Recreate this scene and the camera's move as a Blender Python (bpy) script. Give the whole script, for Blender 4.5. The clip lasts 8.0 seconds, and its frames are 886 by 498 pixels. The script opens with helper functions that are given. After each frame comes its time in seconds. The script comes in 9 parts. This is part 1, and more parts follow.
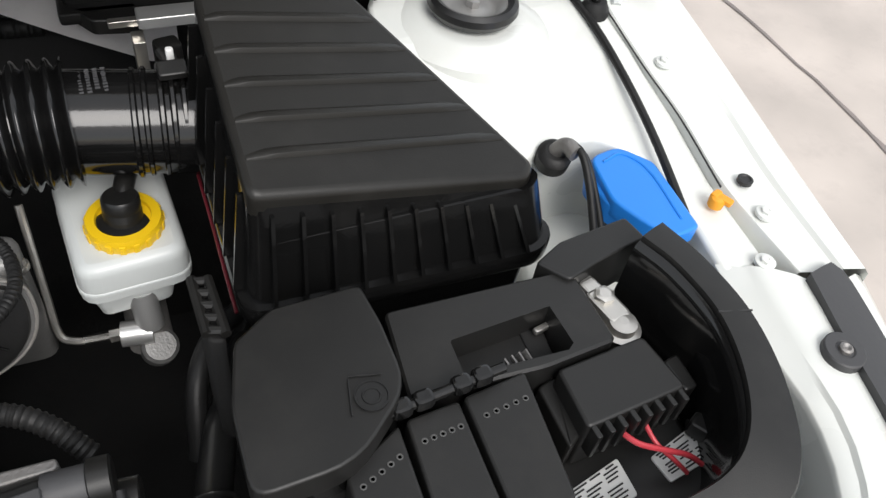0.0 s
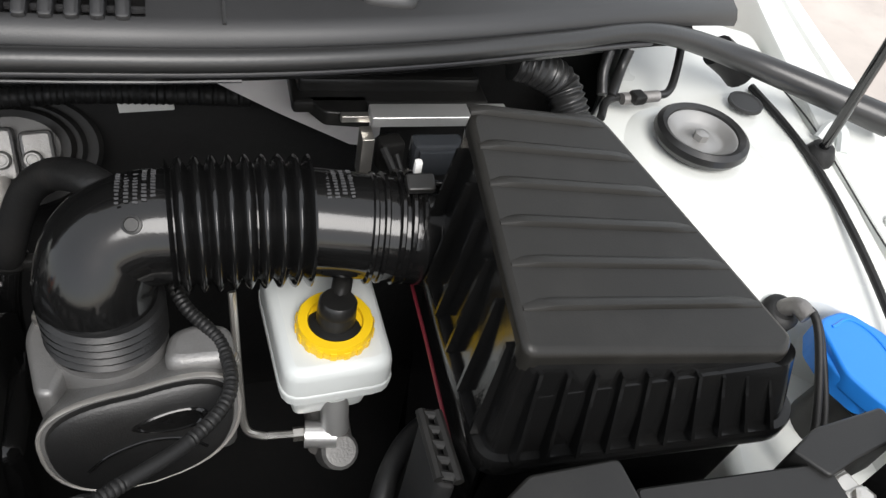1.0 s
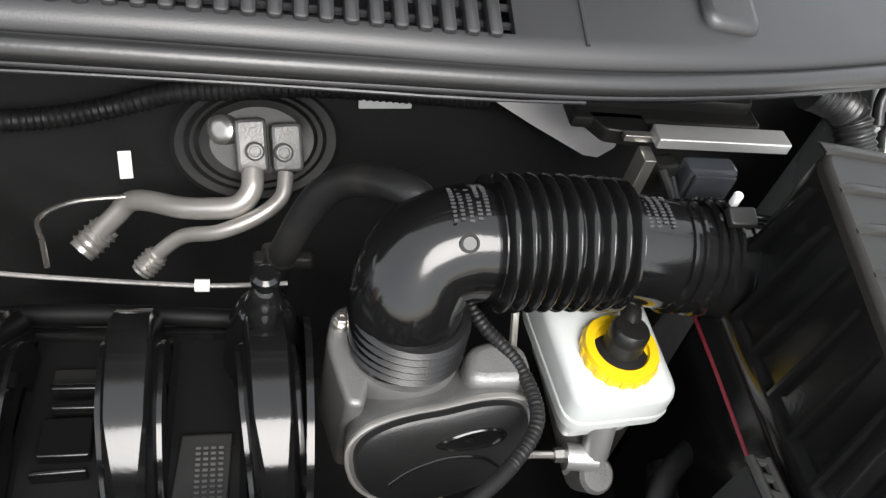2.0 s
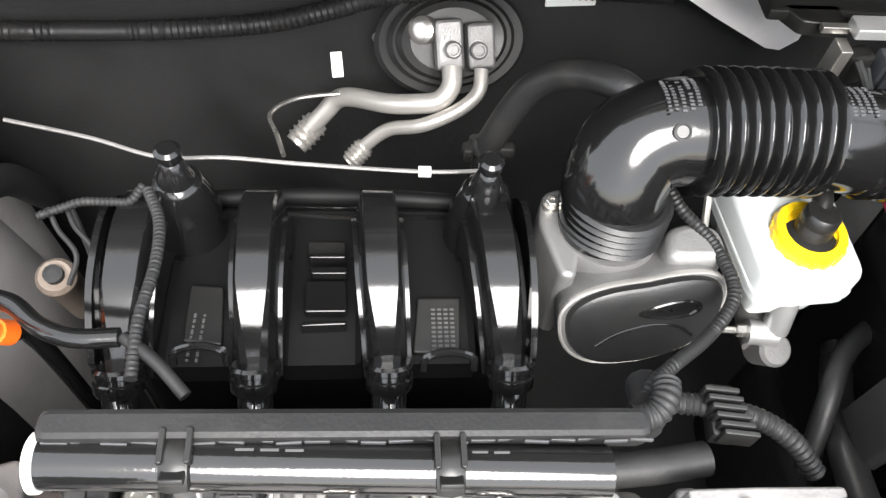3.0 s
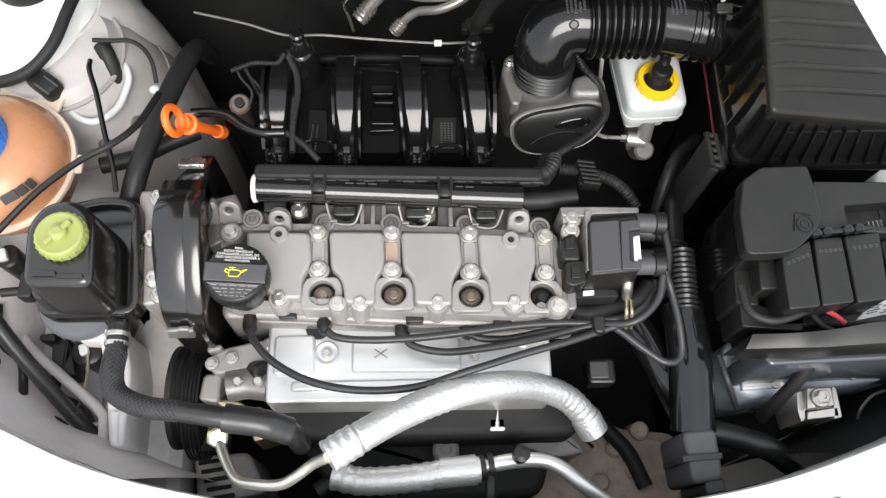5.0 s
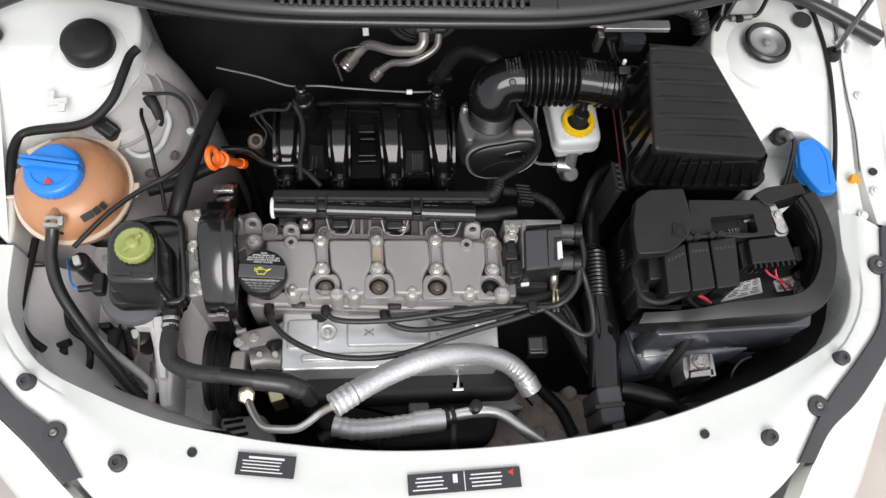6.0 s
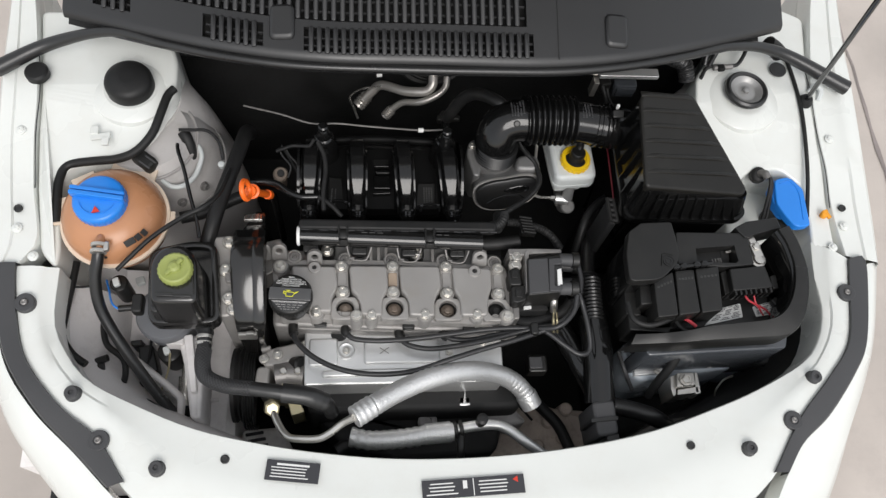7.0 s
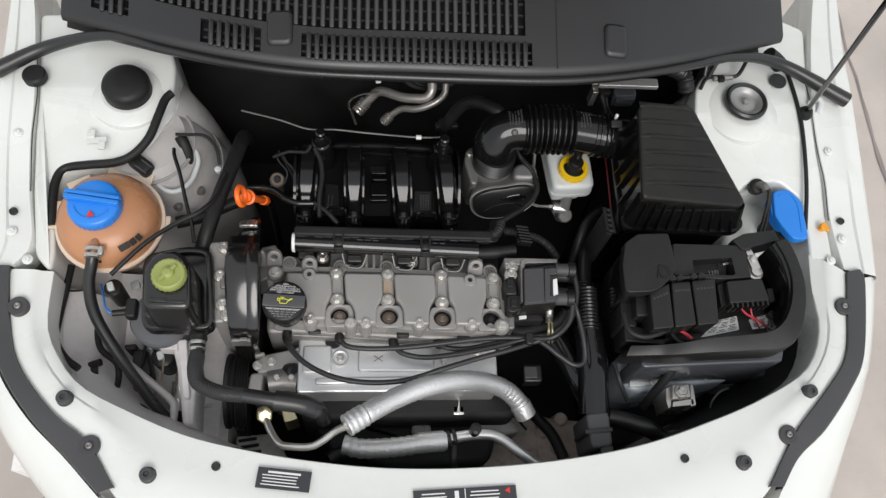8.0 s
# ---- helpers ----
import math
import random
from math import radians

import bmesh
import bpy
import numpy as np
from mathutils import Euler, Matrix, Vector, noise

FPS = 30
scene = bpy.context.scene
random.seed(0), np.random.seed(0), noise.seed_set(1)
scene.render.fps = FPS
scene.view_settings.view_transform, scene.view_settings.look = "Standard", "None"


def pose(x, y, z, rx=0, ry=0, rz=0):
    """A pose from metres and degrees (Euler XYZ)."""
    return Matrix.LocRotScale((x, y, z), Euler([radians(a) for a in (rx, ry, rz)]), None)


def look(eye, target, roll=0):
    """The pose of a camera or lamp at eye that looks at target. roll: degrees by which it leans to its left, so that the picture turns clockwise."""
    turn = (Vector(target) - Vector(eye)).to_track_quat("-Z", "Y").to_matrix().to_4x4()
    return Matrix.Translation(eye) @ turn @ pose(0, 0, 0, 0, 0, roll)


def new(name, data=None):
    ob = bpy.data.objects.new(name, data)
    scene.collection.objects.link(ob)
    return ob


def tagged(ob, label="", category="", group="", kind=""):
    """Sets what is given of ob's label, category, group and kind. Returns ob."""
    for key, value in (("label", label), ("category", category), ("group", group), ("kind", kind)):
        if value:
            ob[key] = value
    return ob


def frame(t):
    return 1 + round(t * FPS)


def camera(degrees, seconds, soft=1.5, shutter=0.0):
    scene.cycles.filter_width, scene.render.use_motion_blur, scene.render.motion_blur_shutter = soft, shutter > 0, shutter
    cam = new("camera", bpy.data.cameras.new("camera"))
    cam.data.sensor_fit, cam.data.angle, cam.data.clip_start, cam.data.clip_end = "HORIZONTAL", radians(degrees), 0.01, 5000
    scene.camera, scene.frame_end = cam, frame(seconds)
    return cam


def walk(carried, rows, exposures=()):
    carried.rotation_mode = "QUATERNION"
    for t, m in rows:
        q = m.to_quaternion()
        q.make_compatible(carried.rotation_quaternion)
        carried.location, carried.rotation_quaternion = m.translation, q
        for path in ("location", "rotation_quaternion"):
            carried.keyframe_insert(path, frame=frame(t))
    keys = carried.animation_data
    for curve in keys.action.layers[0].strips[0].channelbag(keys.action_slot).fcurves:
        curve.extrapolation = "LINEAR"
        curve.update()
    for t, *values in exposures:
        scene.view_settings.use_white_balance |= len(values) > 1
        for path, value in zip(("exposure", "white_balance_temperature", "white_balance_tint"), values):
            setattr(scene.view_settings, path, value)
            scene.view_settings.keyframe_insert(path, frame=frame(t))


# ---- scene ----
cam = camera(58.8, 8.0, soft=1.4)
PATH = [
    (0, (0.319, -0.169, 1.255), (0.993, 0.983, -0.235), 10.7),
    (0.5, (0.283, -0.114, 1.261), (0.927, 1.122, -0.174), 13.0),
    (1, (0.228, -0.078, 1.255), (0.794, 1.209, -0.167), 14.1),
    (1.5, (0.161, -0.04, 1.244), (0.689, 1.234, -0.205), 15.7),
    (2, (0.074, -0.02, 1.235), (0.539, 1.251, -0.237), 15.8),
    (2.2, (0.038, -0.01, 1.229), (0.501, 1.242, -0.261), 15.8),
    (3.3, (-0.009, -0.089, 1.281), (0.096, 0.924, -0.44), 7.6),
    (3.5, (-0.019, -0.112, 1.292), (0.075, 0.844, -0.462), 9.3),
    (4, (-0.002, -0.177, 1.376), (-0.004, 0.677, -0.432), 3.8),
    (4.5, (0.005, -0.237, 1.467), (0.048, 0.54, -0.375), 4.3),
    (5, (0.002, -0.301, 1.629), (0.092, 0.452, -0.222), 5.9),
    (5.2, (-0.008, -0.324, 1.689), (0.159, 0.472, -0.138), 10.6),
    (6.3, (-0.032, -0.433, 1.929), (0.152, 0.319, 0.085), 11.6),
    (6.5, (-0.048, -0.444, 1.949), (0.151, 0.323, 0.113), 12.3),
    (7, (-0.072, -0.442, 1.979), (0.149, 0.372, 0.165), 13.6),
    (7.5, (-0.063, -0.442, 1.984), (0.155, 0.391, 0.179), 13.5),
    (8, (-0.06, -0.432, 1.98), (0.153, 0.387, 0.169), 13.8),
]
walk(cam, [(t, look(eye, target, roll)) for t, eye, target, roll in PATH],
     exposures=[(0.0, 0.62), (0.5, 0.57), (1.0, 0.90), (1.5, 1.3), (2.2, 1.62), (3.4, 2.70), (3.7, 2.22), (4.5, 1.45), (5.2, 1.04), (6.5, 0.3), (7.2, 0.25), (8.0, 0.18)])

# world: bright overcast sky and one wide, weak sun
world = bpy.data.worlds.new("sky")
scene.world = world
world.use_nodes = True
wn = world.node_tree
sky = wn.nodes.new("ShaderNodeTexSky")
sky.sky_type, sky.sun_disc = "NISHITA", False
sky.sun_elevation, sky.sun_rotation, sky.dust_density, sky.ozone_density = radians(48), radians(176), 2.0, 0.5
sky.air_density = 0.9
wn.nodes["Background"].inputs["Strength"].default_value = 0.15
cloud = wn.nodes.new("ShaderNodeMix")
cloud.data_type = "RGBA"
cloud.inputs["Factor"].default_value = 0.65
cloud.inputs["B"].default_value = (5.75, 5.7, 5.5, 1)
wn.links.new(sky.outputs["Color"], cloud.inputs["A"])
wn.links.new(cloud.outputs["Result"], wn.nodes["Background"].inputs["Color"])
sun = new("sun", bpy.data.lights.new("sun", "SUN"))
sun.data.energy, sun.data.angle, sun.data.color = 1.5, radians(34), (1.0, 0.985, 0.97)
sun.matrix_world = look((0.2, -2.6, 3.7), (0, 0, 0.8))


# ---------------------------------------------------------------- materials
def material(name, base, rough=0.5, metal=0.0, scale=60.0, var=0.15, bump=0.1, grime=0.0, coat=0.0, coarse=6.0, spec=0.5, grime_col=(0.12, 0.1, 0.08)):
    """A surface with fine grain, broad variation of tone and gloss, and optional grime in patches."""
    m = bpy.data.materials.new(name)
    m.use_nodes = True
    t = m.node_tree
    b = t.nodes["Principled BSDF"]
    co = t.nodes.new("ShaderNodeTexCoord")
    fine, broad = t.nodes.new("ShaderNodeTexNoise"), t.nodes.new("ShaderNodeTexNoise")
    fine.inputs["Scale"].default_value, fine.inputs["Detail"].default_value = scale, 5
    broad.inputs["Scale"].default_value, broad.inputs["Detail"].default_value = coarse, 4
    t.links.new(co.outputs["Object"], fine.inputs["Vector"])
    t.links.new(co.outputs["Object"], broad.inputs["Vector"])
    tone = t.nodes.new("ShaderNodeMapRange")
    tone.inputs["From Min"].default_value, tone.inputs["From Max"].default_value = 0.3, 0.7
    tone.inputs["To Min"].default_value, tone.inputs["To Max"].default_value = 1 - var, 1 + var
    t.links.new(broad.outputs["Fac"], tone.inputs["Value"])
    rnd = t.nodes.new("ShaderNodeObjectInfo")
    each = t.nodes.new("ShaderNodeMapRange")
    each.inputs["To Min"].default_value, each.inputs["To Max"].default_value = 1 - var * 0.4, 1 + var * 0.4
    t.links.new(rnd.outputs["Random"], each.inputs["Value"])
    both = t.nodes.new("ShaderNodeMath")
    both.operation = "MULTIPLY"
    t.links.new(tone.outputs["Result"], both.inputs[0])
    t.links.new(each.outputs["Result"], both.inputs[1])
    col = t.nodes.new("ShaderNodeMix")
    col.data_type, col.blend_type = "RGBA", "MULTIPLY"
    col.inputs["Factor"].default_value = 1.0
    col.inputs["A"].default_value = (*base, 1)
    t.links.new(both.outputs[0], col.inputs["B"])
    last = col.outputs["Result"]
    if grime:
        spots = t.nodes.new("ShaderNodeTexNoise")
        spots.inputs["Scale"].default_value, spots.inputs["Detail"].default_value, spots.inputs["Roughness"].default_value = coarse * 3.1, 8, 0.7
        t.links.new(co.outputs["Object"], spots.inputs["Vector"])
        cut = t.nodes.new("ShaderNodeMapRange")
        cut.inputs["From Min"].default_value, cut.inputs["From Max"].default_value, cut.inputs["To Max"].default_value = 0.5, 0.75, grime
        t.links.new(spots.outputs["Fac"], cut.inputs["Value"])
        dirt = t.nodes.new("ShaderNodeMix")
        dirt.data_type = "RGBA"
        dirt.inputs["B"].default_value = (*grime_col, 1)
        t.links.new(cut.outputs["Result"], dirt.inputs["Factor"])
        t.links.new(last, dirt.inputs["A"])
        last = dirt.outputs["Result"]
    t.links.new(last, b.inputs["Base Color"])
    gloss = t.nodes.new("ShaderNodeMapRange")
    gloss.inputs["From Min"].default_value, gloss.inputs["From Max"].default_value = 0.3, 0.7
    gloss.inputs["To Min"].default_value, gloss.inputs["To Max"].default_value = max(0.03, rough * 0.8), min(1, rough * 1.25)
    t.links.new(broad.outputs["Fac"], gloss.inputs["Value"])
    t.links.new(gloss.outputs["Result"], b.inputs["Roughness"])
    b.inputs["Metallic"].default_value = metal
    b.inputs["Coat Weight"].default_value = coat
    b.inputs["Specular IOR Level"].default_value = spec
    if bump:
        bp = t.nodes.new("ShaderNodeBump")
        bp.inputs["Strength"].default_value, bp.inputs["Distance"].default_value = bump, 0.002
        t.links.new(fine.outputs["Fac"], bp.inputs["Height"])
        t.links.new(bp.outputs["Normal"], b.inputs["Normal"])
    return m


PAINT = material("white_car_paint", (0.735, 0.75, 0.715), 0.3, scale=20, var=0.03, bump=0.01, coat=0.5, grime=0.12, grime_col=(0.55, 0.5, 0.42))
PRIMER = material("pale_underbody_paint", (0.74, 0.715, 0.705), 0.45, scale=30, var=0.10, bump=0.03, grime=0.3, grime_col=(0.25, 0.22, 0.2))
BLACK = material("black_moulded_plastic", (0.0125, 0.0123, 0.0118), 0.36, spec=0.40, scale=1200, var=0.18, bump=0.05, grime=0.2, grime_col=(0.05, 0.047, 0.042))
GLOSS = material("shiny_black_plastic", (0.006, 0.006, 0.006), 0.11, spec=0.50, scale=500, var=0.15, bump=0.02, grime=0.15, grime_col=(0.03, 0.028, 0.026))
SHINY = material("polished_black_plastic", (0.008, 0.008, 0.008), 0.09, spec=0.6, scale=500, var=0.15, bump=0.03, grime=0.15, grime_col=(0.03, 0.028, 0.026))
POLISH = material("high_gloss_black_plastic", (0.012, 0.0115, 0.011), 0.15, spec=0.75, scale=500, var=0.15, bump=0.02, grime=0.15, grime_col=(0.03, 0.028, 0.026))
TAGO = material("orange_plastic_clip", (0.80, 0.33, 0.02), 0.45, scale=300, var=0.08, bump=0.05)
RUBBER = material("black_rubber", (0.013, 0.013, 0.013), 0.5, spec=0.32, scale=400, var=0.2, bump=0.12, grime=0.2, grime_col=(0.06, 0.055, 0.05))
GREYRUBBER = material("grey_black_trim", (0.05, 0.05, 0.052), 0.5, scale=300, var=0.1, bump=0.08)
COWL = material("grained_cowl_plastic", (0.012, 0.012, 0.0125), 0.42, spec=0.75, scale=1100, var=0.08, bump=0.07)
SEALR = material("shiny_seal_rubber", (0.03, 0.03, 0.032), 0.3, spec=0.6, scale=120, var=0.2, bump=0.05)
LEADK = material("smooth_lead_rubber", (0.022, 0.022, 0.023), 0.34, spec=0.5, scale=300, var=0.12, bump=0.05)
HOSER = material("shiny_hose_rubber", (0.016, 0.016, 0.016), 0.32, spec=0.6, scale=300, var=0.2, bump=0.06)
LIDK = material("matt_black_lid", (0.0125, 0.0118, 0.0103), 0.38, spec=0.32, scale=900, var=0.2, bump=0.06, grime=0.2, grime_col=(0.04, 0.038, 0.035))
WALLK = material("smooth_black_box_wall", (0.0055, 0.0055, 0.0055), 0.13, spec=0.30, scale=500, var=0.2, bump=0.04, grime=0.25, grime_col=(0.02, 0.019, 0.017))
SATIN = material("satin_black_plastic", (0.012, 0.012, 0.012), 0.36, spec=0.42, scale=900, var=0.15, bump=0.1, grime=0.2, grime_col=(0.045, 0.043, 0.04))
# near-black for deep parts, the bay's depth shade put into the colour
DARK = material("shade_black_underbonnet", (0.009, 0.009, 0.009), 0.7, scale=50, var=0.4, bump=0.3, grime=0.3, grime_col=(0.03, 0.026, 0.022))
UNDERK = material("dark_bonnet_underside", (0.03, 0.03, 0.03), 0.8, scale=160, var=0.2, bump=0.3)
# manifold webs and rear rail: recess shade put into a near-black, dull plastic
DEEPK = material("deep_black_plastic", (0.005, 0.005, 0.005), 0.5, spec=0.15, scale=500, var=0.2, bump=0.05)
INSUL = material("firewall_insulation", (0.007, 0.007, 0.007), 0.75, scale=160, var=0.3, bump=0.4, coarse=9)
CAST = material("cast_aluminium", (0.33, 0.317, 0.303), 0.5, metal=0.4, scale=900, var=0.08, bump=0.12, grime=0.25, coarse=9, grime_col=(0.3, 0.26, 0.2))
GREYCAST = material("grey_throttle_alloy", (0.19, 0.188, 0.184), 0.40, metal=0.45, scale=500, var=0.15, bump=0.2, grime=0.3, coarse=14, grime_col=(0.07, 0.06, 0.05))
DULLCAST = material("dull_cast_aluminium", (0.28, 0.27, 0.26), 0.5, metal=0.6, scale=400, var=0.2, bump=0.25, grime=0.35, coarse=14, grime_col=(0.12, 0.1, 0.08))
ALU = material("aluminium_sheet", (0.72, 0.72, 0.71), 0.36, metal=0.75, scale=90, var=0.08, bump=0.14, grime=0.1, grime_col=(0.45, 0.42, 0.38))
FOIL = material("silver_insulating_foil", (0.66, 0.66, 0.655), 0.40, metal=0.7, scale=260, var=0.08, bump=0.5)
PIPEALU = material("dull_pipe_aluminium", (0.52, 0.50, 0.47), 0.42, metal=0.65, scale=220, var=0.12, bump=0.1, grime=0.2, grime_col=(0.3, 0.27, 0.22))
GALV = material("galvanised_steel", (0.36, 0.355, 0.345), 0.36, metal=0.6, scale=160, var=0.12, bump=0.06, grime=0.25, grime_col=(0.36, 0.33, 0.28))
STEEL = material("zinc_plated_steel", (0.62, 0.6, 0.56), 0.3, metal=0.9, scale=200, var=0.12, bump=0.06, grime=0.15)
GOLD = material("yellow_passivated_steel", (0.62, 0.55, 0.36), 0.35, metal=0.8, scale=200, var=0.15, bump=0.06)
BLUE = material("blue_plastic", (0.02, 0.22, 0.72), 0.32, scale=300, var=0.06, bump=0.03)
YELLOW = material("yellow_plastic", (0.78, 0.5, 0.01), 0.38, scale=300, var=0.06, bump=0.05)
ORANGE = material("orange_plastic", (0.9, 0.15, 0.015), 0.38, scale=300, var=0.05, bump=0.03)
GREEN = material("olive_green_plastic", (0.3, 0.34, 0.1), 0.45, scale=300, var=0.1, bump=0.04, grime=0.3, grime_col=(0.2, 0.21, 0.08))
WHITE = material("white_plastic", (0.78, 0.78, 0.76), 0.45, scale=200, var=0.05, bump=0.03)
MILKY = material("milky_translucent_plastic", (0.59, 0.615, 0.605), 0.35, scale=120, var=0.08, bump=0.03, grime=0.15, grime_col=(0.5, 0.5, 0.46))
TAN = material("coolant_tinted_plastic", (0.46, 0.22, 0.11), 0.3, scale=90, var=0.12, bump=0.03, coarse=10)
CREAM = material("cream_seam_plastic", (0.7, 0.58, 0.46), 0.4, scale=90, var=0.06, bump=0.02)
RED = material("red_wire", (0.5, 0.045, 0.06), 0.4, var=0.05, bump=0)
LAMP = material("grey_lamp_housing", (0.38, 0.42, 0.46), 0.25, scale=60, var=0.12, bump=0.03, coarse=8)
LABELW = material("white_label_paper", (0.75, 0.75, 0.73), 0.5, var=0.04, bump=0.02)
INK = material("black_ink", (0.02, 0.02, 0.02), 0.5, var=0.05, bump=0)
LABELK = material("dark_label_film", (0.035, 0.035, 0.04), 0.45, var=0.05, bump=0.02)
WARN = material("red_print", (0.6, 0.04, 0.02), 0.5, var=0.02, bump=0)
MAROON = material("dark_red_tape", (0.13, 0.012, 0.02), 0.4, var=0.1, bump=0.05)
DISC = material("grey_mount_rubber", (0.13, 0.135, 0.145), 0.5, scale=120, var=0.15, bump=0.1, grime=0.3, grime_col=(0.2, 0.18, 0.16))
PLUGM = material("rusty_plug_head", (0.20, 0.165, 0.135), 0.55, metal=0.5, scale=300, var=0.3, bump=0.2, grime=0.5, grime_col=(0.09, 0.05, 0.03))
CASING = material("smooth_grey_battery_case", (0.055, 0.06, 0.067), 0.2, spec=0.8, scale=80, var=0.2, bump=0.03, grime=0.25, grime_col=(0.10, 0.10, 0.10))
# cap grip and lower panel: sky reflection helped by a lighter base and strong gloss
CAPK = material("sky_grey_cap_plastic", (0.03, 0.03, 0.03), 0.24, spec=0.95, scale=700, var=0.15, bump=0.04)
RUST = material("brown_gasket", (0.36, 0.28, 0.21), 0.7, var=0.2, bump=0.2)
CONCRETE = material("worn_concrete", (0.47, 0.42, 0.38), 0.85, scale=40, var=0.16, bump=0.35, grime=0.35, coarse=2.2, grime_col=(0.33, 0.29, 0.27))
# moulded marks, a lighter grey than the plastic they stand on
DULLRELIEF = material("grey_plastic_relief", (0.07, 0.07, 0.068), 0.5, scale=500, var=0.2, bump=0.1)
DUSTY = material("dusty_grey_underbody", (0.34, 0.325, 0.315), 0.6, scale=40, var=0.2, bump=0.06, grime=0.5, grime_col=(0.13, 0.11, 0.1))
BROWN = material("oily_brown_casting", (0.40, 0.335, 0.285), 0.7, scale=70, var=0.3, bump=0.5, grime=0.6, coarse=16, grime_col=(0.10, 0.085, 0.07))
# wheel houses: greyer and darker than the wings' white paint
WHEELW = material("grey_white_wheel_house", (0.48, 0.46, 0.445), 0.55, scale=40, var=0.18, bump=0.05, grime=0.45, grime_col=(0.22, 0.2, 0.18))
CRACK = material("dark_joint", (0.22, 0.19, 0.18), 0.9, var=0.3, bump=0.3)


# ---------------------------------------------------------------- mesh helpers
AT = Vector((0, 0, 0))  # the place of the group of things being built


def spline(pts, step=6):
    """A smooth line through control points."""
    p = [Vector(q) for q in pts]
    if len(p) < 3:
        return p
    p = [2 * p[0] - p[1]] + p + [2 * p[-1] - p[-2]]
    out = []
    for i in range(1, len(p) - 2):
        a, b, c, d = p[i - 1:i + 3]
        for k in range(step):
            t = k / step
            out.append(0.5 * (2 * b + (c - a) * t + (2 * a - 5 * b + 4 * c - d) * t * t + (3 * b - a - 3 * c + d) * t ** 3))
    return out + [p[-2]]


def loft(bm, loops, cap0=True, cap1=True, closed=True):
    rows = [[bm.verts.new(Vector(v) + AT) for v in loop] for loop in loops]
    n = len(rows[0])
    for a, b in zip(rows, rows[1:]):
        for i in range(n if closed else n - 1):
            bm.faces.new((a[i], a[(i + 1) % n], b[(i + 1) % n], b[i]))
    if cap0 and closed:
        bm.faces.new(rows[0][::-1])
    if cap1 and closed:
        bm.faces.new(rows[-1])
    return bm


def tube(bm, pts, r, n=12, step=6, rfun=None, flat=1.0):
    """A round hose, pipe or cable along control points; rfun(i, s) varies the radius along the length s."""
    path = spline(pts, step)
    up, s, loops = Vector((0.13, 0.21, 0.97)).normalized(), 0.0, []
    for i, p in enumerate(path):
        d = (path[min(i + 1, len(path) - 1)] - path[max(i - 1, 0)]).normalized()
        a = (up - d * up.dot(d))
        a = a.normalized() if a.length > 1e-4 else d.orthogonal().normalized()
        b = d.cross(a)
        up = a
        if i:
            s += (p - path[i - 1]).length
        rr = rfun(i, s) if rfun else r
        loops.append([p + a * (rr * flat * math.cos(k * math.tau / n)) + b * (rr * math.sin(k * math.tau / n)) for k in range(n)])
    return loft(bm, loops)


def ribbed(r, depth, pitch, power=1.0):
    return lambda i, s: r + depth * (0.5 + 0.5 * math.cos(s / pitch * math.tau)) ** power


def axes(axis):
    return Vector(axis).normalized().to_track_quat("Z", "Y").to_matrix()


def lathe(bm, c, prof, axis=(0, 0, 1), n=28, cap=True):
    """Turned shape: prof is a list of (radius, height along the axis)."""
    m, c = axes(axis), Vector(c)
    loops = [[c + m @ Vector((max(r, 1e-4) * math.cos(k * math.tau / n), max(r, 1e-4) * math.sin(k * math.tau / n), h)) for k in range(n)] for r, h in prof]
    return loft(bm, loops, cap, cap)


def fillet(poly, r, k=4):
    """Rounds the corners of a flat outline; r: one radius or one for each corner."""
    out, n = [], len(poly)
    for i, q in enumerate(poly):
        rr = r[i] if isinstance(r, (list, tuple)) else r
        q, a, b = Vector(q[:2]), Vector(poly[i - 1][:2]), Vector(poly[(i + 1) % n][:2])
        rr = min(rr, 0.45 * (a - q).length, 0.45 * (b - q).length)
        p0, p1 = q + (a - q).normalized() * rr, q + (b - q).normalized() * rr
        for j in range(k + 1):
            t = j / k
            out.append((1 - t) ** 2 * p0 + 2 * t * (1 - t) * q + t * t * p1)
    return out


def inset(poly, d):
    """Moves a counter-clockwise outline inwards."""
    out, n = [], len(poly)
    for i, q in enumerate(poly):
        a, b = poly[i - 1], poly[(i + 1) % n]
        e0, e1 = (q - a), (b - q)
        e0 = e0.normalized() if e0.length > 1e-7 else e1.normalized()
        e1 = e1.normalized() if e1.length > 1e-7 else e0
        nrm = Vector((-(e0.y + e1.y), e0.x + e1.x))
        nrm = nrm.normalized() if nrm.length > 1e-6 else Vector((-e0.y, e0.x))
        out.append(q + nrm * d / max(0.5, nrm.dot(Vector((-e0.y, e0.x)))))
    return out


def ccw(poly):
    s = sum(a[0] * b[1] - b[0] * a[1] for a, b in zip(poly, list(poly[1:]) + [poly[0]]))
    return list(poly) if s > 0 else list(poly)[::-1]


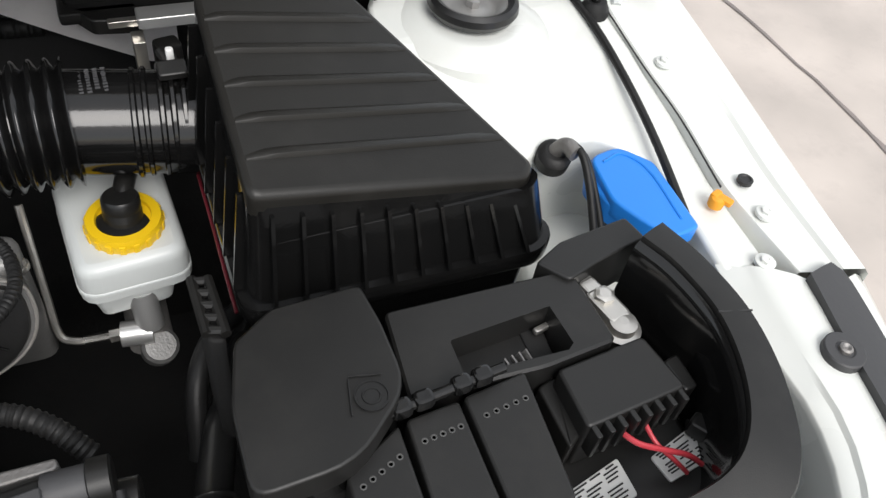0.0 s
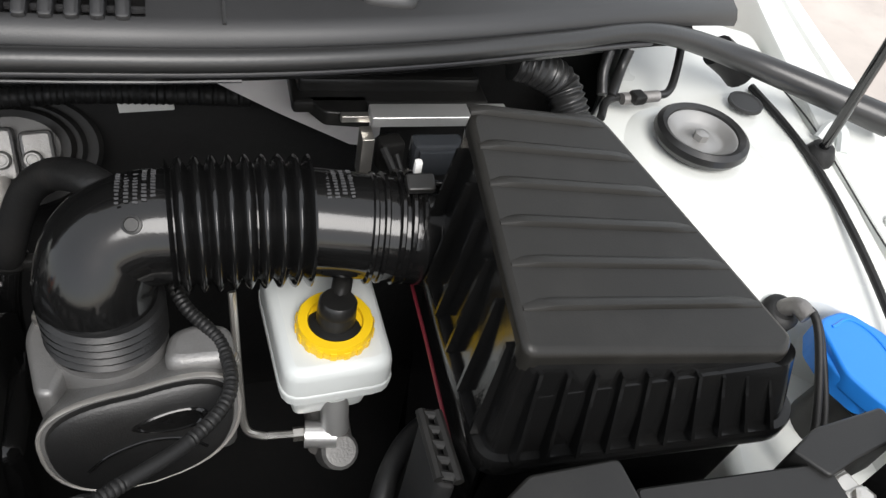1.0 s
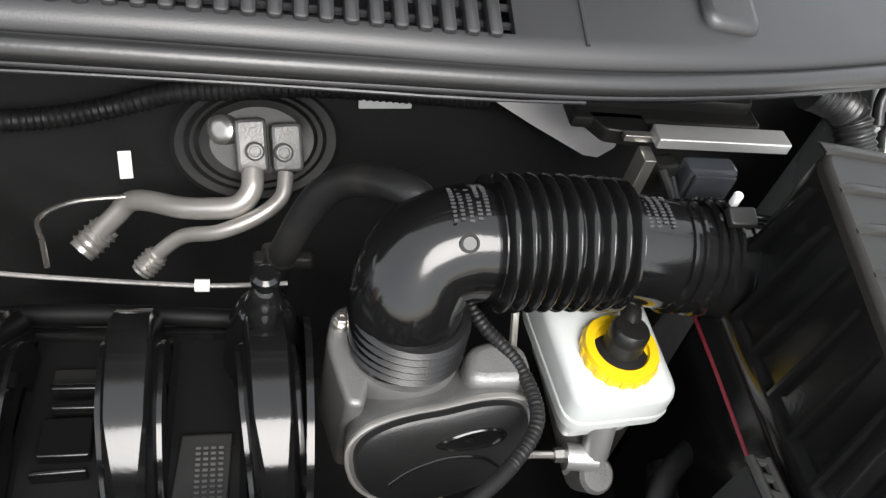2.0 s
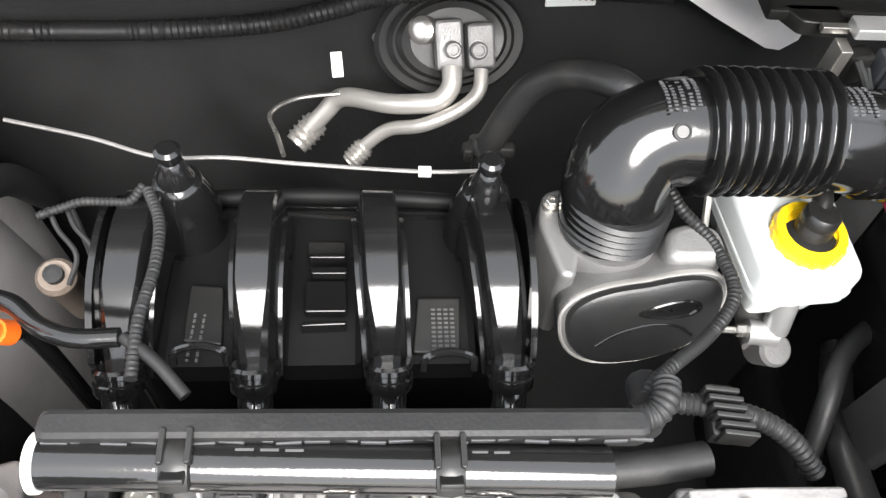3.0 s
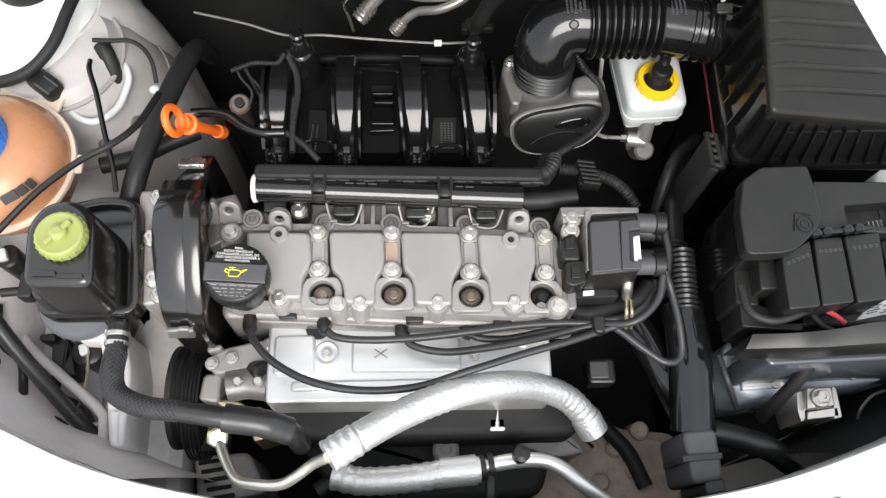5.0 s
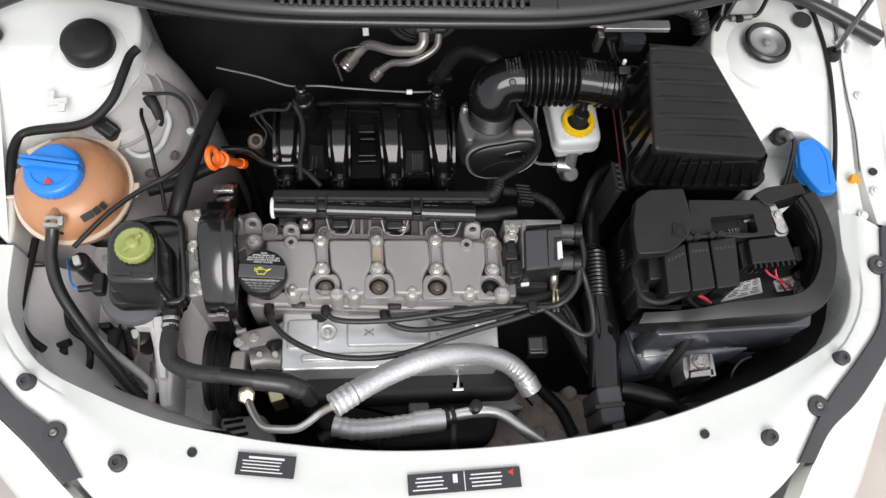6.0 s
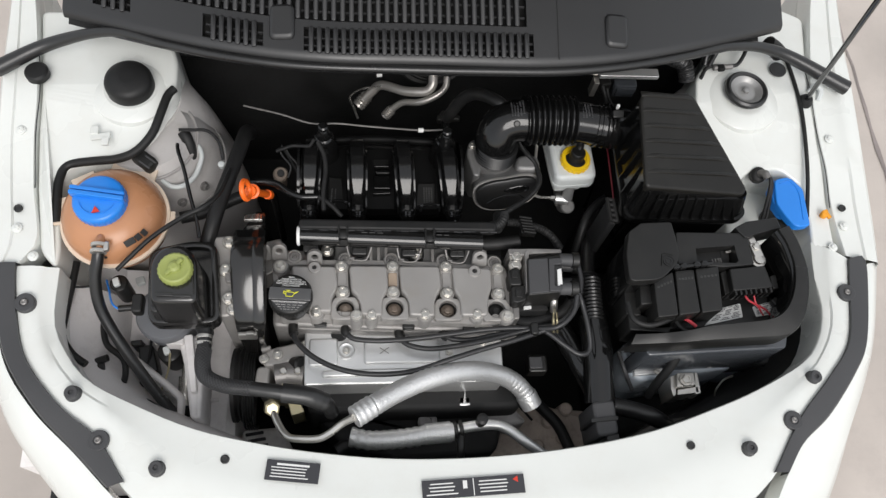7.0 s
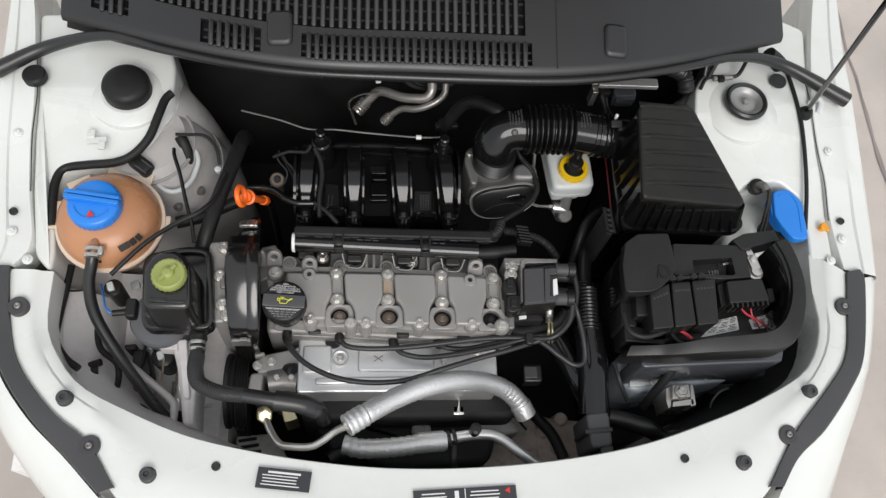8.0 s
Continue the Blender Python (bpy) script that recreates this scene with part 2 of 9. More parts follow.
def slab(bm, poly, z0, z1, edge=0.004, corner=0.008, draft=0.0, k=4):
    """An upright block over an outline, with rounded corners and top edge. z1: a height or a function of x and y; draft: how much wider it is below."""
    poly = ccw([tuple(q[:2]) for q in poly])
    p = fillet(poly, corner, k)
    small = min(math.dist(a, b) for a, b in zip(poly, poly[1:] + poly[:1]))
    edge = min(edge, 0.55 * (min(corner) if isinstance(corner, (list, tuple)) else corner), 0.4 * small)
    top = z1 if callable(z1) else (lambda x, y: z1)
    low = inset(p, -draft)
    loops = [[(q.x, q.y, z0) for q in low], [(q.x, q.y, top(q.x, q.y) - edge) for q in p]]
    for s, h in ((0.13, 0.5), (0.5, 0.13), (1.0, 0.0)):
        loops.append([(q.x, q.y, top(q.x, q.y) - edge * h) for q in inset(p, edge * s)])
    return loft(bm, loops)


def block(bm, c, s, turn=(0, 0, 0), edge=0.002):
    """A box with rounded edges, centre c, size s, turned by degrees."""
    m = pose(*c, *turn)
    h = [v / 2 for v in s]
    e = min(edge, 0.45 * min(h))
    rect = [Vector((-h[0], -h[1])), Vector((h[0], -h[1])), Vector((h[0], h[1])), Vector((-h[0], h[1]))]
    p = fillet(rect, e * 1.5, 2)
    loops = []
    for d, z in ((e, -h[2]), (0.3 * e, -h[2] + 0.3 * e), (0, -h[2] + e), (0, h[2] - e), (0.3 * e, h[2] - 0.3 * e), (e, h[2])):
        loops.append([m @ Vector((q.x, q.y, z)) for q in inset(p, d)])
    return loft(bm, loops)


def strip(bm, inner, outer, prof, n=40):
    """A pressed sheet between two lines; prof: (share of the way across, height) pairs."""
    def even(line):
        line = spline(line, 8)
        length = [0.0]
        for a, b in zip(line, line[1:]):
            length.append(length[-1] + (b - a).length)
        out = []
        for i in range(n):
            want, j = length[-1] * i / (n - 1), 0
            while j < len(line) - 2 and length[j + 1] < want:
                j += 1
            f = (want - length[j]) / max(1e-9, length[j + 1] - length[j])
            out.append(line[j].lerp(line[j + 1], min(1, f)))
        return out
    a, b = even(inner), even(outer)
    return loft(bm, [[p + (q - p) * u + Vector((0, 0, h)) for u, h in prof] for p, q in zip(a, b)], closed=False)


def turned(bm, m):
    """Poses a mesh built round the group's origin."""
    bmesh.ops.transform(bm, matrix=Matrix.Translation(AT) @ m @ Matrix.Translation(-AT), verts=bm.verts)
    return bm


def part(name, bm, mat, parent=None, label="", sharp=38):
    """Links a bmesh as one mesh object, as a thing or under one."""
    bmesh.ops.recalc_face_normals(bm, faces=bm.faces)
    caps = [f for f in bm.faces if len(f.verts) > 5]
    for f in bm.faces:
        f.smooth = len(f.verts) < 6
    if caps:
        bmesh.ops.triangulate(bm, faces=caps, quad_method="BEAUTY", ngon_method="BEAUTY")
    for e in bm.edges:
        if len(e.link_faces) == 2 and e.calc_face_angle(0) > radians(sharp):
            e.smooth = False
    me = bpy.data.meshes.new(name)
    bm.to_mesh(me)
    bm.free()
    me.materials.append(mat)
    ob = new(name, me)
    return under(ob, parent, label)


def under(ob, parent=None, label=""):
    if parent:
        ob.parent = parent
        if parent.type == "EMPTY":
            ob.matrix_parent_inverse = Matrix.Translation(-parent.location)
    if label:
        ob["label"] = label
    return ob


def thing(name, label, category, at=(0, 0, 0), group="", kind=""):
    """An empty at a thing's base, to hold its parts."""
    ob = new(name)
    ob.location = Vector(at) + AT
    ob.empty_display_size = 0.02
    return tagged(ob, label, category, group, kind)


def single(name, bm, mat, label, category, group="", kind=""):
    return tagged(part(name, bm, mat), label, category, group, kind)


def B():
    return bmesh.new()


def placed(name, me, m, parent=None, label=""):
    """One more object on a shared mesh, at the pose m."""
    ob = new(name, me)
    ob.matrix_basis = Matrix.Translation(AT) @ m
    return under(ob, parent, label)


def upright(c, axis=(0, 0, 1)):
    return Matrix.Translation(c) @ axes(axis).to_4x4()


def shared(name, bm, mat):
    """A mesh for many alike pieces, built round the origin."""
    bmesh.ops.translate(bm, vec=-AT, verts=bm.verts)
    bmesh.ops.recalc_face_normals(bm, faces=bm.faces)
    for f in bm.faces:
        f.smooth = True
    for e in bm.edges:
        if len(e.link_faces) == 2 and e.calc_face_angle(0) > radians(38):
            e.smooth = False
    me = bpy.data.meshes.new(name)
    bm.to_mesh(me)
    bm.free()
    me.materials.append(mat)
    return me


def lettering(name, text, size, m, mat, parent, spacing=1.0):
    """Printed words in the built-in font, as a thin mesh."""
    cu = bpy.data.curves.new(name, "FONT")
    cu.body, cu.size, cu.align_x, cu.align_y, cu.space_line = text, size, "CENTER", "CENTER", spacing
    cu.extrude = 0.0002
    tmp = bpy.data.objects.new(name, cu)
    me = bpy.data.meshes.new_from_object(tmp)
    bpy.data.objects.remove(tmp)
    me.materials.append(mat)
    ob = new(name, me)
    ob.matrix_basis = Matrix.Translation(AT) @ m
    return under(ob, parent)


def hexbolt(r, h, flange=1.35):
    """A flanged hexagon bolt head standing on z = 0."""
    bm = B()
    lathe(bm, (0, 0, 0), [(r * flange, -0.002), (r * flange, h * 0.18), (r * flange * 0.92, h * 0.3)], n=20)
    lathe(bm, (0, 0, h * 0.28), [(r, 0), (r, h * 0.62), (r * 0.86, h * 0.72), (r * 0.45, h * 0.72), (r * 0.38, h * 0.55)], n=6)
    return bm


BOLT = shared("bolt_head", hexbolt(0.0068, 0.009), STEEL)
SMALLBOLT = shared("small_bolt_head", hexbolt(0.0045, 0.006), STEEL)
DARKBOLT = shared("dark_bolt_head", hexbolt(0.006, 0.008), DULLCAST)

# ---------------------------------------------------------------- ground
bm = B()
loft(bm, [[(-400, y, 0), (-40, y, 0), (-4, y, 0), (4, y, 0), (40, y, 0), (400, y, 0)] for y in (-400, -40, -4, 4, 40, 400)], closed=False)
ground = single("ground", bm, CONCRETE, "worn pinkish grey concrete yard under the car", "ground", kind="structure")
random.seed(3)
for x0, wide in ((1.575, 0.7), (2.17, 1.0)):
    bm = B()
    joint = []
    for i in range(110):
        y = -2.5 + i * 0.08
        x = x0 + 0.05 * noise.noise((y * 1.3, x0, 0)) + 0.02 * noise.noise((y * 9, 3, 0))
        w = wide * (0.005 + 0.011 * abs(noise.noise((y * 7, 0, 5))))
        joint.append([(x - w, y, 0.004), (x + w, y, 0.004)])
    loft(bm, joint, closed=False)
    single("ground_crack", bm, CRACK, "ragged dark crack along the concrete", "crack", kind="structure")

# ---------------------------------------------------------------- car body
body = thing("car_body", "white car front end with its bonnet open over the engine bay", "car", (0.06, 0.1, 0.0))

INNER = [(-0.507, 0.034, 0.856), (-0.506, -0.042, 0.850), (-0.488, -0.087, 0.847), (-0.448, -0.135, 0.845), (-0.368, -0.177, 0.845), (-0.292, -0.208, 0.845), (-0.210, -0.228, 0.842), (-0.127, -0.243, 0.840), (-0.020, -0.255, 0.839), (0.104, -0.257, 0.839), (0.231, -0.249, 0.840), (0.360, -0.229, 0.842), (0.475, -0.195, 0.845), (0.555, -0.165, 0.845), (0.629, -0.127, 0.847), (0.661, -0.086, 0.850), (0.675, -0.038, 0.852), (0.673, 0.011, 0.855), (0.681, 0.072, 0.857)]
OUTER = [(-0.568, 0.035, 0.860), (-0.557, -0.043, 0.856), (-0.535, -0.105, 0.852), (-0.482, -0.171, 0.847), (-0.428, -0.215, 0.842), (-0.393, -0.276, 0.838), (-0.315, -0.337, 0.834), (-0.166, -0.381, 0.830), (0.062, -0.402, 0.830), (0.302, -0.397, 0.830), (0.459, -0.354, 0.834), (0.545, -0.296, 0.838), (0.581, -0.240, 0.843), (0.610, -0.205, 0.847), (0.662, -0.151, 0.852), (0.704, -0.097, 0.856), (0.729, -0.000, 0.860), (0.737, 0.038, 0.860)]
bm = B()
strip(bm, INNER, OUTER, [(0.0, -0.07), (0.0, -0.006), (0.012, -0.001), (0.04, 0.0), (0.3, 0.001), (0.36, 0.004), (0.6, 0.005), (0.85, 0.003), (1.0, 0.0), (1.03, -0.012), (1.04, -0.12)], n=70)
panel = part("front_panel", bm, PAINT, body, "white painted lock carrier")

# side shelves beside the wings, the towers rise out of them
def rise(x, y):
    t = min(1, max(0, (y - 0.12) / 0.22))
    return 0.858 + 0.044 * t * t * (3 - 2 * t)


bm = B()
slab(bm, [(0.750, 0.504, 0.915), (0.723, 0.356, 0.905), (0.722, 0.260, 0.889), (0.729, 0.201, 0.875), (0.727, 0.133, 0.863), (0.721, 0.060, 0.860), (0.681, 0.060, 0.858), (0.688, 0.107, 0.860), (0.687, 0.172, 0.868), (0.652, 0.201, 0.872), (0.596, 0.200, 0.874), (0.552, 0.159, 0.874), (0.519, 0.252, 0.890), (0.508, 0.304, 0.900), (0.520, 0.371, 0.905), (0.555, 0.414, 0.905), (0.597, 0.480, 0.910), (0.642, 0.560, 0.910)],
     0.5, rise, edge=0.004, corner=0.012, draft=0.01)
part("inner_wing", bm, PAINT, body)
bm = B()
slab(bm, [(-0.584, 0.474, 0.915), (-0.560, 0.315, 0.905), (-0.560, 0.243, 0.889), (-0.557, 0.164, 0.865), (-0.539, 0.060, 0.860), (-0.513, 0.033, 0.858), (-0.510, 0.060, 0.856), (-0.526, 0.172, 0.858), (-0.509, 0.200, 0.860), (-0.447, 0.206, 0.868), (-0.414, 0.219, 0.875), (-0.389, 0.247, 0.885), (-0.372, 0.283, 0.900), (-0.356, 0.321, 0.905), (-0.358, 0.379, 0.905), (-0.389, 0.481, 0.910)],
     0.5, rise, edge=0.010, corner=0.012, draft=0.01)
part("inner_wing", bm, PAINT, body)

# lower step of the wing round the washer neck
bm = B()
slab(bm, [(0.598, 0.195, 0.800), (0.715, 0.244, 0.800), (0.749, 0.209, 0.800), (0.741, 0.110, 0.800), (0.678, 0.087, 0.800), (0.566, 0.106, 0.800)], 0.45, 0.79, edge=0.01, corner=0.02)
part("wing_step", bm, PAINT, body)

# strut towers
STRUTS = [(0.597, 0.332, 0.912)] + [(-0.425, 0.324, 0.930)]
for (cx, cy, _), r in zip(STRUTS, (0.052, 0.046)):
    bm = B()
    lathe(bm, (cx, cy, 0.902), [(r + 0.022, -0.03), (r + 0.016, -0.006), (r + 0.008, -0.001), (r, 0.001), (r - 0.005, 0.003), (0.042, 0.0035), (0.036, 0.003)], n=48)
    part("strut_tower", bm, PAINT, body)
    bm = B()
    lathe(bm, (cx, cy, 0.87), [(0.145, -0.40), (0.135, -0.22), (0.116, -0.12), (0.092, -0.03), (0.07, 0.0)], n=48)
    part("wheel_house", bm, WHEELW, body, "pale grey wheel house wall")
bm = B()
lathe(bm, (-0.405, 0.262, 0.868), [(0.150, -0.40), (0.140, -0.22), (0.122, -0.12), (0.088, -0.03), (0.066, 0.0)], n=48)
part("wheel_house", bm, WHEELW, body, "pale grey wheel house wall")

# fenders
RIN = [(0.808, 0.691, 0.925), (0.755, 0.502, 0.918), (0.725, 0.353, 0.908), (0.723, 0.258, 0.892), (0.730, 0.199, 0.878), (0.728, 0.131, 0.866), (0.733, 0.044, 0.862)]
ROUT = [(0.840, 0.692, 0.925), (0.812, 0.480, 0.915), (0.804, 0.343, 0.904), (0.801, 0.236, 0.888), (0.800, 0.159, 0.874), (0.797, 0.099, 0.866), (0.790, 0.030, 0.860)]
LIN = [(-0.627, 0.641, 0.925), (-0.586, 0.471, 0.918), (-0.563, 0.314, 0.908), (-0.562, 0.241, 0.892), (-0.559, 0.162, 0.868), (-0.543, 0.077, 0.864), (-0.565, 0.040, 0.862)]
LOUT = [(-0.637, 0.641, 0.925), (-0.628, 0.473, 0.915), (-0.623, 0.331, 0.904), (-0.620, 0.244, 0.888), (-0.612, 0.159, 0.874), (-0.606, 0.095, 0.866), (-0.603, 0.039, 0.860)]
for a, b in ((RIN, ROUT), (LIN, LOUT)):
    bm = B()
    strip(bm, a, b, [(0.0, -0.05), (0.0, -0.002), (0.02, 0.0), (0.55, 0.0), (0.6, 0.003), (0.9, 0.003), (1.0, -0.003), (1.06, -0.03), (1.1, -0.1), (1.14, -0.6)], n=40)
    part("fender", bm, PAINT, body)
# front corners outside the dark seals
TIPS = (([(0.769, 0.031, 0.858), (0.738, -0.095, 0.852), (0.705, -0.150, 0.848), (0.649, -0.213, 0.842), (0.600, -0.252, 0.838), (0.567, -0.295, 0.834), (0.527, -0.357, 0.830)], [(0.803, 0.036, 0.845), (0.777, -0.069, 0.830), (0.745, -0.153, 0.820), (0.708, -0.229, 0.810), (0.660, -0.318, 0.800), (0.612, -0.387, 0.790)]),
        ([(-0.597, 0.036, 0.858), (-0.570, -0.093, 0.852), (-0.520, -0.172, 0.846), (-0.456, -0.235, 0.840), (-0.410, -0.283, 0.835), (-0.344, -0.350, 0.830)], [(-0.628, 0.041, 0.845), (-0.612, -0.069, 0.830), (-0.574, -0.169, 0.820), (-0.530, -0.235, 0.810), (-0.483, -0.292, 0.800), (-0.432, -0.354, 0.790)]))
for a, b in TIPS:
    bm = B()
    strip(bm, a, b, [(0, -0.05), (0, 0), (0.3, 0.004), (0.8, -0.002), (1.0, -0.02), (1.1, -0.08), (1.16, -0.5)], n=40)
    part("wing_tip", bm, PAINT, body, "glossy white wing corner ahead of the seal")

# the raised bonnet, hinged behind the cowl and leaning over the bay's rear
bm = B()
H0, H1 = Vector((0.06, 0.80, 1.06)), Vector((0.06, 0.46, 1.90))
loops = []
for i in range(13):
    f = i / 12
    c = H0.lerp(H1, f) + Vector((0, 0.05, 0.04)) * math.sin(math.pi * f)
    w = 0.70 - 0.10 * f ** 2
    loops.append([c + Vector((u * w, -0.05 * (1 - u * u), -0.03 * (1 - u * u))) for u in (-1, -0.8, -0.5, 0, 0.5, 0.8, 1)])
loft(bm, loops, closed=False)
ext = bmesh.ops.extrude_face_region(bm, geom=bm.faces[:])
bmesh.ops.translate(bm, vec=(0, 0.02, 0.012), verts=[v for v in ext["geom"] if isinstance(v, bmesh.types.BMVert)])
bonnet = part("bonnet", bm, PAINT, body, "raised white bonnet")
# unseen dark sheet under the bonnet, added to darken reflections and the bay's rear
bm = B()
loft(bm, [[q + Vector((-0.06 * (q.x - 0.06), -0.012, -0.008)) for q in loop] for loop in loops[1:-1]], closed=False)
part("liner", bm, UNDERK, bonnet, "unseen dark grey sheet added under the bonnet to shade the bay")

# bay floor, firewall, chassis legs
# tray and radiator support: shade below the engine is in their dark colour
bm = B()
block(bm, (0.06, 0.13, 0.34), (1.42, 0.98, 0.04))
part("undertray", bm, DARK, body, "near-black tray below the engine, shade put into its colour")
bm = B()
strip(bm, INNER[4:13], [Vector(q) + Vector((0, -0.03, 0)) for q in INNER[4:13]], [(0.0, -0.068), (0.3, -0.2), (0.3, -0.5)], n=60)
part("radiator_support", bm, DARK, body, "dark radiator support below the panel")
# left wall pale, right wall near-black: shade beside the battery is in its colour
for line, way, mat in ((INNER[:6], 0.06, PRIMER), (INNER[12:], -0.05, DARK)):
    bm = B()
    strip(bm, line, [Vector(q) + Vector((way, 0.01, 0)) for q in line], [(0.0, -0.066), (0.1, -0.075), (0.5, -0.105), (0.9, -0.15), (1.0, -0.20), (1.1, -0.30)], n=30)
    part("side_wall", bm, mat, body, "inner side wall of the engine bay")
bm = B()
slab(bm, [(-0.5, 0.515), (0.62, 0.515), (0.62, 0.57), (-0.5, 0.57)], 0.34, 0.97, edge=0.01)
part("firewall", bm, INSUL, body, "black insulated firewall")
bm = B()
loops = []
for i in range(10):
    y = -0.235 + 0.038 * i
    lift = 0.008 * noise.noise((y * 6, 1, 0))
    loops.append([(x, y, z + lift) for x, z in ((-0.56, 0.40), (-0.56, 0.75), (-0.545, 0.745), (-0.515, 0.70), (-0.475, 0.682), (-0.465, 0.668), (-0.42, 0.662), (-0.41, 0.650), (-0.36, 0.648), (-0.35, 0.655), (-0.285, 0.652), (-0.272, 0.640), (-0.268, 0.40))])
loft(bm, loops)
leg = part("chassis_leg", bm, PRIMER, body, "pale dusty chassis leg")
for x0, y0, x1, y1 in ((-0.50, -0.05, -0.42, -0.055), (-0.46, 0.03, -0.36, 0.02), (-0.40, -0.14, -0.30, -0.12)):
    bm = B()
    tube(bm, [(x0, y0, 0.69 if x0 < -0.47 else 0.668), ((x0 + x1) / 2, (y0 + y1) / 2, 0.672), (x1, y1, 0.664 if x1 < -0.41 else 0.652)], 0.004, n=8)
    part("seam", bm, PRIMER, leg)
# right leg, near-black where the left is pale: shade put into the colour
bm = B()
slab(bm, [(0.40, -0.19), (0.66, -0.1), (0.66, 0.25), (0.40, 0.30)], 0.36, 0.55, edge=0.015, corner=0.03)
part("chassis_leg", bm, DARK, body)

bm = B()
face = [(0.236, 0.935), (0.378, 0.935), (0.378, 0.815), (0.366, 0.803), (0.352, 0.805), (0.292, 0.838), (0.262, 0.856), (0.236, 0.872)]
loft(bm, [[(x, y, z) for x, z in face] for y in (0.500, 0.462)])
part("firewall_flange", bm, PRIMER, body, "bare painted corner of the firewall")

# rubber buffers, holes and press marks in the panel
BUFFER = shared("rubber_buffer", lathe(B(), (0, 0, 0), [(0.0115, -0.003), (0.0115, 0.002), (0.0100, 0.004), (0.0098, 0.012), (0.008, 0.014), (0.004, 0.014), (0.003, 0.011)], n=20), GREYRUBBER)
for p in [(-0.464, -0.155, 0.849), (-0.342, -0.260, 0.843), (0.630, -0.157, 0.849), (0.506, -0.260, 0.843)]:
    placed("rubber_buffer", BUFFER, upright(p), panel, "dark grey rubber bonnet buffer")
HOLE = shared("plug", lathe(B(), (0, 0, 0), [(0.0062, -0.002), (0.0062, 0.0012), (0.0045, 0.0016), (0.0035, 0.0006)], n=16), INK)
for p in [(-0.494, -0.128, 0.849), (-0.253, -0.250, 0.843), (0.419, -0.252, 0.844), (0.660, -0.131, 0.851), (-0.575, 0.125, 0.871), (0.744, 0.128, 0.871)]:
    placed("plug", HOLE, upright(p), panel, "small black hole plug")

# grey seals between fender and headlamp, with screwed tabs
SEALS = (([(-0.565, 0.038, 0.866), (-0.565, 0.022, 0.865), (-0.553, -0.045, 0.861), (-0.532, -0.107, 0.857), (-0.480, -0.172, 0.852), (-0.426, -0.216, 0.847), (-0.385, -0.276, 0.843)], [(-0.593, 0.038, 0.864), (-0.591, 0.008, 0.862), (-0.566, -0.095, 0.856), (-0.515, -0.173, 0.850), (-0.453, -0.236, 0.844), (-0.407, -0.283, 0.840)], [(-0.544, -0.024, 0.868), (-0.423, -0.220, 0.851)]),
         ([(0.734, 0.037, 0.866), (0.723, -0.008, 0.864), (0.701, -0.099, 0.861), (0.659, -0.153, 0.857), (0.607, -0.205, 0.852), (0.578, -0.241, 0.848), (0.541, -0.295, 0.843)], [(0.760, 0.042, 0.864), (0.764, 0.018, 0.862), (0.735, -0.097, 0.856), (0.702, -0.151, 0.852), (0.646, -0.214, 0.847), (0.597, -0.253, 0.843), (0.564, -0.296, 0.840)], [(0.714, -0.022, 0.868), (0.583, -0.221, 0.853)]))
for inner, outer, tabs in SEALS:
    seal = thing("fender_seal", "dark grey plastic seal strip along the wing edge", "seal", inner[0], "seals beside the headlamps")
    bm = B()
    strip(bm, inner, outer, [(0, -0.006), (0, 0.003), (0.5, 0.005), (0.9, 0.004), (1, 0.0), (1.05, -0.03)], n=40)
    part("strip", bm, GREYRUBBER, seal)
    for p in tabs:
        bm = B()
        lathe(bm, p, [(0.0142, -0.010), (0.0142, -0.001), (0.0132, 0.0), (0.007, 0.0), (0.006, -0.001)], n=24)
        tab = part("tab", bm, GREYRUBBER, seal)
        bm = B()
        lathe(bm, (p[0], p[1], p[2] - 0.001), [(0.0045, 0), (0.0045, 0.0025), (0.003, 0.0035), (0.0012, 0.002)], n=12)
        part("screw", bm, DARKBOLT.materials[0], tab)

# black edging along the wing and the gap lines beside the fenders
bm = B()
tube(bm, [(-0.358, 0.322, 0.905), (-0.367, 0.309, 0.905), (-0.374, 0.279, 0.905), (-0.386, 0.242, 0.898), (-0.409, 0.217, 0.888), (-0.438, 0.207, 0.880), (-0.480, 0.206, 0.873), (-0.514, 0.202, 0.868), (-0.525, 0.180, 0.866), (-0.524, 0.143, 0.864), (-0.519, 0.105, 0.862)], 0.0068, n=10)
single("edge_trim", bm, RUBBER, "black rubber edging on the wing's lip", "trim")

# black release cable along the wing
bm = B()
tube(bm, [(0.694, 0.411, 0.905), (0.697, 0.354, 0.905), (0.699, 0.299, 0.900), (0.696, 0.235, 0.890), (0.692, 0.178, 0.877), (0.682, 0.115, 0.864)], 0.0034, n=8)
single("release_cable", bm, RUBBER, "thin black cable lying along the white inner wing", "cable")
bm = B()
tube(bm, [(0.715, 0.403, 0.912), (0.722, 0.352, 0.906), (0.722, 0.258, 0.891), (0.729, 0.200, 0.877), (0.727, 0.132, 0.864)], 0.0008, n=6)
part("panel_gap", bm, INK, body, "dark gap between wing and fender")
bm = B()
tube(bm, [(-0.569, 0.379, 0.912), (-0.560, 0.314, 0.907), (-0.561, 0.242, 0.891), (-0.558, 0.162, 0.867)], 0.0009, n=6)
part("panel_gap", bm, INK, body)

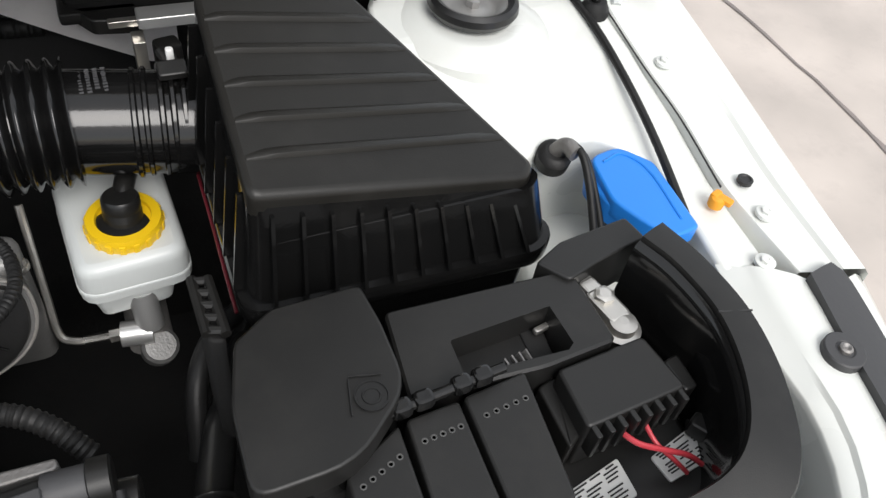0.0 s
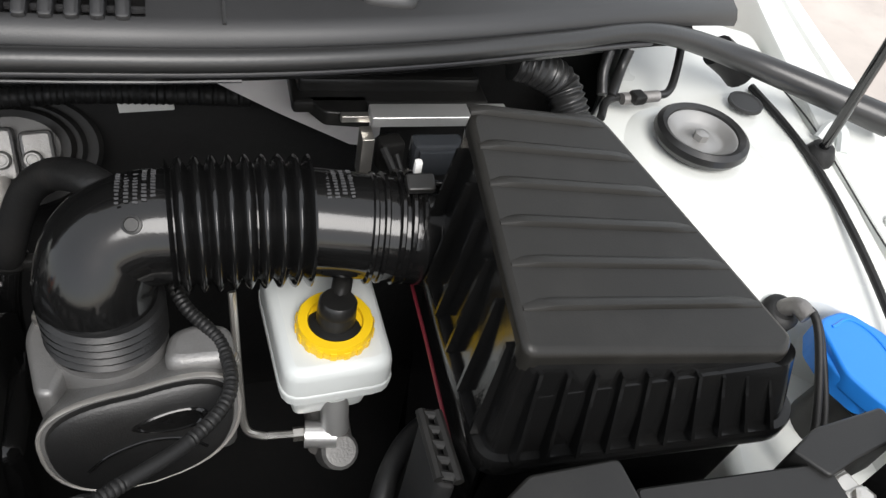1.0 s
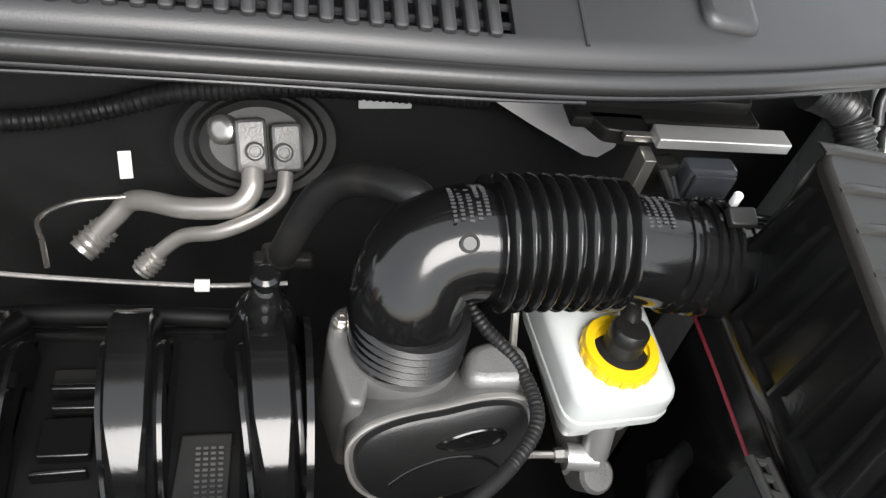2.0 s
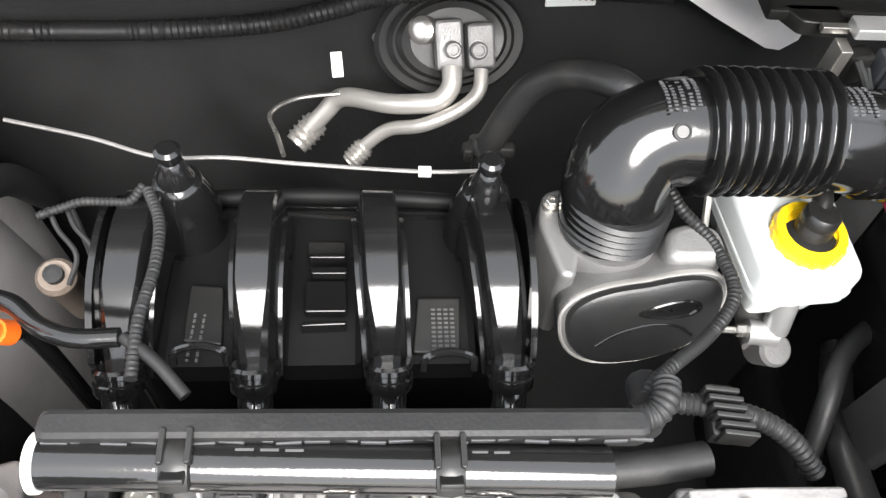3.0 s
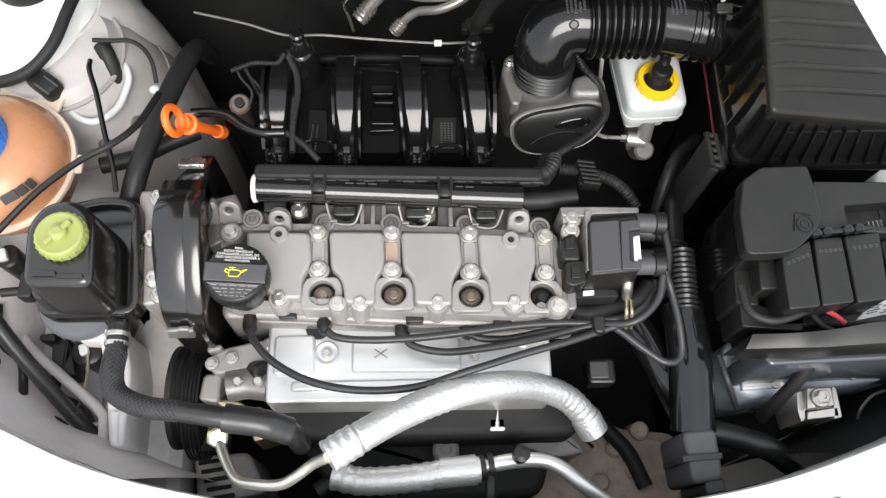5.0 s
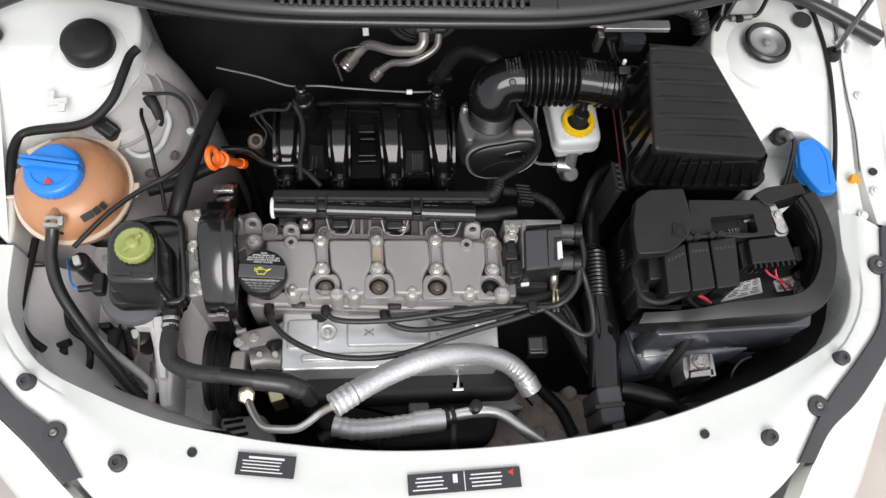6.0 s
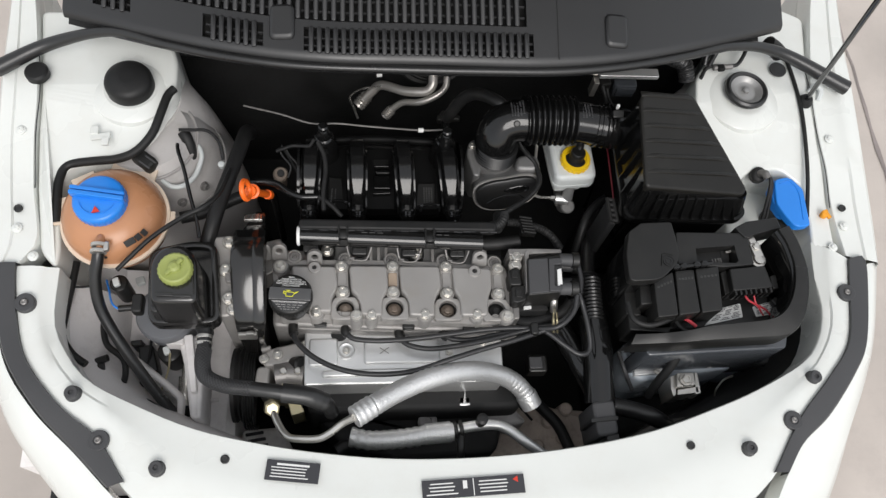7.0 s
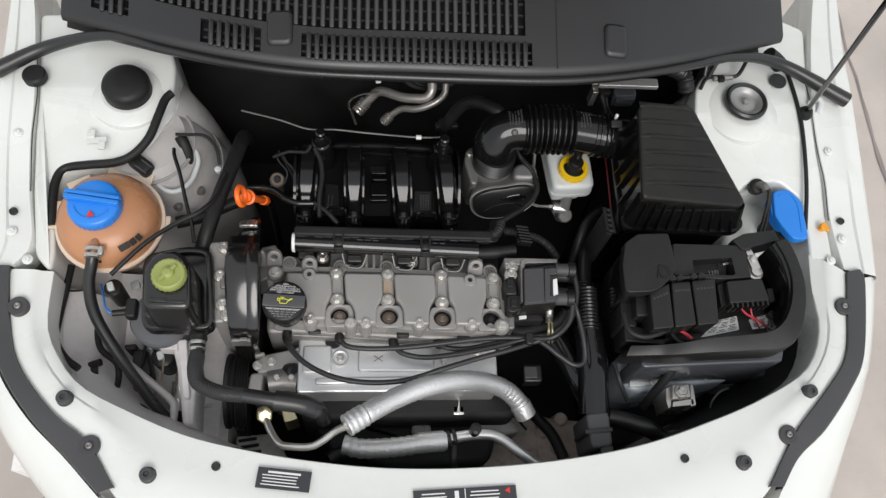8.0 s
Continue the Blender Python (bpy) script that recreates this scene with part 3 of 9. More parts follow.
# labels on the front panel: dark films with plain bars of print
def label_plate(c, w, h, turn, rows, warn=False):
    lab = thing("warning_label", "dark sticker with fine print on the front panel", "label", c, "stickers on the panel")
    m = pose(*c, -1.5, 0, turn)
    bm = B()
    block(bm, (0, 0, 0), (w, h, 0.0012), edge=0.0005)
    turned(bm, m)
    film = part("film", bm, LABELK, lab)
    for x, y, bw, bh in rows:
        bm = B()
        block(bm, (x, y, 0.0009), (bw, bh, 0.0005), edge=0.0001)
        turned(bm, m)
        part("print_bar", bm, LABELW, film)
    if warn:
        bm = B()
        lathe(bm, (w * 0.42, h * 0.25, 0.0008), [(0.005, 0), (0.005, 0.0006), (0.0024, 0.0006)], n=3)
        turned(bm, m)
        part("warning_triangle", bm, WARN, film)


random.seed(5)
lines = [(0.0, 0.0085, 0.045, 0.0028)] + [(-0.004 - 0.002 * random.random(), 0.004 - i * 0.0042, 0.058 - 0.012 * random.random(), 0.0014) for i in range(4)]
c = (-0.160, -0.270, 0.845)
label_plate(c, 0.074, 0.028, -7, lines)
lines = [(-0.045 + 0.073 * (i // 4), 0.007 - (i % 4) * 0.0048, 0.046 - 0.014 * random.random(), 0.0016) for i in range(8)] + [(0.0, 0, 0.0012, 0.024), (-0.012, 0.004, 0.006, 0.011)]
c = (0.092, -0.299, 0.842)
label_plate(c, 0.146, 0.026, 2, lines, True)

# ---------------------------------------------------------------- cowl under the windscreen
cowl = thing("cowl_cover", "black grained plastic cowl with air grilles below the windscreen", "cowl", (0.059, 0.500, 0.900))
LIPY, LIPZ, CX = 0.291, 1.002, 0.05


def lip(x):
    return LIPY + 0.5 * max(0, abs(x - CX) - 0.1) ** 2


def cowl_z(x, d):
    return LIPZ + 0.012 + 0.30 * d - 0.08 * (x - CX) ** 2 - 0.5 * max(0, abs(x - CX) - 0.4) ** 2


XS = [-0.518 + i * 0.01 for i in range(119)]
DS = [0.008, 0.013, 0.02, 0.033, 0.055, 0.060, 0.066, 0.075, 0.14, 0.2, 0.26, 0.34]
OPEN = [(-0.149, 0.203, 0.02, 0.055), (-0.294, -0.209, 0.02, 0.055), (-0.37, 0.19, 0.066, 0.26), (-0.464, -0.406, 0.033, 0.075)]
bm = B()
grid = [[bm.verts.new((x, lip(x) + d, cowl_z(x, d) - (0.005 if d == 0.008 else 0))) for d in DS] for x in XS]
for i in range(len(XS) - 1):
    for j in range(len(DS) - 1):
        mx, md = (XS[i] + XS[i + 1]) / 2, (DS[j] + DS[j + 1]) / 2
        if not any(a < mx < b and c < md < d for a, b, c, d in OPEN):
            bm.faces.new((grid[i][j], grid[i + 1][j], grid[i + 1][j + 1], grid[i][j + 1]))
ext = bmesh.ops.extrude_face_region(bm, geom=bm.faces[:])
bmesh.ops.translate(bm, vec=(0, 0, -0.006), verts=[v for v in ext["geom"] if isinstance(v, bmesh.types.BMVert)])
part("panel", bm, COWL, cowl)
bm = B()
loft(bm, [[(x, lip(x) + d, cowl_z(x, d) - 0.03) for d in (0.01, 0.1, 0.2, 0.32)] for x in XS[::6]], closed=False)
part("duct_floor", bm, DARK, cowl, "dark duct seen through the grille")
for a, b, c, d in OPEN:
    n = int((b - a) / (0.0118 if d - c < 0.1 else 0.0132))
    bm = B()
    block(bm, (0, 0, 0), (0.0074, d - c + 0.006, 0.012), edge=0.0016)
    SLAT = shared("grille_slat", bm, COWL)
    for i in range(1, n):
        x = a + (b - a) * i / n
        mid = (c + d) / 2
        placed("grille_slat", SLAT, pose(x, lip(x) + mid, cowl_z(x, mid) - 0.003, math.degrees(math.atan(0.30))), cowl)
    for k in range(1, 1 + round((d - c) / 0.02)):
        dd = c + (d - c) * k / (1 + round((d - c) / 0.02))
        bm = B()
        tube(bm, [(a + (b - a) * i / 8, lip(a + (b - a) * i / 8) + dd, cowl_z(a + (b - a) * i / 8, dd) - 0.007) for i in range(9)], 0.0022, n=6, step=2)
        part("grille_bar", bm, COWL, cowl)
# recessed finger pockets and a seam
for x, d in ((-0.180, 0.058), (0.338, 0.052)):
    bm = B()
    slab(bm, [(x - 0.019, lip(x) + d - 0.026), (x + 0.019, lip(x) + d - 0.026), (x + 0.019, lip(x) + d + 0.026), (x - 0.019, lip(x) + d + 0.026)], cowl_z(x, d) - 0.01, lambda X, Y: cowl_z(X, Y - lip(X)) + 0.006, edge=0.006, corner=0.01)
    part("pocket", bm, COWL, cowl)
bm = B()
tube(bm, [(0.242, lip(0.242) + d, cowl_z(0.242, d) + 0.0005) for d in (0.015, 0.1, 0.2, 0.3)], 0.0012, n=6, step=2)
part("seam", bm, INK, cowl)
bm = B()
lathe(bm, (0.315, 0.46, cowl_z(0.315, 0.14)), [(0.016, -0.01), (0.016, 0.012), (0.011, 0.02), (0.004, 0.022)], n=20)
tube(bm, [(0.315, 0.46, cowl_z(0.315, 0.14) + 0.012), (0.300, 0.530, 1.070), (0.270, 0.600, 1.090)], 0.008, n=8)
single("wiper_arm", bm, GLOSS, "black wiper arm root on the cowl", "wiper")

# hollow rubber weatherstrip in front of the cowl, its ends lying out on the wings
ENDS = (Vector((-0.622, 0.338, 0.925)), Vector((0.776, 0.334, 0.925)))
LINE = [ENDS[0], Vector((-0.541, 0.378, 0.940))] + [(x, lip(x) + 0.003, cowl_z(x, 0) - 0.010) for x in (-0.44, -0.35, -0.26, -0.15, 0.0, 0.12, 0.25, 0.36, 0.46, 0.55)] + [Vector((0.655, 0.392, 0.945)), ENDS[1]]
seal = thing("bonnet_seal", "long grey rubber weatherstrip along the cowl's edge", "seal", LINE[0])
bm = B()
tube(bm, LINE, 0.011, n=12, step=8, rfun=lambda i, s: 0.0066 + 0.0065 * max(0, 1 - min(i, len(LINE) * 8 - 8 - i) / 18))
part("bulb", bm, HOSER, seal)
bm = B()
tube(bm, [(x, lip(x) + 0.003, cowl_z(x, 0) - 0.0185) for x in (-0.44, -0.35, -0.26, -0.15, 0.0, 0.12, 0.25, 0.36, 0.46, 0.55)], 0.0022, n=10, step=8)
part("flange", bm, SEALR, seal)
bm = B()
loft(bm, [[(x, lip(x) + 0.006, cowl_z(x, 0) - 0.012), (x, lip(x) + 0.014, cowl_z(x, 0) - 0.026), (x, lip(x) + 0.06, 0.978), (x, 0.53, 0.968)] for x in [-0.47 + i * 0.052 for i in range(21)]], closed=False)
part("cowl_underside", bm, DARK, cowl)
bm = B()
loft(bm, [[(x, lip(x) + a, cowl_z(x, 0) - h) for a, h in ((0.006, 0.015), (0.009, 0.016), (0.012, 0.0275), (0.009, 0.0275))] for x in [-0.44 + i * 0.05 for i in range(20)]])
part("lip_skirt", bm, SHINY, cowl, "shiny black skirt under the cowl's lip")
bm = B()
tube(bm, [(x, lip(x) + 0.0095, cowl_z(x, 0) - 0.0277) for x in [-0.40 + i * 0.05 for i in range(14)]], 0.0013, n=8, step=2)
part("skirt_bead", bm, SEALR, cowl)

# bonnet prop
prop = thing("bonnet_prop", "thin black steel bonnet prop standing in its socket", "prop rod", (0.721, 0.333, 0.890))
bm = B()
P0 = Vector((0.710, 0.322, 0.905))
P1 = Vector((0.616, 0.250, 1.200))
tube(bm, [P0, P0.lerp(P1, 0.5), P1, P1 + (P1 - P0) * 0.5], 0.0042, n=10)
part("rod", bm, GLOSS, prop)
bm = B()
lathe(bm, P0 + Vector((0, 0, -0.014)), [(0.013, 0), (0.013, 0.012), (0.009, 0.02), (0.006, 0.021)], n=16)
part("socket", bm, RUBBER, prop)
bm = B()
tube(bm, [P0 + Vector(q) for q in ((0.008, 0.016, 0), (0.019, 0.022, 0.01), (0.026, 0.014, 0.008), (0.022, 0.0, -0.002))], 0.005, n=8)
part("clip", bm, MILKY, prop)

# ---------------------------------------------------------------- engine
engine = thing("engine", "four cylinder engine with a bare cast aluminium valve cover", "engine", (-0.02, 0.0, 0.35))
bm = B()
slab(bm, [(-0.20, -0.045), (0.165, -0.055), (0.165, 0.075), (-0.20, 0.085)], 0.5, 0.806, edge=0.006, corner=0.01)
part("cylinder_head", bm, DULLCAST, engine)
# block deep under the head, its shade put into the near-black colour
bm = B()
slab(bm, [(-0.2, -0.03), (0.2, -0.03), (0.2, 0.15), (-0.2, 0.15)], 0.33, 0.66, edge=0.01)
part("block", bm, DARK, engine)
VZ = 0.852


def holed(bm, outer, c, r, z0, z1, edge=0.0015, n=40):
    """A flat pad round a well: an outline with a round hole in it."""
    p = fillet(ccw(outer), 0.004)
    ring = []
    for k in range(n):
        d, best = Vector((math.cos(k * math.tau / n), math.sin(k * math.tau / n))), 0.03
        for a, b in zip(p, p[1:] + p[:1]):
            e, f = b - a, a - Vector(c[:2])
            den = d.x * e.y - d.y * e.x
            if abs(den) > 1e-9:
                s, u = (f.x * e.y - f.y * e.x) / den, (f.x * d.y - f.y * d.x) / den
                if s > 0 and -1e-6 <= u <= 1 + 1e-6:
                    best = min(best, s)
        ring.append((d, best))
    at = lambda o, z: [(c[0] + d.x * (s + o), c[1] + d.y * (s + o), z) for d, s in ring]
    hole = lambda rr, z: [(c[0] + d.x * rr, c[1] + d.y * rr, z) for d, s in ring]
    return loft(bm, [at(0, z0), at(0, z1 - edge), at(-edge, z1), hole(r + edge, z1), hole(r, z1 - edge), hole(r * 0.96, z0)], False, False)


bm = B()
slab(bm, [(-0.183, 0.054, 0.836), (-0.059, 0.053, 0.836), (0.062, 0.049, 0.836), (0.168, 0.040, 0.836), (0.174, -0.051, 0.836), (0.125, -0.057, 0.836), (-0.015, -0.050, 0.836), (-0.118, -0.045, 0.836), (-0.187, -0.042, 0.836), (-0.201, 0.034, 0.836)], 0.80, 0.8185, edge=0.002, corner=0.006)
flange = part("cover_flange", bm, CAST, engine)
bm = B()
slab(bm, [(-0.177, 0.045, 0.842), (-0.058, 0.044, 0.842), (0.062, 0.039, 0.842), (0.162, 0.033, 0.842), (0.165, -0.050, 0.842), (0.032, -0.047, 0.842), (-0.117, -0.043, 0.842), (-0.176, -0.042, 0.842), (-0.189, 0.026, 0.842)], 0.80, VZ - 0.033, edge=0.002, corner=0.006)
valve_cover = part("valve_cover", bm, CAST, engine, "sand-cast aluminium valve cover")
RIMLINE = fillet(ccw([q[:2] for q in [(-0.183, 0.053, 0.838), (-0.059, 0.053, 0.838), (0.062, 0.048, 0.838), (0.167, 0.039, 0.838), (0.173, -0.052, 0.838), (0.125, -0.058, 0.838), (-0.015, -0.050, 0.838), (-0.118, -0.046, 0.838), (-0.186, -0.042, 0.838), (-0.201, 0.033, 0.838)]]), 0.008)
bm = B()
loft(bm, [[(q.x, q.y, z) for q in inset(RIMLINE, d)] for d, z in ((0.0, 0.80), (0.0, 0.835), (0.001, 0.837), (0.008, 0.8375), (0.010, 0.835), (0.0105, 0.815))], False, False)
part("cover_rim", bm, CAST, valve_cover)
# raised fields shaped round the plug wells
FIELD = [
    [(-0.170, 0.037, 0.852), (-0.103, 0.036, 0.852), (-0.099, 0.002, 0.852), (-0.107, -0.013, 0.852), (-0.109, -0.022, 0.852), (-0.108, -0.039, 0.852), (-0.133, -0.038, 0.852), (-0.165, -0.012, 0.852)],
    [(-0.082, 0.037, 0.852), (-0.024, 0.036, 0.852), (-0.022, -0.002, 0.852), (-0.030, -0.016, 0.852), (-0.032, -0.025, 0.852), (-0.032, -0.046, 0.852), (-0.064, -0.044, 0.852), (-0.065, -0.026, 0.852), (-0.069, -0.015, 0.852), (-0.079, -0.004, 0.852)],
    [(-0.005, 0.036, 0.852), (0.058, 0.035, 0.852), (0.060, -0.002, 0.852), (0.051, -0.015, 0.852), (0.048, -0.027, 0.852), (0.048, -0.048, 0.852), (0.009, -0.046, 0.852), (0.009, -0.027, 0.852), (0.006, -0.016, 0.852), (-0.003, -0.005, 0.852)],
    [(0.078, 0.034, 0.852), (0.140, 0.030, 0.852), (0.139, -0.003, 0.852), (0.134, -0.013, 0.852), (0.131, -0.027, 0.852), (0.129, -0.048, 0.852), (0.088, -0.048, 0.852), (0.088, -0.028, 0.852), (0.086, -0.016, 0.852), (0.079, -0.006, 0.852)]]
for poly in FIELD:
    bm = B()
    slab(bm, poly, 0.815, VZ, edge=0.004, corner=0.006, draft=0.002)
    part("raised_field", bm, CAST, valve_cover)
WELLS = [(-0.088, -0.030, 0.848), (-0.013, -0.031, 0.848), (0.069, -0.034, 0.848), (0.145, -0.036, 0.848)]
HEADS = [(-0.094, 0.037, 0.846), (-0.015, 0.036, 0.846), (0.069, 0.035, 0.846), (0.151, 0.031, 0.846)]
NECKS = [(-0.092, -0.005, 0.846), (-0.015, -0.006, 0.846), (0.069, -0.009, 0.846), (0.149, -0.011, 0.846)]
for i, (w, h, q) in enumerate(zip(WELLS, HEADS, NECKS)):
    bm = B()
    x, y = w[0], w[1]
    holed(bm, [(x - 0.0215, y - 0.019), (x + 0.0215, y - 0.019), (x + 0.0215, y + 0.006), (x + 0.016, y + 0.017), (x - 0.016, y + 0.017), (x - 0.0215, y + 0.006)], w, 0.0136, 0.816, VZ - 0.006)
    well = part("plug_well", bm, CAST, engine)
    bm = B()
    lathe(bm, (x, y, VZ - 0.031), [(0.0135, 0), (0.0135, 0.012), (0.0126, 0.0145), (0.0116, 0.0130), (0.0112, 0.010)], n=28)
    boot = part("plug_boot", bm, RUBBER, well, "black rubber spark plug boot")
    bm = B()
    lathe(bm, (x, y, VZ - 0.022), [(0.0112, 0), (0.0108, 0.003), (0.0085, 0.0052), (0.0064, 0.0056)], n=24)
    lathe(bm, (x, y, VZ - 0.0165), [(0.0058, -0.001), (0.0056, 0.004), (0.0040, 0.0050), (0.0034, 0.0040)], n=12)
    part("plug_cap", bm, DARK if i == 3 else PLUGM, boot)
    bm = B()
    x = (h[0] + q[0]) / 2
    slab(bm, [(q[0] - 0.0095, q[1] - 0.008), (q[0] + 0.0095, q[1] - 0.008), (h[0] + 0.0095, h[1] + 0.006), (h[0] - 0.0095, h[1] + 0.006)], 0.82, VZ - 0.0085, edge=0.001, corner=0.002)
    part("channel", bm, CAST, valve_cover)
    bm = B()
    slab(bm, [(x - 0.0068, q[1] + 0.010), (x + 0.0068, q[1] + 0.010), (x + 0.0068, h[1] - 0.010), (x - 0.0068, h[1] - 0.010)], VZ - 0.010, VZ - 0.0055, edge=0.001, corner=0.002)
    part("cast_pad", bm, RUST if i == 1 else CAST, valve_cover)
    for p in (h, q):
        bm = B()
        lathe(bm, (p[0], p[1], VZ - 0.012), [(0.0112, 0), (0.011, 0.005), (0.0095, 0.0065), (0.004, 0.0065)], n=24)
        seat = part("bolt_seat", bm, CAST, valve_cover)
        placed("bolt", BOLT, pose(p[0], p[1], VZ - 0.0055, rz=25 * i), seat)
for i, (x, y, z) in enumerate([(-0.131, -0.037, 0.853), (-0.048, -0.044, 0.853), (-0.071, -0.044, 0.853), (0.033, -0.044, 0.853), (0.113, -0.045, 0.853), (0.160, -0.048, 0.853), (-0.187, 0.038, 0.853)]):
    bm = B()
    w = 0.0105 if i in (1, 2) else 0.0122
    lathe(bm, (x, y, 0.81), [(w + 0.0005, 0), (w, 0.035), (w - 0.0015, 0.0375), (w * 0.72, 0.0375), (w * 0.68, 0.036)], n=24)
    boss = part("boss", bm, CAST, valve_cover)
    placed("bolt", BOLT, pose(x, y, 0.8465, rz=17 * i), boss)
# front ledge pieces with small holes
for poly, hole in (([(-0.106, -0.035, 0.838), (-0.062, -0.036, 0.838), (-0.062, -0.046, 0.838), (-0.103, -0.044, 0.838)], (-0.098, -0.040, 0.842)), ([(0.129, -0.046, 0.838), (0.165, -0.041, 0.838), (0.171, -0.052, 0.838), (0.128, -0.053, 0.838)], (0.142, -0.048, 0.842))):
    bm = B()
    slab(bm, poly, 0.81, 0.843, edge=0.0015, corner=0.004)
    lug = part("ledge", bm, CAST, valve_cover)
    bm = B()
    lathe(bm, (hole[0], hole[1], 0.843), [(0.0055, -0.002), (0.0055, 0.0012), (0.0045, 0.002), (0.003, 0.002), (0.0026, 0.0004)], n=16)
    part("hole_rim", bm, DULLCAST, lug)
# rear bosses with sockets
for x, y, z in [(-0.167, 0.058, 0.838), (-0.088, 0.053, 0.838), (-0.016, 0.052, 0.838), (0.067, 0.050, 0.838), (0.148, 0.046, 0.838)]:
    bm = B()
    lathe(bm, (x, y, 0.80), [(0.0135, 0), (0.0125, 0.036), (0.011, 0.039), (0.0085, 0.039), (0.0078, 0.036)], n=24)
    boss = part("boss", bm, CAST, valve_cover)
    bm = B()
    lathe(bm, (x, y, 0.835), [(0.0075, 0), (0.0072, 0.003), (0.004, 0.0034), (0.003, 0.001)], n=12)
    part("socket_screw", bm, DULLCAST, boss)
# lifting eyes: upright lugs with a hole, standing up behind the cover
def lifting_eye(foot, mat, tall=0.03, r=0.0115):
    cy = tall - r
    lug = [(-r * 1.08, 0), (r * 1.08, 0)] + [(r * math.cos(a), cy + r * math.sin(a)) for a in (radians(15 * k) for k in range(13))]
    bm = B()
    holed(bm, lug, (0, cy, 0), 0.0048, -0.004, 0.004)
    turned(bm, pose(*foot, 62))
    part("lifting_eye", bm, mat, valve_cover)
for p in [(-0.135, 0.043, 0.838), (0.123, 0.041, 0.838), (-0.189, 0.054, 0.838)]:
    lifting_eye(p, CAST)
lifting_eye((-0.213, 0.056, 0.832), CAST, 0.032)
bm = B()
slab(bm, [(-0.231, 0.087, 0.820), (-0.191, 0.098, 0.820), (-0.178, 0.058, 0.820), (-0.193, 0.042, 0.820), (-0.217, 0.031, 0.820)], 0.77, 0.821, edge=0.003, corner=0.005)
part("cover_end", bm, CAST, engine)
for x, y, z in [(-0.135, 0.033, 0.852), (0.113, 0.025, 0.852)]:
    bm = B()
    lathe(bm, (x, y, VZ - 0.003), [(0.0105, 0), (0.0098, 0.0045), (0.0085, 0.0058), (0.004, 0.0058), (0.003, 0.002)], n=20)
    stud = part("stud_boss", bm, CAST, valve_cover)
    bm = B()
    lathe(bm, (x, y, VZ + 0.0005), [(0.0034, 0), (0.003, 0.0012)], n=12)
    part("screw_hole", bm, DARK, stud)
# the cover's front lip and the clips holding the leads
bm = B()
tube(bm, [(-0.160, -0.042, 0.812), (-0.084, -0.047, 0.812), (0.033, -0.053, 0.812), (0.129, -0.056, 0.812), (0.175, -0.056, 0.812)], 0.006, n=10)
part("front_lip", bm, DULLCAST, engine)
bm = B()
slab(bm, [(-0.169, -0.036, 0.800), (0.184, -0.051, 0.800), (0.183, -0.066, 0.800), (-0.167, -0.049, 0.800)], 0.78, 0.803, edge=0.003, corner=0.004)
part("front_rail", bm, DULLCAST, engine)
for x, y, z in [(-0.126, -0.039, 0.815), (0.009, -0.045, 0.815), (0.103, -0.050, 0.815)]:
    bm = B()
    block(bm, (x, y, z + 0.004), (0.015, 0.012, 0.022))
    block(bm, (x, y - 0.008, z + 0.004), (0.019, 0.010, 0.012))
    block(bm, (x + 0.001, y + 0.006, z + 0.013), (0.010, 0.006, 0.006))
    part("lead_clip", bm, BLACK, valve_cover, "black plastic lead clip")
# crankcase vent plate at the far end, dark gap behind the cover
bm = B()
slab(bm, [(0.172, 0.067, 0.830), (0.185, 0.067, 0.830), (0.182, -0.049, 0.830), (0.171, -0.049, 0.830)], 0.78, 0.836, edge=0.003, corner=0.004)
part("end_plate", bm, DULLCAST, engine)

# timing cover: a barrel over the cam wheel with an arm running back
STATION = [(-0.066, 0.60, -0.258, -0.212), (-0.067, 0.79, -0.258, -0.211), (-0.065, 0.826, -0.259, -0.209), (-0.057, 0.850, -0.260, -0.207), (-0.036, 0.871, -0.262, -0.206), (-0.008, 0.888, -0.264, -0.206), (0.020, 0.899, -0.265, -0.207), (0.046, 0.898, -0.266, -0.208),
           (0.066, 0.888, -0.264, -0.208), (0.082, 0.879, -0.256, -0.208), (0.104, 0.868, -0.248, -0.210), (0.125, 0.853, -0.243, -0.212), (0.138, 0.825, -0.240, -0.213), (0.142, 0.70, -0.240, -0.213)]
STATION = [(y, z, a + 0.010, b) for y, z, a, b in STATION]
def barrel(bm, rows, lift=0.0, deep=0.04, e=0.005):
    loops = []
    pts = spline([(0, r[0], r[1]) for r in rows], 3)
    for i, p in enumerate(pts):
        f = i / 3
        a, b = rows[int(min(f, len(rows) - 1))], rows[int(min(f + 1, len(rows) - 1))]
        u = f - int(f)
        x0, x1 = a[2] + (b[2] - a[2]) * u, a[3] + (b[3] - a[3]) * u
        d = (pts[min(i + 1, len(pts) - 1)] - pts[max(i - 1, 0)]).normalized()
        n = Vector((0, -d.z, d.y))
        q = p + n * lift
        row = [(x0, -deep), (x0, -e), (x0 + e * 0.3, -e * 0.3), (x0 + e, 0), (x1 - e, 0), (x1 - e * 0.3, -e * 0.3), (x1, -e), (x1, -deep)]
        loops.append([Vector((x, 0, 0)) + q + n * h for x, h in row])
    return loft(bm, loops)
bm = barrel(B(), STATION)
timing = part("timing_cover", bm, POLISH, engine, "shiny black plastic timing belt cover")
bm = barrel(B(), [(r[0], r[1], r[3] - 0.016, r[3] + 0.001) for r in STATION[:10]], 0.0025, 0.02, 0.002)
part("cover_band", bm, POLISH, timing)
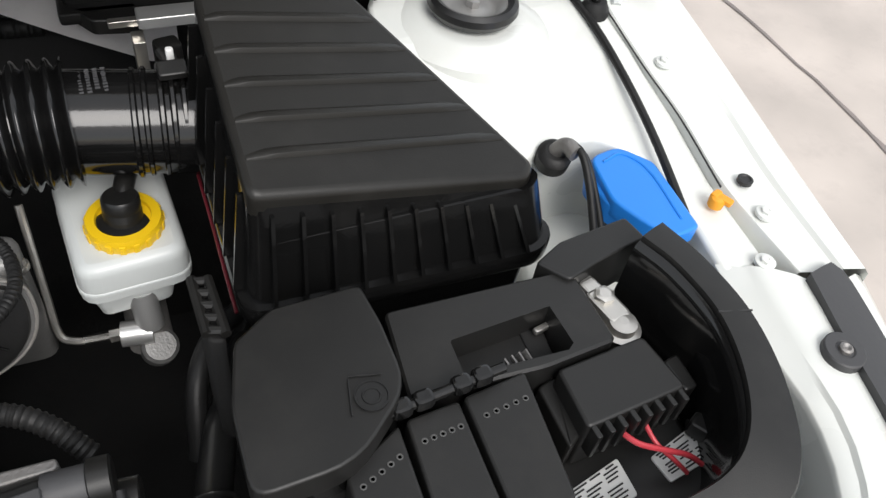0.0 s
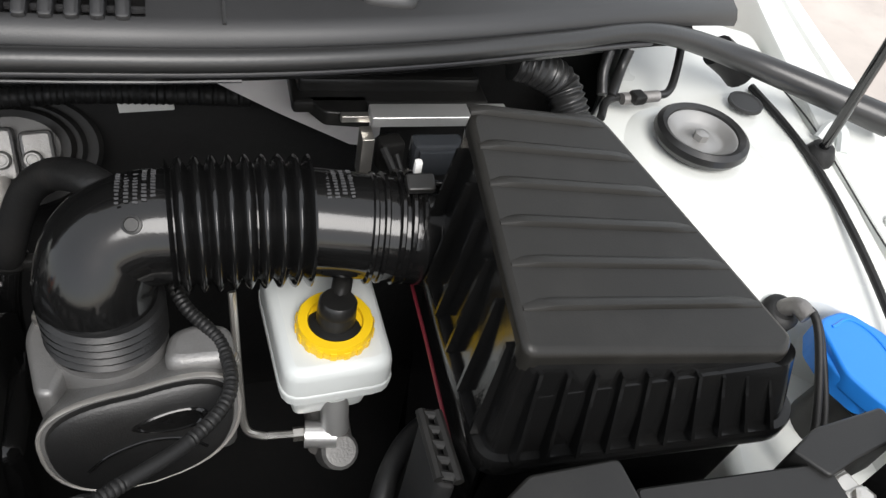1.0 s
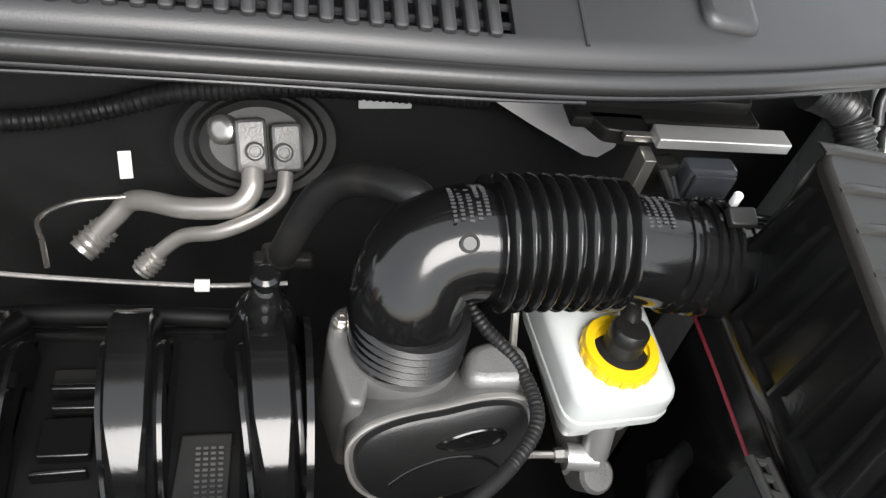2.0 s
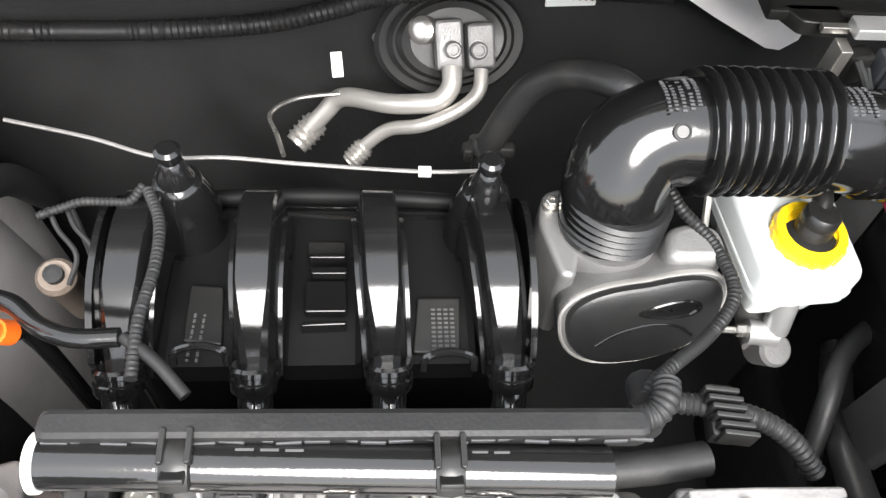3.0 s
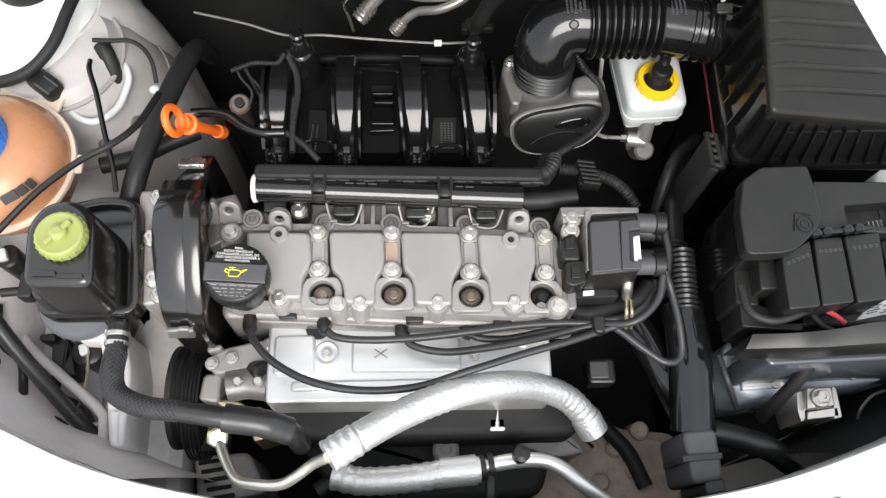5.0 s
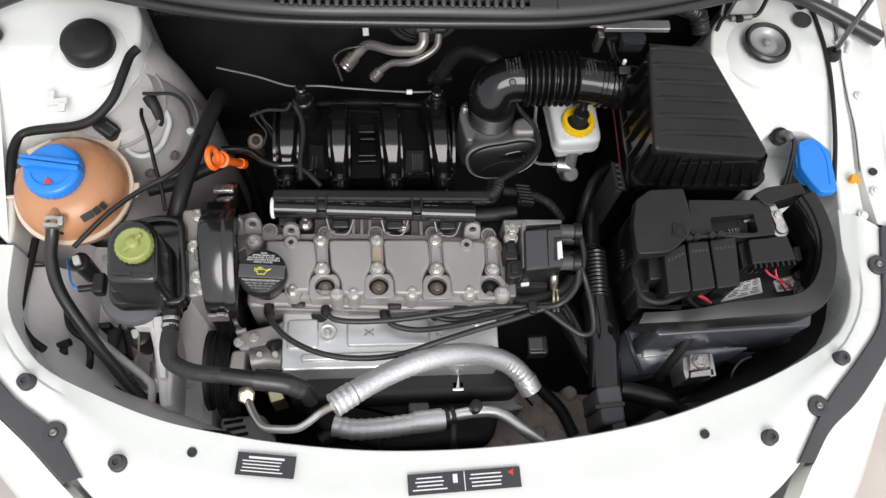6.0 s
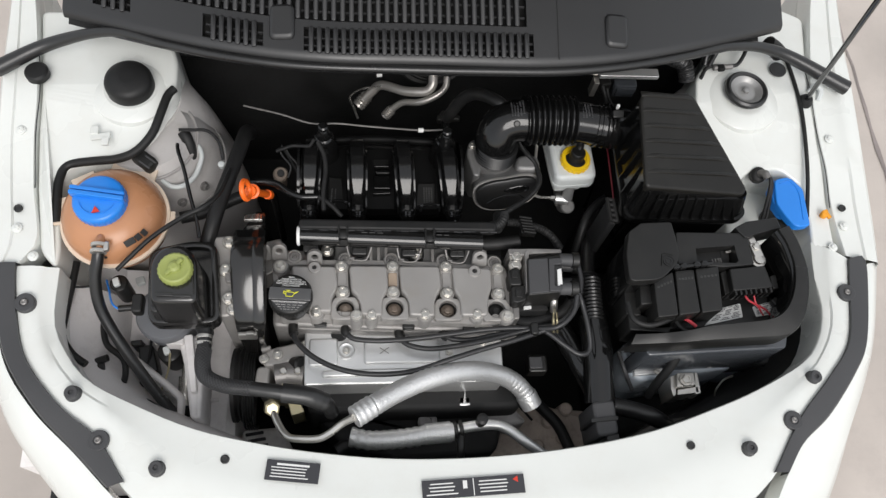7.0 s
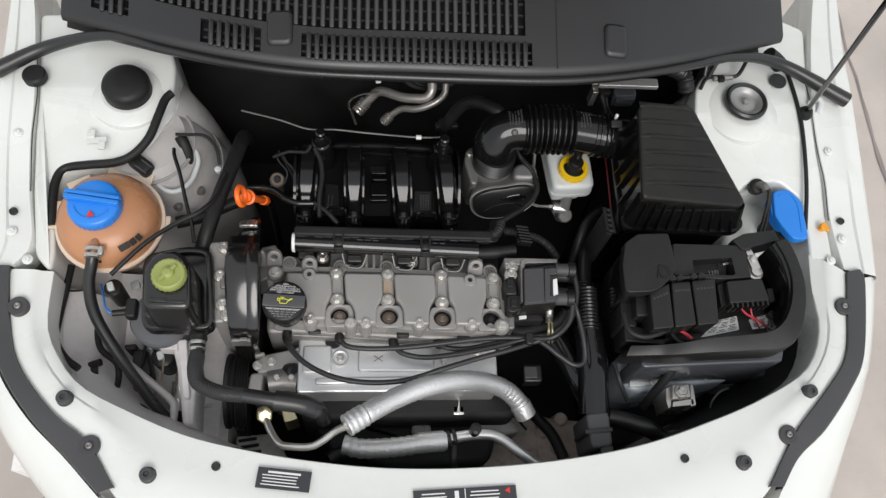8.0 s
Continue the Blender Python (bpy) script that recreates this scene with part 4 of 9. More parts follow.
bm = barrel(B(), [(r[0], r[1], r[2] - 0.001, r[3] + 0.001) for r in STATION[8:10]], 0.003, 0.02, 0.0015)
part("cover_rib", bm, GLOSS, timing)
for x, y, z, s in ((-0.228, 0.108, 0.872, -28), (-0.232, -0.069, 0.835, 75)):
    bm = B()
    block(bm, (x, y, z), (0.028, 0.014, 0.006), (s, 0, 0))
    block(bm, (x + 0.004, y, z + 0.002), (0.012, 0.016, 0.006), (s, 0, 0))
    part("cover_clip", bm, STEEL, timing, "bright spring clip")
# engine mount with bolts between cover and reservoir
bm = B()
slab(bm, [(-0.291, 0.089, 0.845), (-0.258, 0.091, 0.845), (-0.241, -0.039, 0.845), (-0.273, -0.043, 0.845)], 0.66, 0.846, edge=0.004, corner=0.006)
mount = part("engine_mount", bm, CAST, engine, "dull cast engine mount")
bm = B()
slab(bm, [(-0.270, 0.036, 0.852), (-0.253, 0.037, 0.852), (-0.250, 0.010, 0.852), (-0.267, 0.010, 0.852)], 0.83, 0.853, edge=0.003, corner=0.004)
part("mount_pad", bm, DULLCAST, mount)
for x, y, z in [(-0.266, 0.078, 0.848), (-0.268, 0.031, 0.848), (-0.261, -0.015, 0.848), (-0.253, -0.032, 0.848)]:
    placed("bolt", BOLT, pose(x, y, 0.847) @ Matrix.Scale(1.15, 4), mount)

# oil filler cap
OC = Vector((-0.166, -0.028, 0.882))
cap = thing("oil_filler_cap", "black oil filler cap with white print and a yellow oil can", "cap", OC)
cap.scale = (0.91, 0.91, 0.91)
bm = B()
lathe(bm, OC, [(0.024, -0.04), (0.026, -0.006), (0.0335, -0.004), (0.0345, 0.004), (0.0345, 0.016), (0.033, 0.021), (0.031, 0.0225), (0.012, 0.0225)], n=56)
body_of_cap = part("body", bm, BLACK, cap)
for k in range(40):
    a = k * math.tau / 40
    bm = B()
    block(bm, OC + Vector((0.0345 * math.cos(a), 0.0345 * math.sin(a), 0.008)), (0.0012, 0.0024, 0.014), (0, 0, math.degrees(a)), edge=0.0004)
    part("grip_ridge", bm, BLACK, body_of_cap)
TURN = radians(-4)
CM = Matrix.Translation(OC) @ Matrix.Rotation(TURN, 4, "Z")
# raised grip bar across the cap and inclined lower panel, tilted to mirror the sky
bm = B()
loft(bm, [[CM @ Vector((x, y, z)) for x, y, z in ((-0.0325 * w, -0.012, 0.018), (-0.0325 * w, -0.0112, 0.0232), (-0.0325 * w, -0.0095, 0.0240), (-0.0325 * w, 0.0078, 0.0266), (-0.0325 * w, 0.0095, 0.0255), (-0.0325 * w, 0.010, 0.018))] for w in (1, 0.96, -0.96, -1)])
grip = part("grip", bm, CAPK, cap)
bm = B()
rim = [(0.0305 * math.cos(a), 0.0305 * math.sin(a)) for a in (radians(200 + 14 * k) for k in range(11))]
loft(bm, [[CM @ Vector((x, min(y, -0.0135), 0.020)) for x, y in rim], [CM @ Vector((x * 0.98, min(y * 0.98, -0.0145), 0.0258 + 0.17 * (y * 0.98 + 0.012))) for x, y in rim]])
panel_low = part("lower_panel", bm, CAPK, cap)
TOP = 0.0226
for i, row in enumerate(["PARA", "EVITAR DANOS AO", "CATALISADOR, O NIVEL DO", "OLEO NAO DEVE EXCEDER A", "MARCA MAXIMA"]):
    lettering("print", row, 0.0036, CM @ pose(0, 0.0272 - i * 0.0036, TOP + 0.0003), WHITE, body_of_cap)
for i in range(4):
    bm = B()
    y = -0.0165 - i * 0.0036
    for k in range(5):
        s = (0.05 - 0.007 * i) / 5
        block(bm, (s * (k - 2), y, 0.0261 + 0.17 * (y + 0.012)), (s * (0.8 if (k + i) % 3 else 0.55), 0.0009, 0.0006), (9.6, 0, 0), edge=0.0001)
    turned(bm, CM)
    part("print_bar", bm, DULLCAST, panel_low)
oil = material("yellow_print", (0.72, 0.70, 0.02), 0.5, var=0.05, bump=0)
bm = B()
for pts in ([(-0.006, -0.006), (0.004, -0.006), (0.008, 0.0005), (0.0125, 0.002)], [(-0.006, -0.006), (-0.0065, 0.001), (0.003, 0.001), (0.008, -0.001), (0.0125, 0.002)], [(-0.0065, 0.0), (-0.0095, 0.0022), (-0.0105, -0.001), (-0.0065, -0.003)], [(-0.003, 0.001), (-0.003, 0.0032)], [(-0.006, 0.0034), (0.0, 0.0034)]):
    for (x0, y0), (x1, y1) in zip(pts, pts[1:]):
        c, d = Vector(((x0 + x1) / 2, (y0 + y1) / 2, 0)), Vector((x1 - x0, y1 - y0, 0))
        block(bm, (c.x, c.y, 0.0256 + 0.15 * (c.y + 0.001)), (d.length + 0.0008, 0.0010, 0.0012), (8, 0, math.degrees(math.atan2(d.y, d.x))), edge=0.0002)
turned(bm, CM)
part("oil_can_mark", bm, oil, grip)

AT = Vector((0.000, -0.014, 0.025))
# exhaust heat shield ahead of the cover
sh = thing("heat_shield", "bright pressed aluminium heat shield over the exhaust manifold", "heat shield", (-0.000, -0.079, 0.600))
def shield_z(x, y):
    return 0.762 - 0.10 * max(0, -0.105 - y) - 0.03 * abs(x)
bm = B()
slab(bm, [(-0.152, -0.119), (0.160, -0.119), (0.160, -0.03), (-0.152, -0.03)], 0.66, lambda x, y: shield_z(x, y), edge=0.006, corner=0.006)
plate = part("plate", bm, ALU, sh)
for poly in ([(-0.125, -0.108), (0.11, -0.104), (0.11, -0.094), (-0.125, -0.096)], [(-0.145, -0.09), (-0.10, -0.09), (-0.10, -0.045), (-0.145, -0.045)], [(-0.06, -0.088), (0.06, -0.088), (0.06, -0.05), (-0.06, -0.05)]):
    bm = B()
    slab(bm, poly, 0.74, lambda x, y: shield_z(x, y) + 0.003, edge=0.003, corner=0.006)
    part("pressing", bm, ALU, plate)
for x, y in ((-0.087, -0.066), (0.075, -0.07), (0.13, -0.055)):
    placed("bolt", SMALLBOLT, upright((x, y, shield_z(x, y) + 0.0005)), plate)
# a dark slot at the rear edge and a small crossed-out stamp
bm = B()
lathe(bm, (-0.098, -0.036, shield_z(-0.098, -0.036) - 0.004), [(0.014, 0), (0.0135, 0.0046), (0.012, 0.005)], n=20)
part("slot", bm, DARK, plate)
bm = B()
lathe(bm, (-0.087, -0.066, shield_z(-0.087, -0.066) - 0.004), [(0.014, 0), (0.0135, 0.0046), (0.012, 0.006), (0.009, 0.005)], n=24)
part("dimple", bm, ALU, plate)
for turn in (35, -35):
    bm = B()
    block(bm, (-0.028, -0.068, shield_z(-0.028, -0.068) + 0.0036), (0.017, 0.0011, 0.0010), (0, 0, turn))
    part("stamped_mark", bm, DULLCAST, plate)
# manifold under the shield, shade there put into its near-black colour
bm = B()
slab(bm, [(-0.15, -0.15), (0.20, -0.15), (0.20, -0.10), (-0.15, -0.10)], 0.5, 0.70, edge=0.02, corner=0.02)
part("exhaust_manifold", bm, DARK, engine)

AT = Vector((0, 0, 0))
# fuel rail and its cable duct
rail = thing("fuel_rail", "black fuel rail with a clipped cable duct behind the valve cover", "fuel rail", (-0.002, 0.080, 0.840))
RA, RB = Vector((-0.157, 0.076, 0.876)), Vector((0.125, 0.066, 0.870))
bm = B()
tube(bm, [RA, RB], 0.0132, n=24)
rail_tube = part("tube", bm, SHINY, rail)
bm = B()
lathe(bm, RA - Vector((0.003, 0, 0)), [(0.0135, -0.001), (0.0150, 0.0), (0.0150, 0.0035), (0.0135, 0.004)], axis=(1, 0, 0), n=28)
part("end_cap", bm, WHITE, rail, "white end cap")
bm = B()
d = (RB - RA).normalized()
for k in range(3):
    block(bm, RA.lerp(RB, 0.42) + d * (0.012 * k - 0.02) + Vector((0, 0.004, 0.0126)), (0.009, 0.0014, 0.0006), (0, 1, -1), edge=0.0002)
    block(bm, RA.lerp(RB, 0.72) + d * (0.011 * k) + Vector((0, 0.005, 0.0124)), (0.008, 0.0012, 0.0006), (0, 1, -1), edge=0.0002)
tagged(part("moulded_mark", bm, DULLRELIEF, rail_tube), kind="stuff")
bm = B()
block(bm, (-0.005, 0.0885, 0.880), (0.306, 0.017, 0.018), (0, 1.3, -0.4), edge=0.004)
duct = part("cable_duct", bm, RUBBER, rail)
for k in range(22):
    bm = B()
    block(bm, (-0.148 + k * 0.0138, 0.0800 + 0.0007 * math.sin(k * 2.1) - 0.0001 * (k - 11), 0.8872 - 0.0003 * k), (0.0125, 0.0012, 0.003), (0, 1.3, -1.2 + 4 * math.sin(k * 1.7)), edge=0.0004)
    part("duct_edge", bm, GREYRUBBER, duct)
bm = B()
tube(bm, [(0.142, 0.092, 0.876), (0.153, 0.094, 0.878), (0.160, 0.102, 0.880), (0.163, 0.112, 0.878)], 0.008, n=14, step=20, rfun=ribbed(0.0072, 0.0010, 0.0036))
part("duct_elbow", bm, RUBBER, duct)
for f in (0.235, 0.705):
    c = RA.lerp(RB, f)
    bm = B()
    tube(bm, [c + Vector((0, 0.0150 * math.cos(a), 0.0150 * math.sin(a))) for a in (radians(-40 + 25 * k) for k in range(9))], 0.0022, n=8, step=2)
    bmesh.ops.scale(bm, vec=(3.4, 1, 1), verts=bm.verts, space=Matrix.Translation(-c))
    block(bm, c + Vector((0, -0.010, 0.0135)), (0.012, 0.010, 0.004), (-30, 0, 0))
    block(bm, c + Vector((-0.0065, 0.004, 0.0155)), (0.003, 0.018, 0.005))
    block(bm, c + Vector((0.0065, 0.004, 0.0155)), (0.003, 0.018, 0.005))
    part("clip", bm, BLACK, rail)
# intake flange of the head, seen between rail and cover
bm = B()
slab(bm, [(-0.15, 0.052), (0.14, 0.046), (0.14, 0.078), (-0.15, 0.082)], 0.78, 0.826, edge=0.003, corner=0.004)
head_flange = part("intake_flange", bm, GREYCAST, engine)
for x in (-0.048, -0.036, -0.024, 0.050):
    bm = B()
    block(bm, (x, 0.062, 0.829), (0.005, 0.026, 0.014))
    part("flange_rib", bm, CAST, head_flange)
for x, y, z in [(-0.116, 0.066, 0.845), (0.024, 0.060, 0.845)]:
    bm = B()
    block(bm, (x, y + 0.004, 0.832), (0.024, 0.026, 0.02), edge=0.004)
    foot = part("rail_foot", bm, BLACK, rail)
    placed("bolt", BOLT, pose(x, y, 0.8425) @ Matrix.Scale(1.05, 4), foot)
for i, (x, y, z) in enumerate([(-0.141, 0.070, 0.855), (-0.066, 0.065, 0.855), (0.012, 0.062, 0.855), (0.088, 0.060, 0.855)]):
    inj = thing("fuel_injector", "black injector with its plug between rail and head", "injector", (x, y, 0.82), "injectors")
    bm = B()
    lathe(bm, (x, y + 0.006, 0.815), [(0.012, 0), (0.012, 0.03), (0.009, 0.045)], axis=(0, 0.1, 1), n=16)
    part("body", bm, BLACK, inj)
    bm = B()
    block(bm, (x, y - 0.001, 0.842), (0.024, 0.013, 0.022), (14, 0, 0))
    block(bm, (x, y - 0.0015, 0.8545), (0.016, 0.0012, 0.002), (14, 0, 0), edge=0.0003)
    block(bm, (x, y - 0.0015, 0.8545), (0.0012, 0.010, 0.002), (14, 0, 0), edge=0.0003)
    part("plug", bm, BLACK, inj)
    if i:
        bm = B()
        tube(bm, [(x - 0.021, y + 0.010, 0.862), (x - 0.017, y - 0.006, 0.848), (x - 0.013, y - 0.013, 0.843), (x - 0.002, y - 0.016, 0.842), (x + 0.010, y - 0.015, 0.843), (x + 0.016, y - 0.005, 0.850), (x + 0.022, y + 0.010, 0.864)], 0.0014, n=6, step=3)
        part("wire_clip", bm, DULLCAST, inj)
        bm = B()
        block(bm, (x - 0.012, y - 0.0135, 0.8445), (0.008, 0.003, 0.005))
        part("clip_tab", bm, DULLCAST, inj)

# ---------------------------------------------------------------- intake manifold
man = thing("intake_manifold", "shiny black plastic intake manifold with four runners", "intake manifold", (-0.030, 0.200, 0.700))
RUN = [(-0.148, -0.143), (-0.068, -0.069), (0.014, 0.007), (0.090, 0.080)]
bm = B()
slab(bm, [(-0.175, 0.19), (0.112, 0.19), (0.108, 0.30), (-0.17, 0.30)], 0.55, 0.79, edge=0.01, corner=0.02)
part("plenum", bm, GLOSS, man)
SIDE = [(0.141, 0.810), (0.155, 0.826), (0.173, 0.844), (0.197, 0.858), (0.233, 0.862), (0.260, 0.852), (0.280, 0.827), (0.288, 0.79), (0.288, 0.74)]
def web_z(y):
    return 0.808 - 0.10 * abs(y - 0.20)
for x0, x1 in RUN:
    bm = B()
    line = spline([(0, y, z) for y, z in SIDE], 5)
    loops = []
    for i, p in enumerate(line):
        f = i / (len(line) - 1)
        d = (line[min(i + 1, len(line) - 1)] - line[max(i - 1, 0)]).normalized()
        n = Vector((0, -d.z, d.y))
        w = 0.0108 + 0.0016 * min(1, max(0, (f - 0.12) / 0.35))
        ft = w * (0.30 + 0.5 * min(1, max(0, (f - 0.10) / 0.25)))
        x = x0 + (x1 - x0) * min(1, f / 0.6)
        half = [(ft, 0.0), (ft + 0.65 * (w - ft), -0.0022), (w, -0.0062), (w + 0.0014, -0.013), (w + 0.0022, -0.018), (w + 0.0048, -0.0182), (w + 0.0050, -0.026), (w + 0.0050, -0.044)]
        row = [(-a, b) for a, b in half[::-1]] + half
        loops.append([Vector((x, 0, 0)) + p + n * h + Vector((a, 0, 0)) for a, h in row])
    loft(bm, loops)
    run = part("runner", bm, GLOSS, man, sharp=24)
    ax = (0, 0.68, 0.73)
    bm = B()
    lathe(bm, (x0, 0.1465, 0.8145), [(0.0135, -0.008), (0.0148, -0.006), (0.0148, 0.000), (0.0136, 0.001), (0.0136, 0.004), (0.0148, 0.005), (0.0148, 0.008), (0.0130, 0.010)], axis=ax, n=28)
    part("collar", bm, GLOSS, run)
    bm = B()
    lathe(bm, (x0, 0.1395, 0.807), [(0.0110, -0.022), (0.0110, 0.002), (0.0100, 0.004)], axis=ax, n=10)
    part("nozzle", bm, SHINY, run)
# webs between the runners, the gaps' shade painted in as near-black
for (a0, a1), (b0, b1) in zip(RUN, RUN[1:]):
    bm = B()
    loops = []
    for i in range(14):
        y = 0.163 + 0.119 * i / 13
        l, r = (a0 + a1) / 2 + 0.014, (b0 + b1) / 2 - 0.014
        loops.append([(x, y, web_z(y) + h) for x, h in ((l, -0.03), (l, -0.004), (l + 0.004, -0.008), (r - 0.004, -0.008), (r, -0.004), (r, -0.03))])
    loft(bm, loops)
    part("web", bm, DEEPK, man)
def plate(name, poly, h, mat, thick=0.006):
    bm = B()
    zf = lambda x, y: web_z(y) + h
    slab(bm, poly, 0.78, zf, edge=0.0012, corner=0.002)
    return part(name, bm, mat, man)
plate("rib_plate", [(-0.117, 0.220, 0.810), (-0.095, 0.218, 0.810), (-0.092, 0.175, 0.810), (-0.117, 0.178, 0.810)], -0.003, BLACK)
plate("rib_plate", [(-0.041, 0.221, 0.810), (-0.014, 0.221, 0.810), (-0.013, 0.196, 0.810), (-0.041, 0.196, 0.810)], 0.0, GLOSS)
plate("rib_plate", [(-0.041, 0.188, 0.810), (-0.013, 0.189, 0.810), (-0.013, 0.186, 0.810), (-0.043, 0.185, 0.810)], 0.002, GLOSS)
plate("rib_plate", [(-0.040, 0.242, 0.810), (-0.014, 0.242, 0.810), (-0.014, 0.238, 0.810), (-0.040, 0.238, 0.810)], 0.004, GLOSS)
plate("rib_plate", [(-0.039, 0.230, 0.810), (-0.013, 0.231, 0.810), (-0.013, 0.225, 0.810), (-0.038, 0.225, 0.810)], 0.003, GLOSS)
plate("rib_plate", [(-0.042, 0.258, 0.810), (-0.015, 0.258, 0.810), (-0.015, 0.246, 0.810), (-0.041, 0.246, 0.810)], -0.004, BLACK)
plate("rib_plate", [(0.034, 0.209, 0.810), (0.063, 0.209, 0.810), (0.061, 0.168, 0.810), (0.030, 0.169, 0.810)], -0.004, BLACK)
for k in range(11):
    for j in range(4):
        x, y, z = (0.0440 + 0.0042 * j, 0.167 + 0.0032 * k, 0)
        bm = B()
        block(bm, (x, y, web_z(y) - 0.0036), (0.0028, 0.0016, 0.0014), (0, 0, 0), edge=0.0003)
        part("relief_bar", bm, DULLRELIEF, man)
for k in range(9):
    for j in range(2):
        y = 0.165 + 0.0038 * k
        bm = B()
        block(bm, (-0.113 + 0.006 * j + 0.0003 * k, y, web_z(y) - 0.0026), (0.0018, 0.0018 + 0.0008 * ((k + j) % 3), 0.0012), (0, 0, 0), edge=0.0003)
        part("relief_bar", bm, DULLRELIEF, man)
# arched front openings between runners
for c in [(-0.101, 0.160, 0.824), (0.051, 0.154, 0.824)]:
    c = Vector(c)
    bm = B()
    tube(bm, [c + Vector((-0.016, -0.004, -0.008)), c + Vector((-0.014, 0, 0.001)), c + Vector((0, 0.002, 0.004)), c + Vector((0.014, 0, 0.001)), c + Vector((0.016, -0.004, -0.008))], 0.0026, n=8)
    part("arch_rim", bm, SHINY, man)
# side flanges and rear cones
for x in (-0.164, 0.1045):
    bm = B()
    loft(bm, [[(x + s * 0.002, y, z + h) for s, h in ((-1, -0.045), (-1, -0.006), (1, -0.006), (1, -0.045))] for y, z in ((p.y, p.z) for p in spline([(0, y, z) for y, z in SIDE[1:7]], 4))])
    part("side_flange", bm, GLOSS, man)
for c in ((-0.124, 0.272, 0.845), (0.080, 0.266, 0.845)):
    bm = B()
    lathe(bm, c, [(0.026, -0.06), (0.022, -0.015), (0.0165, 0.002), (0.0155, 0.004), (0.0125, 0.006), (0.0078, 0.022), (0.0060, 0.024), (0.0060, 0.028), (0.0085, 0.029), (0.0085, 0.034), (0.006, 0.036)], n=20)
    part("rear_stud", bm, GLOSS, man)
bm = B()
tube(bm, [(-0.134, 0.299, 0.792), (-0.032, 0.301, 0.795), (0.091, 0.297, 0.792)], 0.0065, n=14)
part("rear_rail", bm, DEEPK, man)
# ---------------------------------------------------------------- air filter box
air = thing("air_filter_box", "black ribbed plastic air filter box", "air filter box", (0.450, 0.190, 0.720))
LID = [(0.367, 0.115), (0.537, 0.119), (0.547, 0.129), (0.464, 0.278), (0.370, 0.263)]
SKIRT = [(0.361, 0.104), (0.546, 0.101), (0.559, 0.114), (0.472, 0.285), (0.363, 0.273)]


def lid_z(x, y):
    return 0.965 - 0.19 * (x - 0.368) + 0.217 * (y - 0.116)


bm = B()
slab(bm, LID, 0.92, lid_z, edge=0.005, corner=[0.008, 0.008, 0.010, 0.012, 0.012])
lid = part("lid", bm, LIDK, air, "grained lid with low cross ribs")
# each rib: a raised band with a steep front edge, tapering out to a tongue beside the rim
for i in range(6):
    y0 = 0.1415 + i * 0.0243
    xl, xr = 0.3725, 0.5445 - (y0 - 0.118) * 0.56
    bm = B()
    loops = []
    for k in range(17):
        f = k / 16
        x = xl + (xr - xl) * f
        y = y0 + 0.060 * (x - xl)
        h = min(1, 9 * f + 0.1, 7 * (1 - f) + 0.1)
        z = lid_z(x, y)
        loops.append([(x, y - 0.0046, z - 0.002), (x, y - 0.0040, z + 0.0009 * h - 0.0004), (x, y - 0.0032, z + 0.0024 * h - 0.0004), (x, y - 0.0002, z + 0.0027 * h - 0.0005), (x, y + 0.0035, z + 0.0012 * h - 0.0005), (x, y + 0.0070, z - 0.002)])
    loft(bm, loops)
    part("lid_rib", bm, LIDK, lid)
# walls below the lid flare out to a flange
bm = B()
top, low = fillet(ccw(LID), 0.010), fillet(ccw(SKIRT), 0.012)
loft(bm, [[(q.x, q.y, lid_z(q.x, q.y) - 0.009) for q in top], [(a.x * 0.75 + b.x * 0.25, a.y * 0.75 + b.y * 0.25, 0.928) for a, b in zip(top, low)], [(q.x, q.y, 0.886) for q in low]], False, False)
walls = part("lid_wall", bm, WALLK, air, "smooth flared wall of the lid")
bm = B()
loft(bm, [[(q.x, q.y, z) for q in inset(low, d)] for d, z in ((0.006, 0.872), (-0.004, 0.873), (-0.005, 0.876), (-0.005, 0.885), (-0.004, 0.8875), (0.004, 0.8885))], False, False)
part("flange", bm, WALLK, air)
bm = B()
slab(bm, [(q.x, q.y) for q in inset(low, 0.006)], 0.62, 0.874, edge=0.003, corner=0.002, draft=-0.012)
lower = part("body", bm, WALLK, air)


def shark_fin(a, b, out):
    """An upright fin on the wall from a above to b below, standing out towards the bottom."""
    bm = B()
    a, b, o = Vector(a), Vector(b), Vector(out).normalized()
    side = o.cross(Vector((0, 0, 1))) * 0.0011
    loft(bm, [[a - o * 0.004 + side * w, a + o * 0.0012 + side * w, b + o * 0.0080 + side * w, b - o * 0.004 + side * w] for w in (-1, 1)])
    return bm


for i in range(10):
    f = 0.06 + i * 0.098
    xt, xb = 0.369 + 0.168 * f, 0.364 + 0.183 * f
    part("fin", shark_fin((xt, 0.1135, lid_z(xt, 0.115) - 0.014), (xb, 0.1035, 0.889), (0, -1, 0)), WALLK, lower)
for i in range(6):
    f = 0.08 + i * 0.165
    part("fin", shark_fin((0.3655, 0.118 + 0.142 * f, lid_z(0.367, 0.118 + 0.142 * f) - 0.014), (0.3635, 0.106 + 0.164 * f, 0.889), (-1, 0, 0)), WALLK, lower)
bm = B()
tube(bm, [(0.400, 0.262, 0.890), (0.366, 0.265, 0.892)], 0.0355, n=28)
part("outlet", bm, GLOSS, air)

